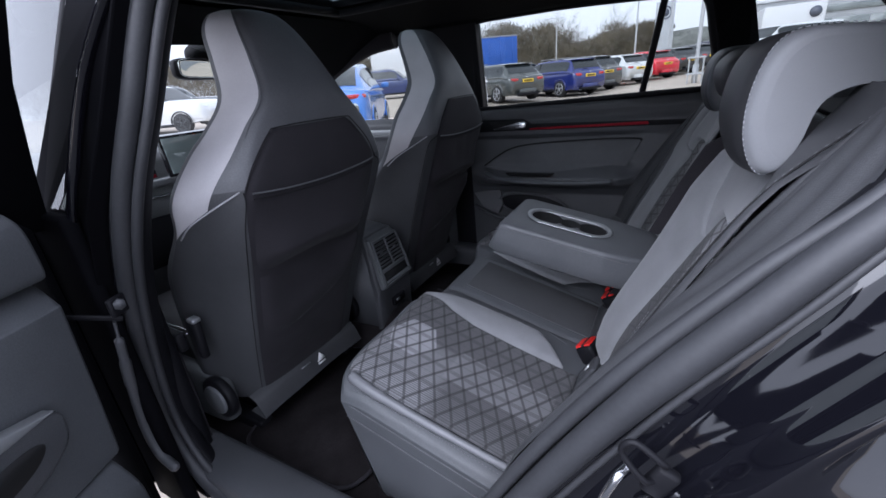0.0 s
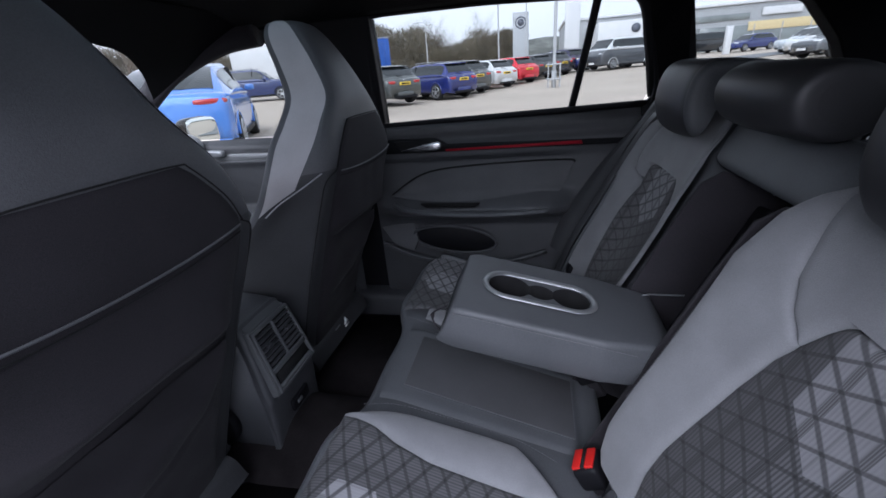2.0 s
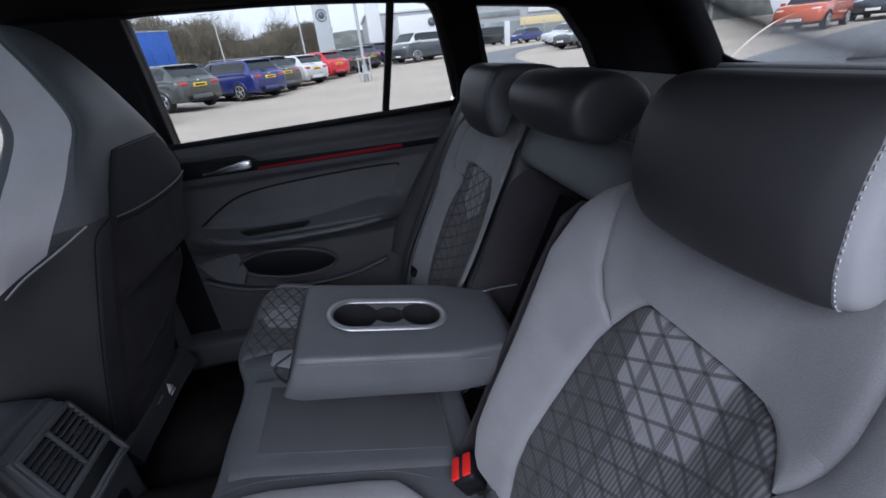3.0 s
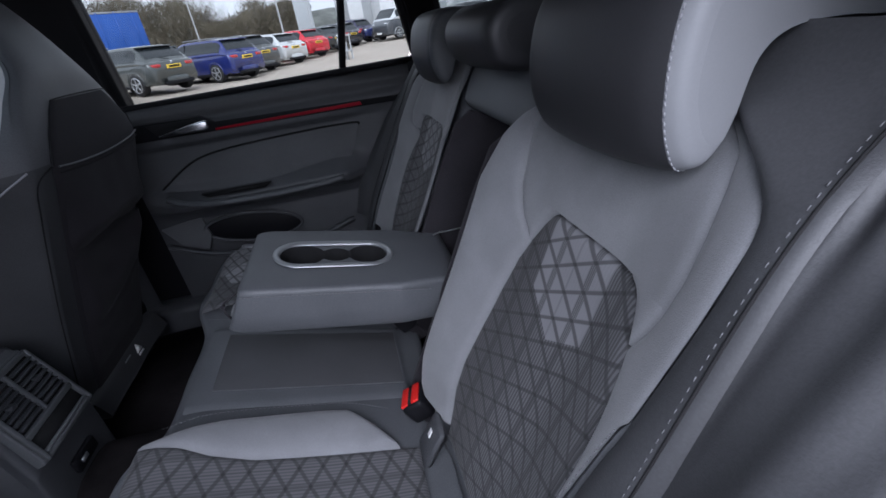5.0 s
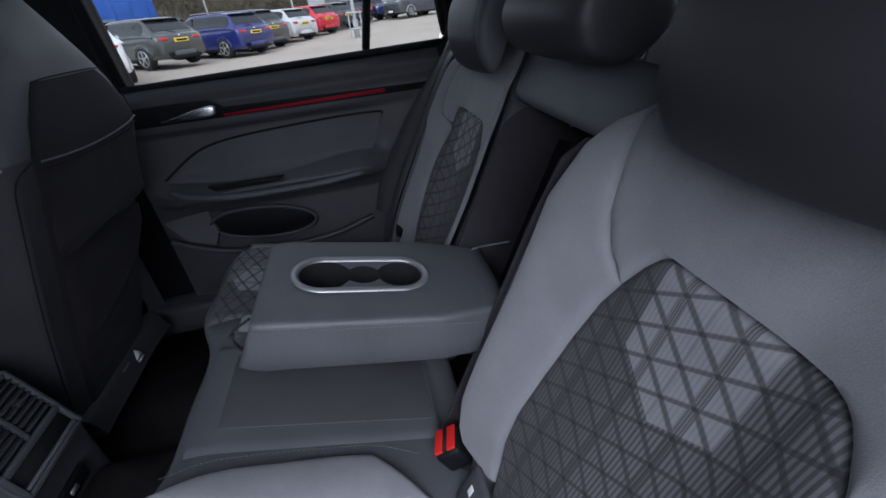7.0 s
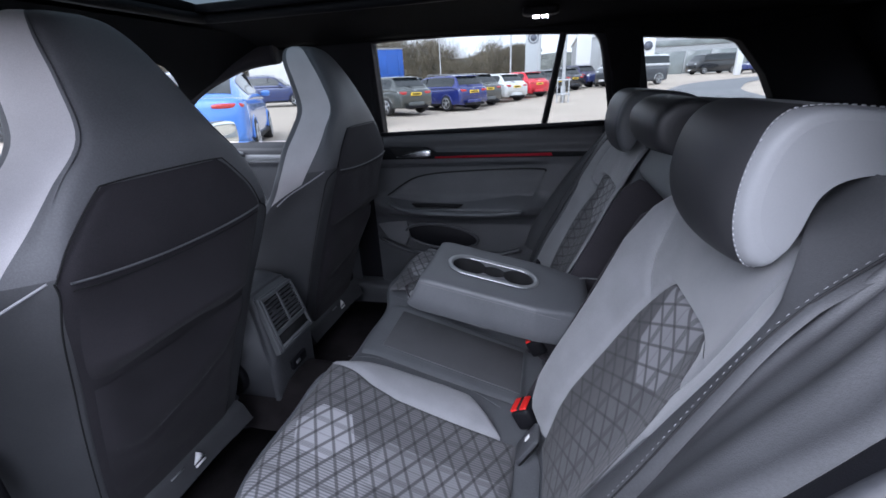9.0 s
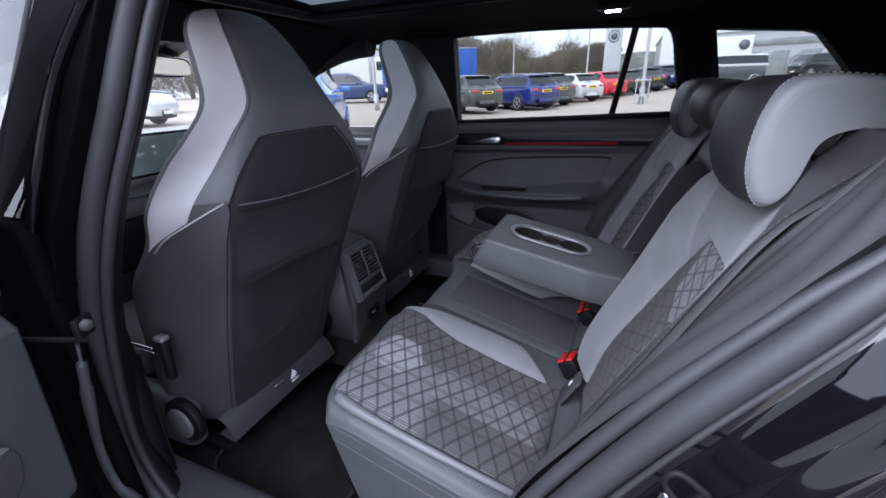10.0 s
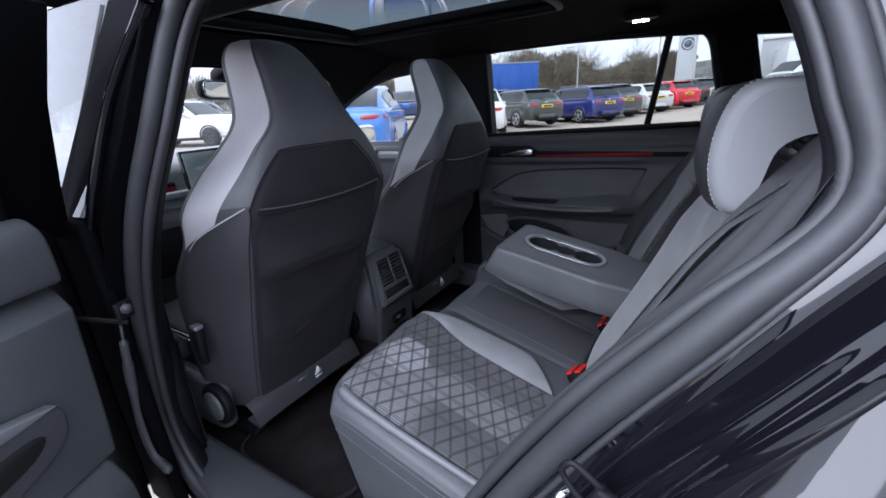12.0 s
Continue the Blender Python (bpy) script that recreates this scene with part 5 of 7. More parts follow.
        part("handle_recess", mv(plate([V(-0.76, 0.7195, 0.935), V(-0.62, 0.7195, 0.935), V(-0.585, 0.7195, 0.91), V(-0.60, 0.7195, 0.892), V(-0.73, 0.7195, 0.892)], (0, 1, 0), 0.004)), M_HOLE, parent)
        part("door_handle", mv(pillow(1, 1, 1, 0.5, 0.5, 30, 14, lambda p: V(-0.655 + 0.155 * p.x, 0.708 + 0.016 * p.y + 0.02 * p.x * p.x, 0.908 + 0.034 * p.z * (0.12 + 0.9 * (p.x + 0.5)) + 0.016 * p.x))), M_CHROME, parent, "satin chrome pull handle")
        part("bin_panel", mv(plate([V(-0.862, 0.740, 0.590), V(-0.72, 0.740, 0.612), V(-0.70, 0.712, 0.545), V(-0.72, 0.700, 0.50), V(-0.80, 0.705, 0.53)], (0, 1, 0), 0.03, 0.003)), M_SOFT, parent)
        # loudspeaker and bottle bin
        sp = [V(-0.555 + 0.165 * math.cos(a), 0.728, 0.545 + 0.055 * math.sin(a) - 0.05 * math.cos(a) * 0.3) for a in (2 * math.pi * k / 36 for k in range(36))]
        part("speaker_grille", mv(plate(sp, (0, 1, 0), 0.02, 0.002)), M_BLACK, parent, "black loudspeaker grille")
        part("speaker_rim", mv(tube([p + V(0, -0.002, 0) for p in sp], 0.006, 8, True, 72)), M_TRIM, parent)
        part("door_bin", mv(tube([V(-0.85, 0.722, 0.53), V(-0.72, 0.712, 0.478), V(-0.55, 0.706, 0.455), V(-0.35, 0.712, 0.462), V(-0.20, 0.725, 0.50)], 0.014, 8, flat=0.7)), M_TRIM, parent, "door bin edge")
    # skin and window frame
    part("door_skin", mv(plate([V(-0.845, 0.80, 0.22), V(0.05, 0.80, 0.22), V(0.12, 0.80, 0.99), V(-0.845, 0.80, 0.97)], (0, 1, 0), 0.07, 0.01)), M_PAINT, parent, "black painted outer skin")
    fr_o = [V(-0.83, 0.785, 0.985), V(-0.815, 0.745, 1.12), V(-0.795, 0.690, 1.32), V(-0.76, 0.678, 1.352), V(-0.40, 0.672, 1.352), V(-0.05, 0.680, 1.335), V(0.05, 0.690, 1.315), V(0.09, 0.72, 1.19), V(0.125, 0.765, 1.04)]
    part("window_frame", mv(tube(fr_o, 0.021, 8, count=90)), M_BLACK, parent)
    part("quarter_bar", mv(tube([V(-0.130, half(1.01) + 0.012, 1.005), V(-0.100, half(1.17) + 0.012, 1.17), V(-0.073, half(1.33) + 0.012, 1.335)], 0.012, 8)), M_BLACK, parent)
    part("frame_cover", mv(plate([side(x, z, 1, 0.028) for x, z in (((-0.967, 0.93), (-0.74, 0.93), (-0.74, 1.335), (-0.972, 1.338), (-0.955, 1.18), (-0.964, 1.03)) if glass_too else ((-0.845, 0.985), (-0.800, 0.985), (-0.775, 1.335), (-0.81, 1.335)))], (0, 1, 0), 0.03, 0.004)), M_PILLAR if glass_too else M_BLACK, parent)
    if glass_too:
        part("edge_cover", mv(plate([V(-0.868, 0.745, 0.26), V(-0.915, 0.89, 0.21), V(-0.920, 0.885, 0.99), V(-0.870, 0.745, 0.95)], (-1, 0.3, 0), 0.02, 0.003)), M_PILLAR, parent)
        part("pane", mv(plate([side(x, z, 1, 0.03) for x, z in ((-0.735, 0.985), (0.10, 1.02), (0.11, 1.06), (0.045, 1.315), (-0.40, 1.34), (-0.745, 1.342))], (0, 1, 0), 0.004)), M_GLASS, parent)


d1 = tagged(new("door_1"), "closed far rear door with dark trim, red strip and chrome handle", "door", kind="structure")
rear_door(d1, lambda p: p, False)

HINGE = Matrix.Translation((-0.975, -0.915, 0)) @ pose(0, 0, 0, 0, 0, -66)


def swing(p):
    q = V(p.x + 0.865, -(p.y - 0.80), p.z)
    return HINGE @ q


d2 = tagged(new("door_2"), "open near rear door with dark inside trim, swung out on its hinges", "door", kind="structure")
rear_door(d2, swing, True)

part("seal", tube([V(0.104, 0.752, 0.45), V(0.112, 0.750, 0.80), V(0.122, 0.748, 1.0), V(0.128, 0.735, 1.07), V(0.100, 0.705, 1.20), V(0.066, 0.690, 1.30)], 0.015, 8), M_BLACK, d1)
part("end_seal", plate([V(0.088, 0.742, 0.45), V(0.130, 0.742, 0.45), V(0.148, 0.742, 1.02), V(0.118, 0.742, 1.04), V(0.088, 0.742, 1.015)], (0, 1, 0), 0.02, 0.003), M_BLACK, d1)

d3 = tagged(new("door_3"), "closed far front door with dark trim panel", "door", kind="structure")
g = []
for k in range(41):
    x = -2.0 + 1.03 * k / 40
    g.append([V(x, half(z) - tab([(0.25, 0.04), (0.62, 0.04), (0.66, 0.10), (0.70, 0.05), (0.86, 0.045), (0.88, 0.06), (0.90, 0.035), (0.94, 0.035), (0.965, 0.0)], z), z) for z in [0.25 + 0.715 * j / 70 for j in range(71)]])
part("trim_panel", sheet(g), M_TRIM, d3)
part("inlay", plate([V(-1.95, 0.722, 0.885), V(-0.99, 0.722, 0.885), V(-0.99, 0.722, 0.91), V(-1.95, 0.722, 0.915)], (0, 1, 0), 0.02, 0.002), M_SILVER, d3, "satin grey inlay")
part("door_handle", pillow(0.15, 0.03, 0.03, 0.5, 0.5, 24, 12, lambda p: V(-1.56 + p.x, 0.712 + p.y, 0.918 + p.z)), M_SILVER, d3, "satin grey pull handle")
part("door_skin", plate([V(-2.1, 0.80, 0.22), V(-0.97, 0.80, 0.22), V(-0.97, 0.80, 0.955), V(-2.1, 0.80, 0.94)], (0, 1, 0), 0.07, 0.01), M_PAINT, d3)
d4 = tagged(new("door_4"), "closed near front door, black outside", "door", kind="structure")
part("door_skin", plate([V(-2.1, -0.80, 0.22), V(-1.09, -0.80, 0.22), V(-1.075, -0.80, 0.955), V(-2.1, -0.80, 0.94)], (0, -1, 0), 0.07, 0.01), M_PAINT, d4)
part("trim_panel", plate([V(-2.1, -0.74, 0.25), V(-1.09, -0.74, 0.25), V(-1.075, -0.76, 0.96), V(-2.1, -0.76, 0.95)], (0, -1, 0), 0.05, 0.005), M_TRIM, d4)
part("window_frame", tube([side(-1.06, 0.96, -1, 0.03), side(-0.985, 1.15, -1, 0.03), side(-0.90, 1.34, -1, 0.03)], 0.012, 8), M_BLACK, d4)

wm = thing("wing_mirror", "black wing mirror on the far front door reflecting the sky", "mirror")
part("housing", pillow(0.10, 0.21, 0.14, 0.6, 0.6, 30, 18, lambda p: V(-1.78 + p.x * (1.0 if p.x < 0 else 0.5), 0.935 + p.y, 0.985 + p.z)), M_PAINT, wm)
part("mirror_glass", pillow(0.010, 0.195, 0.130, 0.5, 0.5, 28, 12, lambda p: V(-1.752 + p.x, 0.935 + p.y, 0.987 + p.z)), M_MIRROR, wm, "mirror glass")
part("arm", tube([V(-1.80, 0.80, 0.955), V(-1.80, 0.87, 0.96)], 0.02), M_PAINT, wm)

# ---------------------------------------------------------------- the open doorway beside the camera
OPEN = [(-0.665, -0.668, 1.312), (-0.745, -0.735, 1.10), (-0.805, -0.772, 0.95), (-0.885, -0.782, 0.78), (-0.950, -0.785, 0.55), (-0.955, -0.785, 0.40), (-0.885, -0.785, 0.29), (-0.72, -0.785, 0.245), (-0.45, -0.785, 0.245), (-0.27, -0.785, 0.34), (-0.20, -0.78, 0.52), (-0.115, -0.775, 0.68), (-0.02, -0.772, 0.83), (0.075, -0.765, 0.955), (0.141, -0.750, 1.045), (0.129, -0.730, 1.12), (0.091, -0.700, 1.21), (0.018, -0.680, 1.30), (-0.20, -0.670, 1.340), (-0.45, -0.668, 1.342)]
SHELL = OPEN
OPEN = []
for px, py, pz in SHELL:
    d = V(px + 0.40, 0, pz - 0.85).normalized()
    k = 0.042 if px < -0.3 else 0.012
    OPEN.append((px + d.x * k, py, pz + d.z * 0.030))
ctr = V(-0.40, 0, 0.85)


def spread_out(pts, out, dy, wt=None):
    r = []
    for p in pts:
        d = V(p[0] - ctr.x, 0, p[2] - ctr.z).normalized()
        k = 1.0 if wt is None else wt(p[2], p[0])
        r.append(V(p[0] + d.x * out * k, p[1] + dy * k, p[2] + d.z * out * k))
    return r


seal = thing("door_seal", "thick dark grey rubber seal round the open rear doorway", "door seal")
slim = [1.0 - 0.36 * max(0.0, min(1.0, (k - 160) / 26, (258 - k) / 26)) for k in range(260)]
part("bead", tube(spread_out(OPEN, 0.003, -0.002), [0.0165 * s for s in slim], 12, True, 260), M_RUBBER, seal)
part("lip", tube(spread_out(OPEN, -0.022, 0.010, lambda z, x: 0.5 if x > 0.0 and z > 1.0 else 1.0), [0.009 * s for s in slim], 10, True, 260), M_RUBBER, seal)
part("outer_bead", tube(spread_out(OPEN, 0.026, -0.008, lambda z, x: 0.6 if x > 0.0 and z > 1.0 else 1.0), 0.004, 10, True, 260), M_RUBBER, seal)


def wt(z, x):
    high = 1.0 if z < 0.9 else max(0.30, 1.0 - (z - 0.9) * 1.9)
    if x > 0.0 and z < 1.2:
        return 1.0
    return high * (0.25 if x < -0.6 else 1.0)


frame_ob = tagged(new("wall_doorway"), "glossy black painted door frame of the car body", "door frame", kind="structure")
rows = [spread_out(OPEN, o, d, wt) for o, d in ((0.014, -0.002), (0.022, -0.006), (0.036, -0.009), (0.042, -0.012), (0.046, -0.016), (0.063, -0.040), (0.067, -0.045), (0.072, -0.048), (0.080, -0.060), (0.085, -0.065), (0.092, -0.068), (0.12, -0.068), (0.20, -0.068), (0.33, -0.062))]
cols = [cat(r, 240, True) for r in rows]
for _ in range(2):  # round off the folds of the pressing
    finer = [cols[0]]
    for a_, b_ in zip(cols, cols[1:]):
        finer += [[p.lerp(q, 0.25) for p, q in zip(a_, b_)], [p.lerp(q, 0.75) for p, q in zip(a_, b_)]]
    cols = finer + [cols[-1]]
for k, row in enumerate(cols):
    # the wing's shoulder leans in above the waist crease
    f = max(0.0, min(1.0, (k / (len(cols) - 1) - 0.76) / 0.05))
    for q in row:
        if q.x > 0.0:
            q.y += 0.7 * f * max(0.0, min(0.20, q.z - 0.84))
part("shut_face", sheet(cols, wrap=True), M_PAINT, frame_ob)
# inner lining of the doorway
rows = [spread_out(OPEN, -0.010, 0.010), spread_out(OPEN, -0.020, 0.022), spread_out(OPEN, -0.005, 0.045), spread_out(OPEN, 0.03, 0.06)]
part("lining", sheet(skin(rows, 200, 12, True), wrap=True), M_BLACK, frame_ob)
# rear wing outside
g = []
for k in range(30):
    u = k / 29
    g.append([V((0.20 + 0.20 * z) * (1 - u) + 1.6 * u, -(0.828 + 0.025 * math.sin(math.pi * min(1.0, max(0.0, (z - 0.30) / 1.0)))) + 0.7 * max(0.0, z - 0.84), z) for z in [0.2 + 0.95 * j / 30 for j in range(31)]])
part("rear_wing", sheet(g), M_PAINT, frame_ob, "black painted rear wing")

# upholstered side bolster between the backrest and the doorway
sb = thing("side_bolster", "grey leatherette side bolster with pleats beside the near backrest", "seat side")
inn = [back_at(y, w, d) for y, w, d in ((-0.640, 0.10, 0.070), (-0.640, 0.22, 0.069), (-0.639, 0.34, 0.063), (-0.628, 0.46, 0.057), (-0.618, 0.56, 0.047), (-0.611, 0.64, 0.032), (-0.602, 0.73, 0.004))]
out = [V(tab([(0.49, -0.195), (0.60, -0.165), (0.667, -0.133), (0.71, -0.105), (0.82, -0.035), (0.92, 0.053), (0.99, 0.108), (1.08, 0.150)], p.z), -0.735, p.z) for p in inn]
UPN = V(-0.80, 0.30, 0.50)
rows = []
for h, f in ((-0.004, 0.0), (-0.002, 0.08), (-0.002, 0.20), (0.004, 0.38), (0.010, 0.60), (0.010, 0.82), (0.0, 1.0)):
    rows.append([a.lerp(b, f) + UPN * h for a, b in zip(inn, out)])
gg = skin(rows, 60, 48)
for i in range(48):
    for j in range(60):
        u, v = i / 47, j / 59
        fold = 0.0052 * (0.25 + 0.75 * min(1.0, max(0.0, (v - 0.45) / 0.4))) * math.sin(u * 23 + 0.9 * math.sin(v * 4 + 1.0)) * (0.65 + 0.35 * math.sin(3 * v + 7 * u)) * min(1.0, u * 3) * (1 - u ** 4)
        pleat = 0.005 * max(0.0, (v - 0.75) / 0.25) * math.sin(u * 30 + 3 * v)
        gg[i][j] += UPN * (fold + pleat)
part("cover", sheet(gg), M_FLANK, sb)
part("backing", plate([V(p.x + 0.03, -0.60, p.z - 0.02) for p in inn] + [V(0.24, -0.60, 0.5), V(-0.10, -0.60, 0.42)], (0, -1, 0), 0.13), M_TRIM, sb)
sb2 = thing("side_bolster", "dark side bolster between the far backrest and the far door", "seat side")
part("cover", sheet([[V(p.x, -p.y, p.z) for p in r] for r in gg]), M_FLANK, sb2)
part("backing", plate([V(p.x + 0.03, 0.60, p.z - 0.02) for p in inn] + [V(0.24, 0.60, 0.5), V(-0.10, 0.60, 0.42)], (0, 1, 0), 0.13), M_TRIM, sb2)

st = thing("door_striker", "steel door lock striker bolted to the black door frame", "striker")
part("loop", tube([V(0.022, -0.822, 0.808), V(0.020, -0.836, 0.822), V(-0.002, -0.836, 0.836), V(-0.011, -0.836, 0.822), V(0.008, -0.836, 0.798), V(0.018, -0.822, 0.790)], 0.0030, 8, count=50), M_BLACK, st, "black steel loop")
part("base", outward(box(0.020, -0.824, 0.790, 0.020, 0.012, 0.034, 0.004, turn=pose(0, 0, 0, 0, 25, 0))), M_BLACK, st)
part("prong", tube([V(-0.006, -0.826, 0.796), V(-0.014, -0.838, 0.790), V(-0.024, -0.840, 0.752), V(-0.016, -0.840, 0.728), V(0.002, -0.838, 0.738), V(0.006, -0.830, 0.762)], 0.0040, 8, count=50), M_CHROME, st, "bright steel loop")
part("bolt", disc(V(0.014, -0.832, 0.760), (0.2, -1, 0.3), 0.013, 0.012, 6, 0.003), M_CHROME, st)

ck = thing("door_check", "black steel door check strap between the pillar and the open door", "door check")
part("strap", outward(box(-0.905, -0.862, 0.778, 0.10, 0.005, 0.010, 0.002, turn=pose(0, 0, 0, 0, 18, 48))), M_BLACK, ck)
part("bracket", outward(box(-0.850, -0.835, 0.80, 0.010, 0.036, 0.036, 0.004, turn=pose(0, 0, 0, 0, 0, 25))), M_BLACK, ck)
part("bolt", disc(V(-0.840, -0.835, 0.805), (1, -0.3, 0), 0.010, 0.012, 6), M_TRIM, ck)
bg = thing("belt_anchor", "front belt anchor with thin bright steel edges beside the seat", "belt anchor")
part("housing", outward(box(-1.02, -0.702, 0.600, 0.085, 0.022, 0.05, 0.006)), M_BLACK, bg)
for dz in (0.0, 0.012):
    part("steel_edge", tube([V(-1.06, -0.688, 0.628 - dz), V(-0.975, -0.688, 0.630 - dz)], 0.0025, 6), M_CHROME, bg, "bright steel edge")
part("belt", outward(box(-1.03, -0.705, 0.42, 0.047, 0.004, 0.33)), M_BLACKCLOTH, bg)

# ---------------------------------------------------------------- dashboard and windscreen
da = thing("dashboard", "dark dashboard with a pale trim line below the windscreen", "dashboard")
rows = []
for y in (-0.74, -0.4, 0.0, 0.4, 0.74):
    rows.append([V(-2.2, y, 1.0), V(-1.85, y, 1.02), V(-1.66, y, 1.0), V(-1.60, y, 0.965), V(-1.60, y, 0.90), V(-1.57, y, 0.87), V(-1.56, y, 0.80), V(-1.62, y, 0.70), V(-1.75, y, 0.55), V(-1.85, y, 0.3)])
part("fascia", sheet(skin(rows, 60, 30)), M_DASH, da)
part("trim_line", outward(box(-1.555, -0.30, 0.884, 0.03, 0.86, 0.026, 0.008)), M_SILVER, da, "pale satin trim line")
part("lower_line", outward(box(-1.556, -0.30, 0.840, 0.02, 0.86, 0.005, 0.002)), M_CHROME, da)
part("vent_slot", outward(box(-1.592, -0.50, 0.913, 0.024, 0.34, 0.030, 0.004)), M_GLOSSBLACK, da, "gloss black slot")
part("light_strip", outward(box(-1.580, -0.50, 0.906, 0.006, 0.33, 0.012, 0.002)), M_REDSTRIP, da, "dark red strip")
part("glovebox", outward(box(-1.60, -0.42, 0.68, 0.08, 0.50, 0.18, 0.02)), M_BLACK, da)
scr = thing("display_screen", "dark glossy touch screen standing on the dashboard", "screen")
part("panel", outward(box(-1.525, -0.182, 0.966, 0.018, 0.285, 0.138, 0.006, turn=pose(0, 0, 0, 0, -6, 0))), M_GLOSSBLACK, scr)
part("glass", outward(box(-1.514, -0.182, 0.967, 0.003, 0.265, 0.118, 0.001, turn=pose(0, 0, 0, 0, -6, 0))), M_SCREEN, scr)
rm = thing("rear_view_mirror", "black interior mirror under the windscreen header", "mirror")
part("housing", pillow(0.05, 0.25, 0.075, 0.5, 0.5, 30, 14, lambda p: V(-1.60 + p.x - 0.34 * p.y, -0.055 + p.y, 1.245 + p.z)), M_BLACK, rm)
part("mirror_glass", pillow(0.006, 0.235, 0.062, 0.4, 0.4, 30, 10, lambda p: V(-1.569 + p.x + 0.14 * p.z - 0.34 * p.y, -0.055 + p.y, 1.245 + p.z)), M_MIRROR, rm)
part("stem", tube([V(-1.62, -0.04, 1.27), V(-1.66, -0.02, 1.31)], 0.014), M_BLACK, rm)
part("sensor_pod", pillow(0.16, 0.12, 0.05, 0.5, 0.5, 24, 12, lambda p: V(-1.60 + p.x, 0.0 + p.y, 1.318 + p.z + 0.3 * p.x)), M_BLACK, rm)
w = tagged(new("window_8"), "clear windscreen", "windscreen", kind="structure")
rows = []
for x, z, hy in ((-1.33, 1.40, 0.62), (-1.62, 1.27, 0.66), (-1.95, 1.08, 0.72), (-2.15, 0.96, 0.76)):
    rows.append([V(x + 0.10 * (y / 0.7) ** 2, y * hy / 0.7, z - 0.02 * (y / 0.7) ** 2) for y in (-0.7, -0.35, 0, 0.35, 0.7)])
part("pane", sheet(skin(rows, 24, 16)), M_GLASS, w).visible_shadow = False
rows = []
for x, z, hy in ((-1.28, 1.405, 0.63), (-1.38, 1.368, 0.645), (-1.48, 1.325, 0.652)):
    # the band widens towards both pillars
    e = 0.30 if x < -1.45 else 0.10 if x < -1.35 else 0.0
    rows.append([V(x + 0.10 * (y / 0.7) ** 2 - e * max(0.0, abs(y) / 0.7 - 0.35) ** 2 / 0.42, y * hy / 0.7, z - 0.012 - 0.02 * (y / 0.7) ** 2 - 0.5 * e * max(0.0, abs(y) / 0.7 - 0.35) ** 2 / 0.42) for y in (-0.7, -0.525, -0.35, 0, 0.35, 0.525, 0.7)])
part("frit_band", sheet(skin(rows, 24, 8)), M_LINER, w, "black band along the top of the glass")
part("header", outward(box(-1.40, 0, 1.395, 0.14, 1.25, 0.05, 0.015)), M_LINER, w)
bo = tagged(new("wall_front"), "black bonnet and bulkhead in front of the windscreen", "bonnet", kind="structure")
rows = []
for x, z in ((-2.08, 0.95), (-2.5, 0.93), (-2.9, 0.86), (-3.1, 0.70), (-3.15, 0.4)):
    rows.append([V(x, y, z - 0.06 * (abs(y) / 0.8) ** 3) for y in (-0.82, -0.5, 0, 0.5, 0.82)])
part("bonnet", sheet(skin(rows, 24, 24)), M_PAINT, bo)

# ---------------------------------------------------------------- load space and tailgate
lf = thing("parcel_shelf", "black roller load cover behind the rear seats", "load cover")
part("cover", outward(box(0.70, 0, 0.965, 0.74, 1.30, 0.012, 0.004)), M_BLACKCLOTH, lf)
part("cassette", outward(box(0.34, 0, 0.93, 0.07, 1.34, 0.06, 0.02)), M_BLACK, lf)
tg = tagged(new("wall_rear"), "black tailgate with a wide rear window", "tailgate", kind="structure")
part("lower_panel", outward(box(1.12, 0, 0.62, 0.08, 1.40, 0.82, 0.02)), M_TRIM, tg)
part("window_sill", outward(box(1.075, 0, 1.035, 0.10, 1.34, 0.03, 0.012)), M_TRIM, tg)
part("header", outward(box(0.72, 0, 1.375, 0.20, 1.26, 0.08, 0.03)), M_LINER, tg)
for s in (-1, 1):
    part("window_post", tube([V(1.05, s * 0.70, 1.03), V(0.93, s * 0.675, 1.17), V(0.76, s * 0.635, 1.345)], 0.055, 10), M_LINER, tg)
    part("corner", plate([V(1.06, s * 0.66, 1.045), V(1.06, s * 0.50, 1.045), V(1.05, s * 0.60, 1.055), V(1.04, s * 0.645, 1.075)], (0.5, 0, 0.5), 0.01), M_BLACK, tg)
w = tagged(new("window_9"), "heated rear window of the tailgate", "window", kind="structure")
part("pane", plate([V(1.10, -0.70, 1.035), V(1.10, 0.70, 1.035), V(0.80, 0.64, 1.36), V(0.80, -0.64, 1.36)], (1, 0, 0.7), 0.004), M_GLASS, w).visible_shadow = False
wp = thing("rear_wiper", "black wiper resting across the rear window", "wiper")
part("arm", tube([V(1.115, -0.10, 1.03), V(1.10, 0.02, 1.062), V(1.10, 0.14, 1.064)], 0.009, 8), M_BLACK, wp)
part("blade", tube([V(1.10, -0.02, 1.060), V(1.095, 0.12, 1.066), V(1.095, 0.28, 1.056)], 0.005, 6), M_BLACK, wp)
tagged(part("load_floor", outward(box(0.65, 0, 0.40, 0.95, 1.30, 0.02)), M_CARPET), "black carpeted load floor", "floor", kind="structure")
tagged(part("underbody", outward(box(-0.35, 0, 0.15, 3.6, 1.56, 0.05)), M_BLACK), "black car underbody", "underbody", kind="structure")

for s, nm in ((-1, "near"), (1, "far")):
    tagged(part("trim", outward(box(-0.85, s * 0.735, 0.225, 2.5, 0.11, 0.15, 0.02)), M_TRIM), "dark plastic sill cover along the doorway", "sill", kind="structure")

# ---------------------------------------------------------------- outside


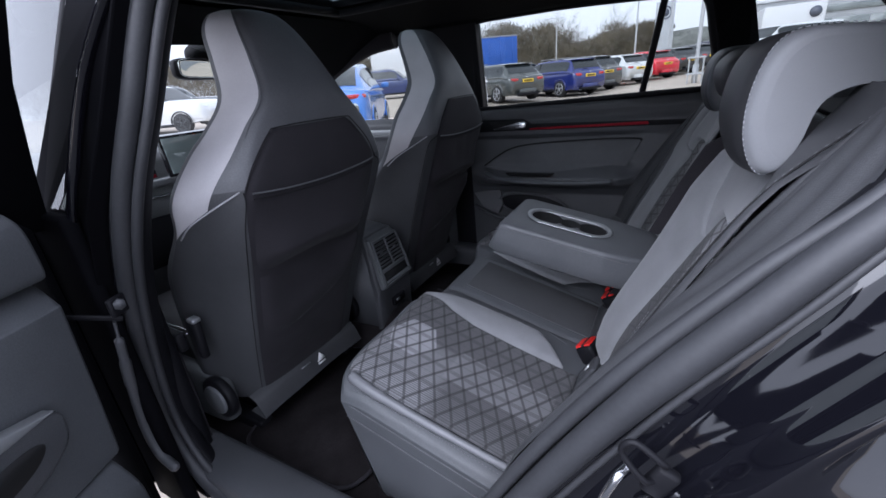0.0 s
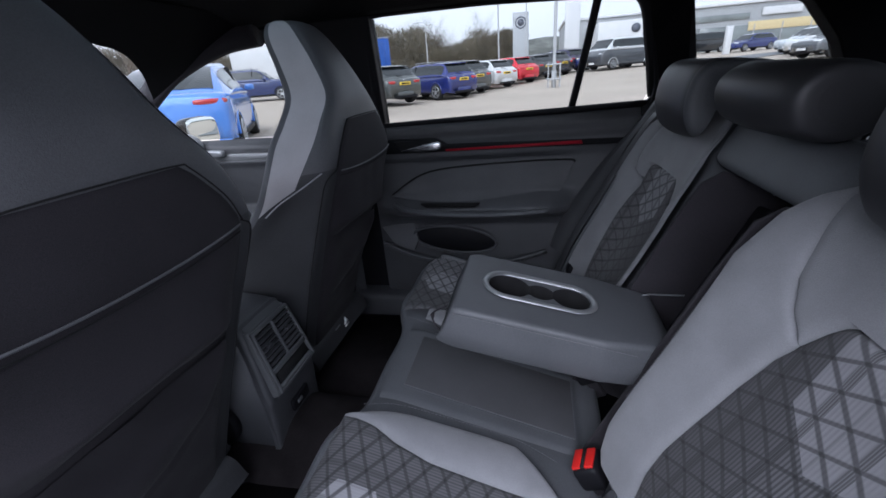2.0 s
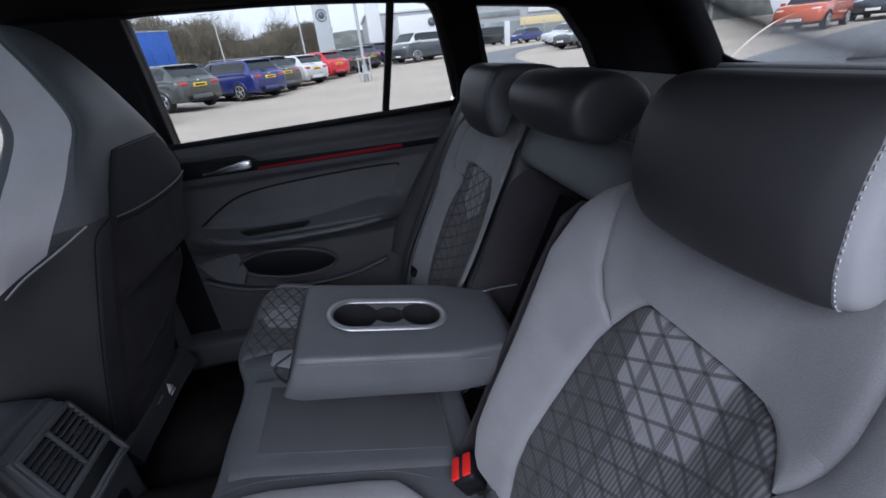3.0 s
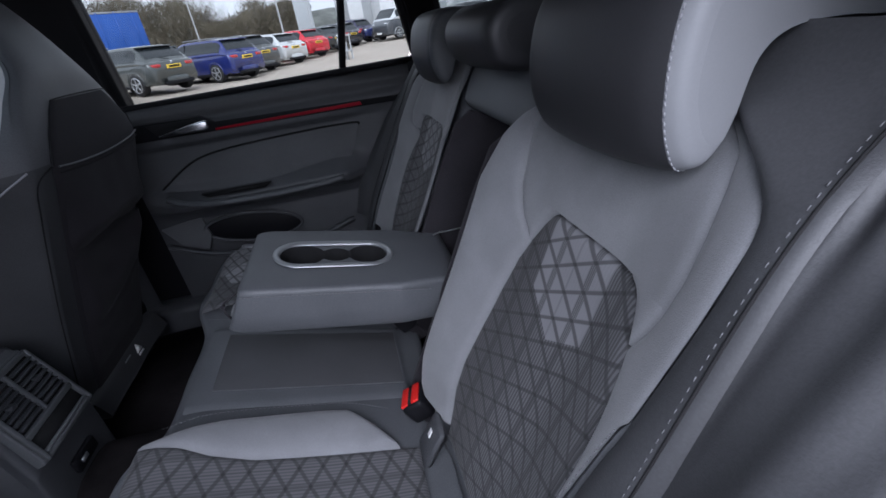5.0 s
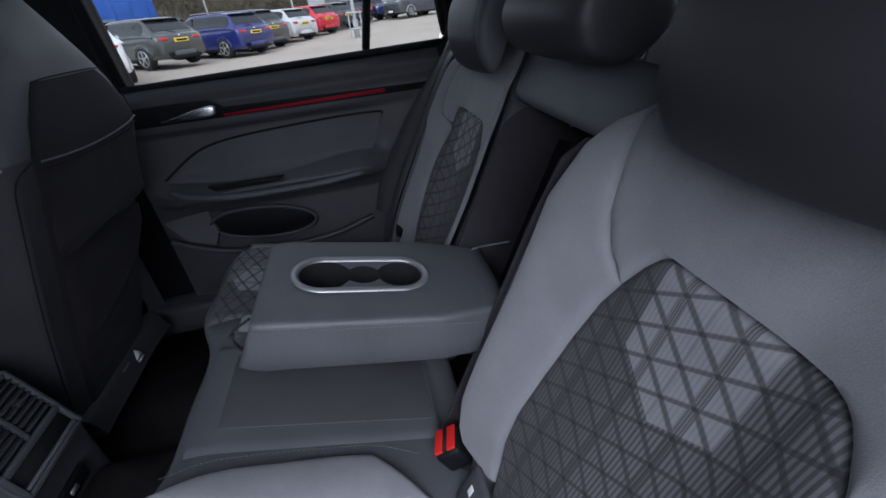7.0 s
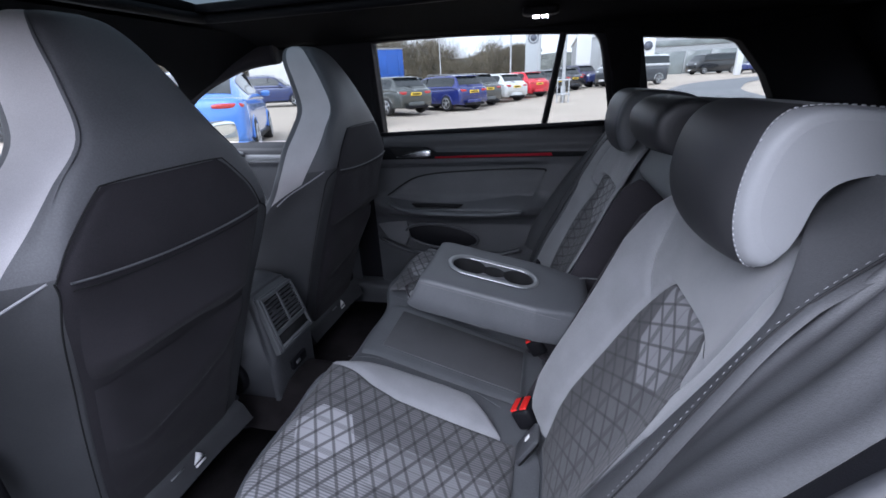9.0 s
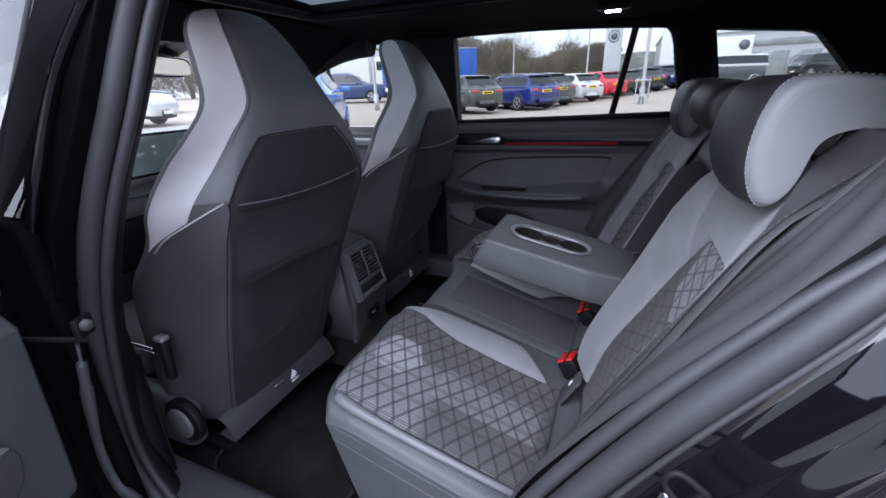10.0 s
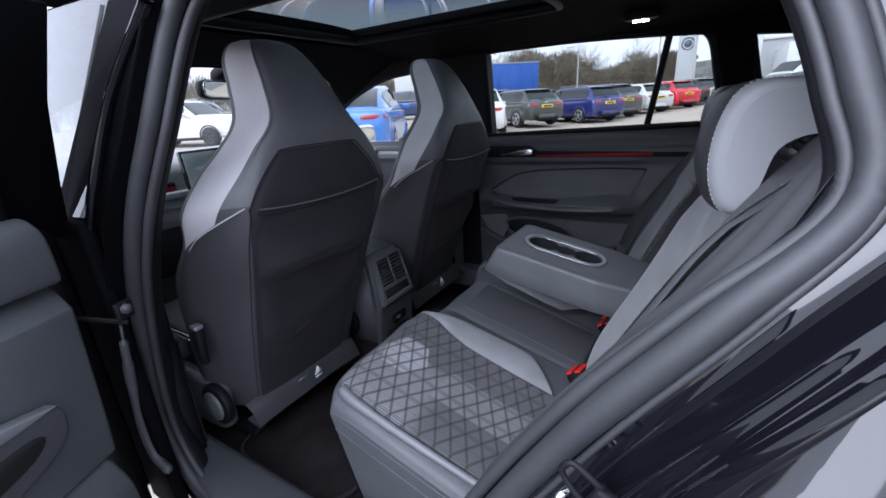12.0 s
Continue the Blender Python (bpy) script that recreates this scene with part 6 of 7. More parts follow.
def ground_z(x, y):
    r = min(math.hypot(x, y), 60.0)
    s = 0.007 + 0.014 * min(1.0, abs(x + 0.22 * y) / (0.25 * abs(y) + 3.0))
    return -0.05 + s * max(0.0, r - 3.0)


M_CONCRETE = principled("pale_concrete", (0.41, 0.355, 0.295), 0.85, grain=0.08, grain_scale=6, stain=0.10, stain_scale=0.35, bump=0.3, bump_scale=30)
M_ASPHALT = principled("worn_asphalt", (0.16, 0.165, 0.175), 0.8, grain=0.15, grain_scale=20, stain=0.12, stain_scale=0.5, bump=0.3, bump_scale=60)
# for the added ground strip that only the black paint reflects
M_DARKGROUND = principled("unseen_dark_ground", (0.052, 0.052, 0.055), 0.85, grain=0.25, grain_scale=30, stain=0.2, stain_scale=0.6, bump=0.3, bump_scale=60)
bm = bmesh.new()
rings = [0.0, 2, 4, 6, 8, 11, 15, 20, 27, 36, 48, 60, 90, 150, 300, 700]
prev = None
c0 = bm.verts.new((0, 0, ground_z(0, 0)))
for r in rings[1:]:
    ring = [bm.verts.new((r * math.cos(2 * math.pi * k / 72), r * math.sin(2 * math.pi * k / 72), ground_z(r * math.cos(2 * math.pi * k / 72), r * math.sin(2 * math.pi * k / 72)))) for k in range(72)]
    for k in range(72):
        if prev is None:
            bm.faces.new([c0, ring[k], ring[(k + 1) % 72]])
        else:
            bm.faces.new([prev[k], ring[k], ring[(k + 1) % 72], prev[(k + 1) % 72]])
    prev = ring
tagged(part("ground", bm, M_CONCRETE), "pale concrete car park", "ground", kind="structure")


def strip(name, pts, wide, material, label, lift=0.012):
    path = cat([V(*p, 0) for p in pts], 60)
    g = []
    for k, p in enumerate(path):
        d = (path[min(k + 1, 59)] - path[max(k - 1, 0)]).normalized()
        n = V(-d.y, d.x, 0)
        row = []
        for s in (-1, -0.5, 0, 0.5, 1):
            q = p + n * wide / 2 * s
            row.append(V(q.x, q.y, ground_z(q.x, q.y) + lift))
        g.append(row)
    return tagged(part(name, sheet(g), material), label, "road", kind="structure")


strip("road", [(3.5, 8.5), (5.5, 16), (7.5, 24), (13, 33), (30, 44)], 3.2, M_ASPHALT, "grey asphalt lane through the car park", 0.03)
strip("road", [(8, 6.5), (14, 9.5), (24, 14), (40, 20)], 3.2, M_ASPHALT, "grey asphalt lane behind the car", 0.045)

# added out of view: dark ground that keeps the door frame's reflections dark
strip("road", [(-9.0, -3.6), (-3.0, -3.6), (3.0, -3.6), (12.0, -3.6)], 5.2, M_DARKGROUND, "unseen dark ground added to darken reflections in the door frame", 0.02)

# ---------------------------------------------------------------- cars
M_CARGLASS = principled("dark_car_glass", (0.02, 0.025, 0.028), 0.06)
M_TYRE = principled("tyre", (0.015, 0.015, 0.016), 0.8, grain=0.2, grain_scale=60)
M_RIM = principled("alloy", (0.50, 0.51, 0.53), 0.3, 0.9)
M_DARKRIM = principled("dark_alloy", (0.045, 0.047, 0.05), 0.35, 0.7)
M_TAIL = principled("tail_lamp", (0.45, 0.012, 0.012), 0.15, coat=1.0)
M_HEAD = principled("head_lamp", (0.65, 0.68, 0.70), 0.1, coat=1.0)
M_YELLOW = principled("yellow_plate", (0.80, 0.55, 0.04), 0.5)
M_PLATE = principled("white_plate", (0.8, 0.8, 0.8), 0.5)
PAINTS = {}


def paint(c):
    if c not in PAINTS:
        PAINTS[c] = principled("car_paint", c, 0.25, 0.15, coat=1.0, stain=0.06, stain_scale=3)
    return PAINTS[c]


def car(kind, colour, x, y, heading, label, length=4.3, width=1.80, height=1.47, dark_roof=False, lower=None, rim=None, group="parked cars"):
    t = thing("car", label, "car", group)
    p = paint(colour)
    rim = rim or M_RIM
    L, W, H = length, width / 2, height
    belt = 0.645 * H
    hood = {"hatch": 0.60, "estate": 0.60, "suv": 0.66, "van": 0.66, "coupe": 0.62}[kind] * H
    nose = {"hatch": 0.26, "estate": 0.24, "suv": 0.26, "van": 0.14, "coupe": 0.27}[kind] * L
    f, r = L / 2, -L / 2
    # lower body: stations along the length with top height and half-width
    st = [(f, 0.45 * H, 0.72), (f - 0.06, 0.52 * H, 0.86), (f - 0.30, hood - 0.06, 0.95), (f - nose, hood + 0.02, 1.0), (f - nose - 0.35, belt, 1.0), (0.0, belt + 0.01, 1.0), (r + 0.55, belt + 0.03, 1.0), (r + 0.20, belt + 0.03, 0.97), (r + 0.05, belt - 0.02, 0.92), (r, 0.55 * H, 0.84)]
    rows = []
    for sx, zt, k in st:
        w = W * k
        zb = 0.24 if abs(sx) < L / 2 - 0.5 else 0.32
        ring = [(0.0, zt), (0.62, zt - 0.005), (0.90, zt - 0.03), (0.985, zt - 0.10), (1.0, 0.66 * zt), (0.985, 0.45 * zt), (0.96, zb + 0.08), (0.88, zb), (0.0, zb)]
        pts = [V(sx, a * w, b) for a, b in ring]
        rows.append(pts + [V(q.x, -q.y, q.z) for q in pts[-2:0:-1]])
    part("body", outward(sheet(skin(rows, 48, 40, True), wrap=True, caps=True)), p if lower is None else paint(lower), t)
    # cabin
    top = H
    if kind == "coupe":
        prof = [(f - nose - 0.05, belt - 0.05, 0.90), (f - nose - 0.45, belt + 0.42 * (top - belt), 0.86), (f - nose - 0.85, top - 0.06, 0.76), (0.1, top, 0.74), (r + 1.45, top - 0.09, 0.73), (r + 0.78, belt + 0.50 * (top - belt), 0.79), (r + 0.22, belt + 0.02, 0.86)]
    elif kind == "van":
        prof = [(f - 0.30, belt, 0.92), (f - 0.75, belt + 0.6 * (top - belt), 0.90), (f - 1.1, top - 0.05, 0.86), (0, top, 0.86), (r + 0.35, top - 0.02, 0.86), (r + 0.10, top - 0.12, 0.87), (r + 0.05, belt, 0.92)]
    else:
        back = {"hatch": 0.62, "estate": 0.48, "suv": 0.50}[kind]
        prof = [(f - nose - 0.02, belt - 0.04, 0.90), (f - nose - 0.40, belt + 0.45 * (top - belt), 0.86), (f - nose - 0.75, top - 0.07, 0.77), (f - nose - 1.2, top - 0.005, 0.75), (r + 1.0, top - 0.01, 0.75), (r + back + 0.05, top - 0.07, 0.76), (r + back * 0.62, belt + 0.45 * (top - belt), 0.82), (r + 0.14, belt, 0.88)]

    rows = []
    for sx, zt, k in prof:
        w = W * k
        zb = belt - 0.06
        kk = W * 0.95 - w

        def wy(z):
            return w + kk * (1 - (z - zb) / max(0.02, zt - zb))

        ring = [V(sx, 0, zt), V(sx, wy(zt) * 0.75, zt - 0.008), V(sx, wy(zt) * 0.965, zt - 0.05), V(sx, wy((zt + zb) / 2) + 0.01, (zt + zb) / 2), V(sx, wy(zb), zb), V(sx, 0, zb)]
        rows.append(ring + [V(q.x, -q.y, q.z) for q in ring[-2:0:-1]])
    cab = skin(rows, 80, 73, True)
    part("cabin", outward(sheet(cab, wrap=True, caps=True)), p, t)

    def pane(name, s0, s1, c0, c1, material=M_CARGLASS):
        """Glass laid into the cabin's skin, between stations s and columns c."""
        i0, i1 = round(s0 * 72 / (len(prof) - 1)), round(s1 * 72 / (len(prof) - 1))
        j0, j1 = round(c0 * 8), round(c1 * 8)
        gg = []
        for i in range(i0, i1 + 1):
            row = []
            for j in range(j0, j1 + 1):
                a, b = cab[min(72, i + 1)][j % 80] - cab[max(0, i - 1)][j % 80], cab[i][(j + 1) % 80] - cab[i][(j - 1) % 80]
                n = a.cross(b).normalized()
                q = cab[i][j % 80]
                if n.dot(q - V(q.x * 0.9, 0, belt)) < 0:
                    n = -n
                row.append(q + n * 0.008)
            gg.append(row)
        return part(name, outward(sheet(gg)), material, t)

    last = len(prof) - 1
    screen, sides, back_w = {"coupe": ((0.25, 1.9), (1.15, 4.75), (4.1, 5.75)), "van": ((0.2, 1.8), (1.25, 4.6), (5.15, 5.75))}.get(kind, ((0.25, 1.85), (1.25, 5.3), (5.2, 6.55)))
    pane("windscreen", *screen, -1.85, 1.85)
    pane("rear_window", *back_w, -1.5, 1.5)
    rr = [q for q in prof if q[1] > top - 0.08]
    if dark_roof:
        pane("roof", 2.0, last - 2.0, -1.9, 1.9, M_GLOSSBLACK)
    for s in (-1, 1):
        pane("side_window", *sides, *((2.3, 3.55) if s > 0 else (6.45, 7.7)))
        mids = [(0.05, 0.05)] if kind != "van" else [(0.5, 0.5), (-0.6, -0.6)]
        for a, b in mids:
            part("pillar", tube([V(a, s * W * 0.945, belt - 0.02), V(b, s * W * 0.785, top - 0.09)], 0.028, 6), M_BLACK, t)
        part("wing_mirror", pillow(0.10, 0.20, 0.13, 0.6, 0.6, 14, 8, lambda q: V(f - nose - 0.45 + q.x, s * (W + 0.10) + q.y, belt + 0.06 + q.z)), p, t)
        part("side_skirt", outward(box(0, s * (W - 0.03), 0.27, L * 0.52, 0.06, 0.10, 0.02)), M_BLACK, t)
        for wx in (f - 0.19 * L, r + 0.185 * L):
            wheel = part("wheel", disc(V(wx, s * (W - 0.09), 0.325), (0, 1, 0), 0.325, 0.22, 28, 0.03), M_TYRE, t)
            part("rim_well", disc(V(wx, s * (W + 0.016), 0.325), (0, 1, 0), 0.225, 0.016, 24, 0.004), M_TYRE, wheel)
            part("rim", tube([V(wx + 0.222 * math.cos(q), s * (W + 0.022), 0.325 + 0.222 * math.sin(q)) for q in (2 * math.pi * k / 16 for k in range(16))], 0.016, 5, True, 28), rim, wheel)
            part("hub", disc(V(wx, s * (W + 0.026), 0.325), (0, 1, 0), 0.05, 0.014, 10), rim, wheel)
            for k in range(5):
                a = k * 2 * math.pi / 5 + 0.3
                part("spoke", outward(box(wx + 0.13 * math.cos(a), s * (W + 0.026), 0.325 + 0.13 * math.sin(a), 0.19, 0.012, 0.048, 0.004, 1, turn=pose(0, 0, 0, 0, -math.degrees(a), 0))), rim, wheel)
            arch = [V(wx + 0.375 * math.cos(q), s * (W - 0.004), 0.325 + 0.375 * math.sin(q)) for q in (math.pi * k / 12 for k in range(13))]
            part("wheel_arch", tube(arch, 0.022, 6), M_BLACK if kind == "suv" else p, t)
        part("tail_lamp", pillow(0.13, 0.52 if kind == "coupe" else 0.38, 0.085 if kind == "coupe" else 0.105, 0.5, 0.4, 16, 8, lambda q: V(r + 0.040 + q.x + 0.35 * max(0.0, s * q.y), s * (W * 0.70) + q.y, belt - 0.12 + q.z)), M_TAIL, t, "red tail lamp")
        part("head_lamp", pillow(0.20, 0.36, 0.12, 0.5, 0.4, 16, 8, lambda q: V(f - 0.14 + q.x - 0.30 * max(0.0, s * q.y), s * (W * 0.68) + q.y, 0.50 * H + q.z)), M_HEAD, t, "clear head lamp")
    part("rear_bumper", pillow(0.22, 2 * W * 0.93, 0.24, 0.4, 0.3, 24, 10, lambda q: V(r + 0.06 + q.x + 0.18 * (q.y / W) ** 2, q.y, 0.36 + q.z)), p if lower is None else paint(lower), t)
    part("diffuser", pillow(0.12, 2 * W * 0.62, 0.11, 0.4, 0.3, 20, 8, lambda q: V(r - 0.01 + q.x, q.y, 0.285 + q.z)), M_BLACK, t)
    part("front_bumper", pillow(0.20, 2 * W * 0.90, 0.28, 0.4, 0.3, 24, 10, lambda q: V(f - 0.05 + q.x - 0.25 * (q.y / W) ** 2, q.y, 0.36 + q.z)), M_BLACK, t)
    part("number_plate", outward(box(r - 0.008, 0, belt - 0.17 if kind != "coupe" else 0.52, 0.02, 0.52, 0.115, 0.004)), M_YELLOW, t, "yellow number plate with a dark bar")
    part("plate_bar", outward(box(r - 0.0205, 0, belt - 0.17 if kind != "coupe" else 0.52, 0.004, 0.38, 0.05)), M_BLACK, t)
    part("front_plate", outward(box(f + 0.055, 0, 0.42, 0.02, 0.52, 0.11, 0.004)), M_PLATE, t)
    part("badge", disc(V(r + 0.035, 0, belt - 0.055), (1, 0, 0.2), 0.045, 0.02, 16), M_CHROME, t)
    if kind != "coupe":
        part("rear_spoiler", pillow(0.22, 2 * W * 0.72, 0.04, 0.5, 0.4, 20, 8, lambda q: V(rr[-1][0] - 0.06 + q.x, q.y, rr[-1][1] + 0.005 + q.z)), M_GLOSSBLACK if dark_roof else p, t)
        part("rear_wiper", tube([V(r + 0.14, 0.0, belt + 0.05), V(r + 0.16, 0.28, belt + 0.10)], 0.012, 6), M_BLACK, t)
    if kind in ("estate", "suv"):
        for s in (-1, 1):
            part("roof_rail", tube([V(f - nose - 1.05, s * W * 0.70, top + 0.01), V(0, s * W * 0.70, top + 0.045), V(r + 0.6, s * W * 0.70, top + 0.015)], 0.018, 6), M_SILVER, t)
    t.matrix_basis = pose(x, y, ground_z(x, y) + 0.005, 0, 0, heading)
    return t


def rear_at(x, y, heading, length):
    """The middle of a car whose rear stands at x, y."""
    return x + math.cos(radians(heading)) * length / 2, y + math.sin(radians(heading)) * length / 2


ROW = [
    ("hatch", (0.060, 0.068, 0.066), "dark grey hatchback parked in the row across the car park", 4.34, 1.79, 1.44),
    ("estate", (0.018, 0.028, 0.16), "dark blue estate car with roof rails in the parked row", 4.58, 1.80, 1.48),
    ("hatch", (0.075, 0.080, 0.080), "grey sport utility hatchback in the parked row", 4.25, 1.80, 1.56),
    ("hatch", (0.62, 0.63, 0.63), "white hatchback parked beside a red one", 4.28, 1.79, 1.46),
    ("hatch", (0.62, 0.012, 0.03), "bright red hatchback in the parked row", 4.06, 1.75, 1.46),
    ("hatch", (0.02, 0.022, 0.024), "black hatchback in the parked row", 4.28, 1.79, 1.46),
    ("hatch", (0.03, 0.032, 0.04), "dark hatchback towards the end of the row", 4.28, 1.79, 1.50),
    ("suv", (0.030, 0.026, 0.075), "dark purple sport utility car at the end of the row", 4.4, 1.82, 1.58),
]
for k, (kind, col, lab, ln, wd, ht) in enumerate(ROW):
    h = 145 - 2.2 * k
    cx, cy = rear_at(-5.15 + 1.12 * k + (0.75 if k == 1 else 0.0), 15.5 + 2.50 * k, h, ln)
    car(kind, col, cx, cy, h, lab, ln, wd, ht)
# more cars behind the row
for x, y, h, kind, col, lab in (
        (-11.4, 23.0, 150, "suv", (0.10, 0.12, 0.13), "dark grey car behind the first row"),
        (-9.8, 27.0, 150, "hatch", (0.05, 0.08, 0.12), "dark blue car behind the first row"),
        (-8.4, 30.5, 150, "hatch", (0.50, 0.52, 0.54), "silver car behind the first row"),
        (-7.0, 35.5, 150, "suv", (0.60, 0.61, 0.62), "pale car with a roof box far behind the row"),
        (-5.2, 41.0, 150, "hatch", (0.55, 0.05, 0.05), "red car far behind the row"),
        (-2.4, 44.0, 150, "hatch", (0.65, 0.66, 0.68), "white car far behind the row"),
        (1.0, 47.0, 150, "suv", (0.45, 0.46, 0.48), "silver car far behind the row")):
    car(kind, col, x, y, h, lab)
car("coupe", (0.09, 0.25, 0.72), -7.22, 7.10, 120.6, "bright blue sport coupe parked beyond the far front window", 4.75, 1.92, 1.60)
car("hatch", (0.78, 0.78, 0.79), *rear_at(-5.75, 10.6, 118, 4.2), 118, "white hatchback between the blue coupe and the row", 4.2, 1.78, 1.45)
car("suv", (0.020, 0.035, 0.13), -16.0, 22.0, 22, "dark blue sport utility car parked side on", 4.7, 1.85, 1.66)
car("suv", (0.62, 0.63, 0.63), -16.5, 7.88, 24, "white sport utility car parked side on beyond the windscreen", 4.6, 1.85, 1.62, rim=M_DARKRIM)
car("suv", (0.12, 0.13, 0.14), -22.4, 12.2, 50, "grey sport utility car behind the white one", 4.6, 1.85, 1.65)
car("van", (0.62, 0.64, 0.65), 5.3, 32.0, 212, "two-tone people carrier, white above and dark grey below", 4.7, 1.95, 1.90, lower=(0.06, 0.066, 0.075))
car("van", (0.018, 0.02, 0.022), 16.5, 52.0, 200, "black van parked in front of the showroom", 5.0, 1.95, 1.95)
car("hatch", (0.02, 0.03, 0.12), 4.2, 34.2, 200, "dark blue car near the white slab", 4.3, 1.8, 1.48)
car("hatch", (0.022, 0.035, 0.15), 19.0, 47.0, 205, "blue saloon by the lane", 4.5, 1.8, 1.45)
for k, col in enumerate(((0.62, 0.66, 0.68), (0.55, 0.60, 0.64), (0.66, 0.67, 0.66), (0.10, 0.11, 0.12))):
    car("hatch", col, 18.2 - 1.25 * k, 35.5 - 3.4 * k, 195, "pale car in the row beside the lane" if k < 3 else "dark grey car in the row beside the lane", 4.3, 1.8, 1.48)
car("suv", (0.55, 0.10, 0.035), 20.1, 16.3, 205, "orange electric hatchback behind the car", 4.26, 1.81, 1.57, True)
car("suv", (0.05, 0.065, 0.08), 25.3, 17.2, 205, "dark blue hatchback behind the car", 4.26, 1.81, 1.57, True)

# ---------------------------------------------------------------- lorry trailer, lamp posts, signs, buildings
M_BLUESHEET = principled("blue_curtain", (0.028, 0.10, 0.40), 0.45, stain=0.08, stain_scale=1.5)
M_WHITECLAD = principled("white_cladding", (0.58, 0.59, 0.60), 0.5, stain=0.04, stain_scale=0.8)
M_GREYCLAD = principled("grey_cladding", (0.30, 0.31, 0.32), 0.5, stain=0.06, stain_scale=0.6)
M_SHOPGLASS = principled("showroom_glass", (0.16, 0.18, 0.18), 0.08, coat=1.0, stain=0.3, stain_scale=0.5)
M_WARM = principled("warm_interior", (0.55, 0.45, 0.25), 0.6)
M_POST = principled("galvanised_post", (0.45, 0.46, 0.47), 0.5, 0.3)
M_SIGN = principled("sign_grey", (0.38, 0.40, 0.42), 0.45)
M_LOGO = principled("sign_dark", (0.09, 0.10, 0.13), 0.4)

tr = thing("lorry_trailer", "blue curtain-sided lorry trailer standing behind the parked cars", "trailer")
part("curtain", outward(box(0, 0, 2.50, 7.2, 2.5, 2.5, 0.06)), M_BLUESHEET, tr)
part("top_rail", outward(box(0, 0, 3.78, 7.25, 2.54, 0.10, 0.02)), M_GREYCLAD, tr)
part("floor_rail", outward(box(0, 0, 1.15, 7.25, 2.54, 0.14, 0.02)), M_GREYCLAD, tr)
for k in range(8):
    part("strap", outward(box(-3.4 + 0.94 * k, -1.262, 2.5, 0.05, 0.02, 2.6)), M_BLUESHEET, tr)
for wx in (-2.7, -1.5, 2.4):
    for s in (-1, 1):
        part("wheel", disc(V(wx, s * 1.1, 0.5), (0, 1, 0), 0.5, 0.3, 24, 0.04), M_TYRE, tr)
tr.matrix_basis = pose(-14.9, 31.5, ground_z(-15.6, 30.4) - 0.35, 0, 0, 39)

lorry = thing("lorry", "white box lorry beyond the far front window", "lorry")
part("cab", pillow(2.0, 2.3, 2.4, 0.25, 0.25, 28, 16, lambda q: V(3.4 + q.x, q.y, 1.75 + q.z)), M_WHITECLAD, lorry)
part("windscreen", outward(box(4.37, 0, 2.25, 0.06, 1.9, 0.8, 0.02)), M_CARGLASS, lorry)
part("side_window", outward(box(3.6, -1.15, 2.25, 0.8, 0.06, 0.65, 0.02)), M_CARGLASS, lorry)
part("box_body", outward(box(-0.6, 0, 2.2, 5.6, 2.4, 2.6, 0.04)), M_WHITECLAD, lorry)
for wx in (3.2, -2.0):
    for s in (-1, 1):
        part("wheel", disc(V(wx, s * 1.05, 0.48), (0, 1, 0), 0.48, 0.3, 24, 0.04), M_TYRE, lorry)
lorry.matrix_basis = pose(-21.6, 32.5, ground_z(-21.6, 32.5), 0, 0, -20)


def lamp_post(x, y, h, arm=1.2):
    t = thing("lamp_post", "slim grey steel lamp post in the car park", "lamp post", "lamp posts")
    part("column", tube([V(0, 0, 0), V(0, 0, h * 0.5), V(0, 0, h)], [0.07, 0.06, 0.045], 8), M_POST, t)
    part("arm", tube([V(0, 0, h - 0.05), V(arm * 0.5, 0, h + 0.06), V(arm, 0, h + 0.05)], 0.035, 6), M_POST, t)
    part("lantern", pillow(0.6, 0.22, 0.10, 0.5, 0.5, 16, 8, lambda q: V(arm + q.x, q.y, h + 0.03 + q.z)), M_POST, t)
    part("base", disc(V(0, 0, 0.35), (0, 0, 1), 0.11, 0.7, 12), M_POST, t)
    t.matrix_basis = pose(x, y, ground_z(x, y), 0, 0, 160)
    return t


for x, y, h in ((-12.2, 48.5, 6.0), (0.48, 19.6, 8.0), (-3.6, 40, 8.5), (-1.5, 52, 8.0), (-10.6, 16.1, 8.0), (12.3, 13.4, 8.0), (-23, 18, 8)):
    lamp_post(x, y, h)
bp = thing("post_guard", "pale steel guard cage round the foot of a lamp post", "guard")
for dx in (-0.25, 0.0, 0.25):
    for dy in (-0.25, 0.25):
        part("bar", tube([V(dx, dy, 0), V(dx, dy, 1.0)], 0.024, 8), M_POST, bp)
for z in (0.35, 0.95):
    part("rail", tube([V(-0.25, -0.25, z), V(0.25, -0.25, z), V(0.25, 0.25, z), V(-0.25, 0.25, z)], 0.03, 6, True, 40), M_POST, bp)
bp.matrix_basis = pose(0.48, 19.6, ground_z(0.48, 19.6))


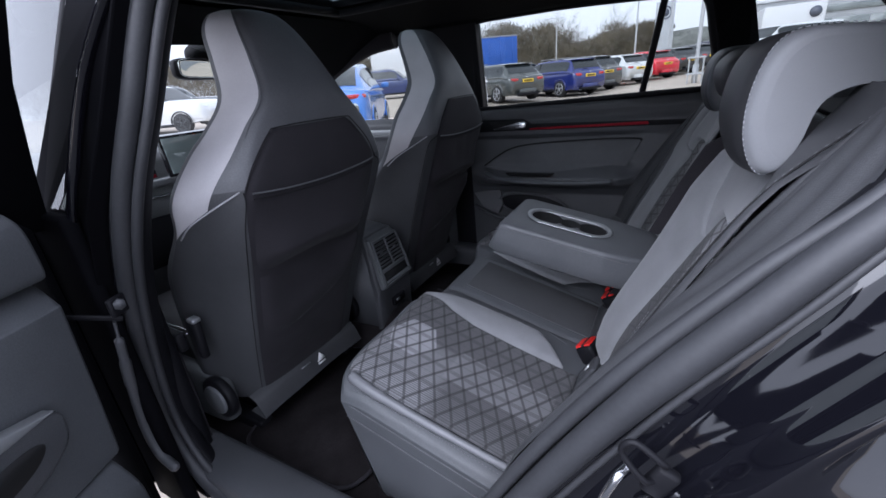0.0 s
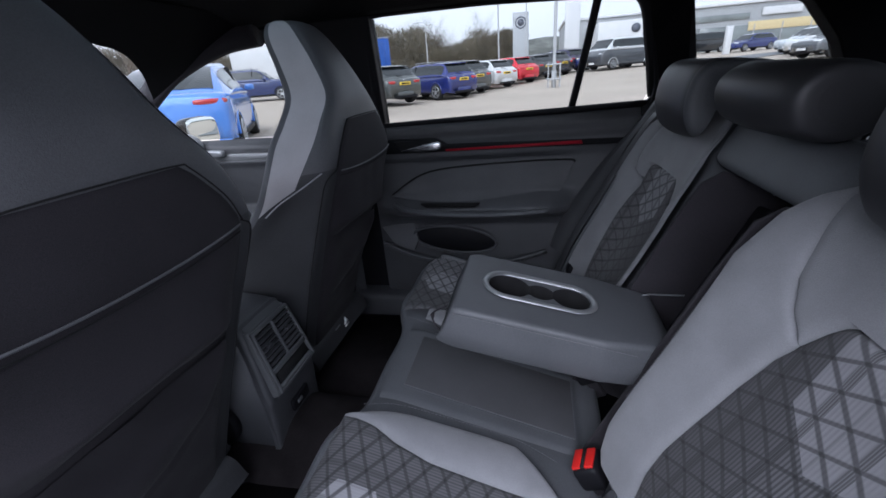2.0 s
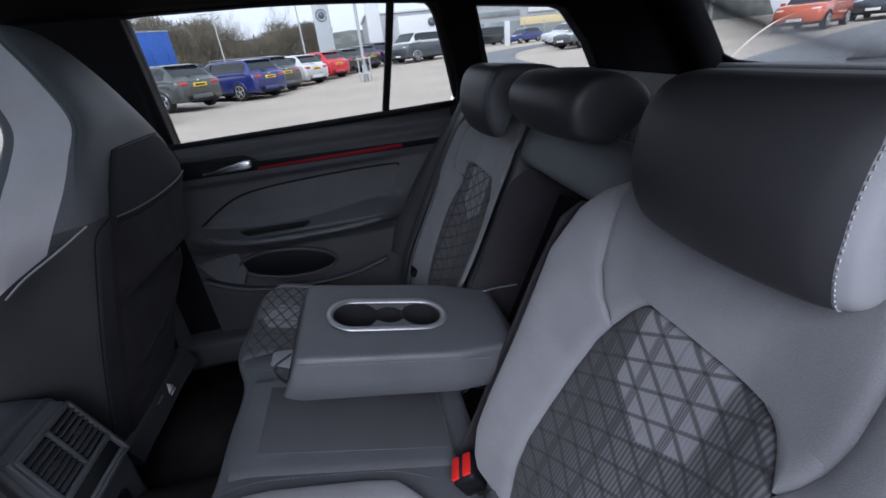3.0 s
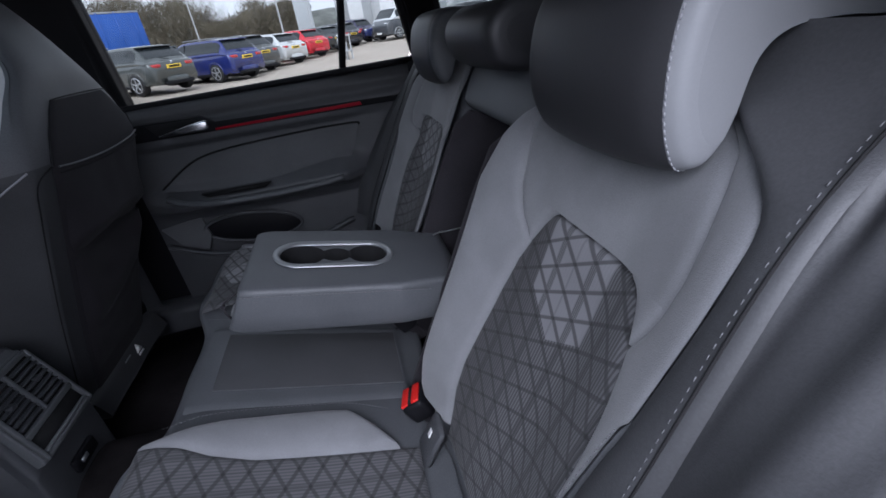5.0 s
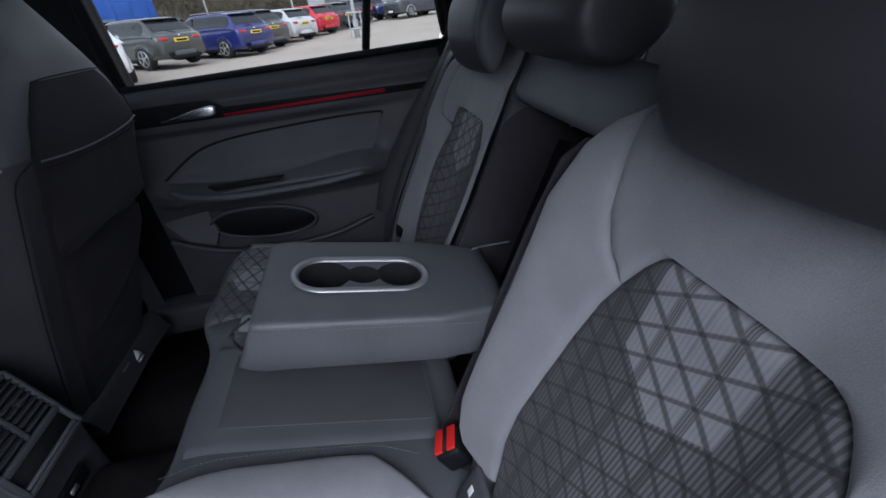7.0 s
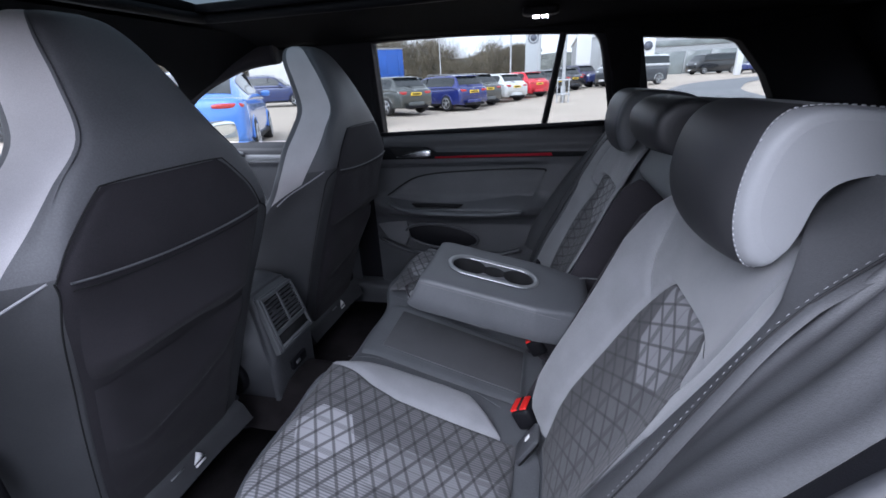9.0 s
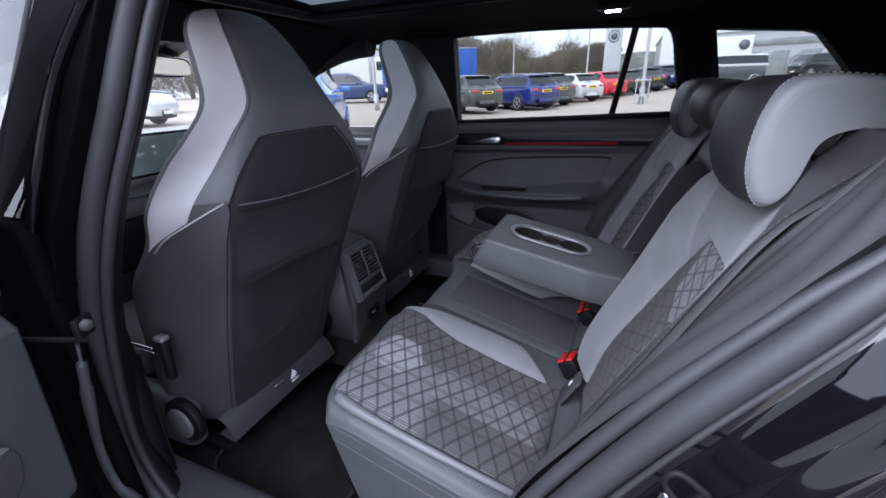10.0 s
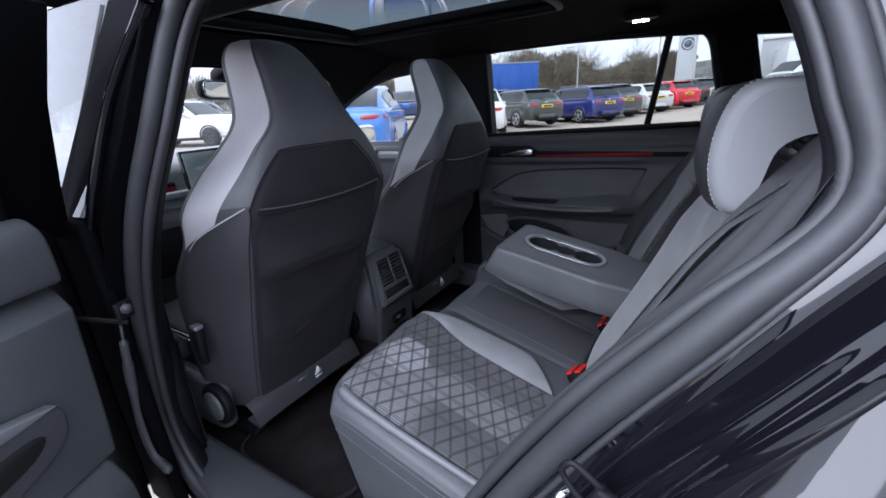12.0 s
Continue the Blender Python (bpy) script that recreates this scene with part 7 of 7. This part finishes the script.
def pylon(x, y, w, h, turn, logo, label):
    t = thing("sign_pylon", label, "sign", "sign pylons")
    part("slab", outward(box(0, 0, h / 2, w, 0.35, h, 0.04)), M_SIGN if logo else M_WHITECLAD, t)
    if logo:
        part("emblem_ring", tube([V(0.62 * math.cos(a), -0.19, h - 1.15 + 0.62 * math.sin(a)) for a in (2 * math.pi * k / 24 for k in range(24))], 0.075, 6, True, 48), M_LOGO, t, "dark round emblem")
        part("emblem_disc", disc(V(0, -0.18, h - 1.15), (0, 1, 0), 0.40, 0.03, 28), M_LOGO, t)
    t.matrix_basis = pose(x, y, ground_z(x, y), 0, 0, turn)
    return t


pylon(-2.35, 58.6, 1.95, 6.6, 4, True, "tall grey sign pylon with a round emblem")
pylon(2.95, 45.4, 1.35, 5.6, 4, False, "tall plain white slab in front of the showroom")
pylon(15.6, 42.8, 0.5, 2.2, 4, False, "narrow white slab by the lane")

b = thing("showroom", "grey clad car showroom with a white entrance portal", "building")
part("wall", outward(box(26, 86, 3.6, 44, 20, 7.2, 0.05)), M_GREYCLAD, b)
part("roof", outward(box(26, 86, 7.35, 44.6, 20.6, 0.35, 0.05)), M_WHITECLAD, b)
for k in range(9):
    w = part("window", outward(box(14.6 + 3.6 * k, 75.92, 2.6, 3.4, 0.16, 3.6, 0.02)), M_SHOPGLASS, b)
    part("window_frame", outward(box(16.4 + 3.6 * k, 75.86, 2.6, 0.14, 0.2, 3.7)), M_GREYCLAD, w)
part("window_band", outward(box(20, 75.9, 5.6, 20, 0.12, 0.8, 0.02)), M_SHOPGLASS, b)
por = part("portal", outward(box(10.4, 70.2, 2.9, 5.6, 12, 5.8, 0.08)), M_WHITECLAD, b, "white entrance portal")
part("doorway", outward(box(10.4, 64.15, 1.7, 3.6, 0.12, 2.9, 0.02)), M_SHOPGLASS, por)
part("emblem", disc(V(12.3, 64.15, 4.8), (0, 1, 0), 0.55, 0.08, 28), M_LOGO, por, "dark round emblem")
part("lit_sign", outward(box(34, 75.8, 6.0, 5.0, 0.2, 1.0, 0.03)), M_WHITECLAD, b)
part("yellow_band", outward(box(36, 75.85, 4.2, 12, 0.16, 1.2, 0.02)), M_WARM, b)

b = thing("office_building", "low white office building with dark windows beyond the trees", "building")
part("wall", outward(box(-9.5, 108, 4.2, 14, 8, 7.2, 0.05)), M_WHITECLAD, b)
part("roof", outward(box(-9.5, 108, 7.8, 14.6, 8.6, 0.3)), M_GREYCLAD, b)
for k in range(7):
    for z in (3.6, 6.0):
        part("window", outward(box(-15.2 + 1.9 * k, 103.95, z, 1.4, 0.14, 1.2)), M_SHOPGLASS, b)

# ---------------------------------------------------------------- trees
M_BARK = principled("winter_bark", (0.085, 0.065, 0.050), 0.9, grain=0.3, grain_scale=9, spread=0.15)
M_TWIG = principled("winter_twigs", (0.105, 0.083, 0.060), 0.95, spread=0.2)
M_HEDGE = principled("hedge_leaves", (0.125, 0.108, 0.075), 0.9, grain=0.35, grain_scale=0.5, stain=0.2, stain_scale=0.12)
rng = random.Random(7)


def branch(bm, p, d, ln, r, level, tips):
    """A tapering limb that forks."""
    n = 3
    q = p
    for k in range(n):
        d = (d + V(rng.uniform(-1, 1), rng.uniform(-1, 1), rng.uniform(-0.3, 0.7)) * 0.16).normalized()
        e = q + d * ln / n
        r0, r1 = r * (1 - 0.2 * k), r * (1 - 0.2 * (k + 1))
        s = d.orthogonal().normalized()
        u = d.cross(s)
        sides = 5 if level < 2 else 3
        a = [bm.verts.new(q + (s * math.cos(6.283 * i / sides) + u * math.sin(6.283 * i / sides)) * r0) for i in range(sides)]
        b2 = [bm.verts.new(e + (s * math.cos(6.283 * i / sides) + u * math.sin(6.283 * i / sides)) * r1) for i in range(sides)]
        for i in range(sides):
            bm.faces.new([a[i], a[(i + 1) % sides], b2[(i + 1) % sides], b2[i]])
        q = e
        if level >= 4:
            continue
        if level > 0 or k > 0:
            m = 2 if level < 3 else 3
            for _ in range(m):
                side_d = (d + V(rng.uniform(-1, 1), rng.uniform(-1, 1), rng.uniform(-0.2, 0.9)) * 0.85).normalized()
                branch(bm, e, side_d, ln * rng.uniform(0.55, 0.75), r1 * 0.6, level + 1, tips)


def bare_tree(name, h, label):
    t = thing(name, label, "tree", "winter trees")
    bm = bmesh.new()
    branch(bm, V(0, 0, -0.2), V(0, 0, 1), h * 0.42, h * 0.018, 0, None)
    zs = [v.co.z for v in bm.verts]
    part("crown", bm, M_TWIG, t, "bare winter branches", False)
    part("trunk", tube([V(0, 0, -0.2), V(0.03, 0.02, h * 0.2), V(0.02, 0.05, h * 0.42)], [h * 0.026, h * 0.02, h * 0.012], 8), M_BARK, t)
    return t


protos = [bare_tree("bare_tree", 8.5, "bare winter tree behind the car park") for _ in range(3)]
spots = [(-44 + 2.9 * k + rng.uniform(-1.3, 1.3), 60 + rng.uniform(-4, 7)) for k in range(13)] + [(-40 + 4.2 * k + rng.uniform(-1.5, 1.5), 32 + 1.1 * k + rng.uniform(-2, 3)) for k in range(5)] + [(-52 + rng.uniform(-4, 4), 8 + 6 * k) for k in range(5)] + [(-18, 66), (-15.4, 67)]
for k, (x, y) in enumerate(spots):
    s = rng.uniform(0.75, 1.1) if k < len(spots) - 2 else 1.15
    m = pose(x, y, ground_z(x, y), 0, 0, rng.uniform(0, 360)) @ Matrix.Diagonal((s, s, s, 1))
    if k < 3:
        protos[k].matrix_basis = m
    else:
        copy_thing(protos[k % 3], m).scale = (s, s, s)


def hedge(name, pts, high, deep, count, label, seed):
    """A belt of scrub: thousands of small leaves and twigs in uneven clumps."""
    r2 = random.Random(seed)
    path = cat([V(*p, 0) for p in pts], 80)
    verts, faces = [], []
    for _ in range(count):
        p = path[r2.randrange(80)]
        lump = 0.66 + 0.55 * noise.noise(V(p.x * 0.22, p.y * 0.22, seed)) + 0.25 * noise.noise(V(p.x * 0.9, p.y * 0.9, seed))
        z = high * lump * r2.random() ** 0.7
        q = V(p.x + r2.gauss(0, 0.7), p.y + r2.gauss(0, deep * 0.4), 0)
        q.z = ground_z(q.x, q.y) + z
        a = V(r2.uniform(-0.7, 0.7), r2.uniform(-0.7, 0.7), r2.uniform(0.2, 1)).normalized()
        b2 = a.orthogonal().normalized()
        ln = r2.uniform(0.4, 1.1)
        wd = r2.uniform(0.008, 0.022) if r2.random() < 0.8 else r2.uniform(0.02, 0.045)
        i = len(verts)
        verts += [q, q + a * ln * 0.5 + b2 * wd, q + a * ln, q + a * ln * 0.5 - b2 * wd]
        faces.append((i, i + 1, i + 2, i + 3))
    me = bpy.data.meshes.new(name)
    me.from_pydata([tuple(v) for v in verts], [], faces)
    me.materials.append(M_HEDGE)
    return tagged(new(name, me), label, "hedge", kind="stuff")


hedge("scrub_belt", [(-46, 52), (-30, 54), (-18, 57), (-8, 62), (-4, 66)], 6.2, 4.0, 90000, "belt of brown-green winter scrub behind the car park", 3)
hedge("scrub_belt", [(-50, 5), (-46, 20), (-40, 34), (-46, 52)], 6.5, 4.0, 45000, "belt of winter scrub beyond the windscreen", 5)
g = []
for k in range(60):
    x = -260 + 520 * k / 59
    hgt = 15 + 5 * noise.noise(V(x * 0.012, 2.2, 0)) + 2.0 * noise.noise(V(x * 0.06, 1.2, 0))
    g.append([V(x, 240, -1), V(x, 246, hgt * 0.55), V(x, 262, hgt), V(x, 300, hgt * 0.9)])
M_HILL = principled("far_hill", (0.11, 0.115, 0.105), 1.0, stain=0.4, stain_scale=0.12, grain=0.3, grain_scale=0.6)
tagged(part("backdrop", sheet(g), M_HILL), "low wooded hill in the distance", "hill", kind="structure")
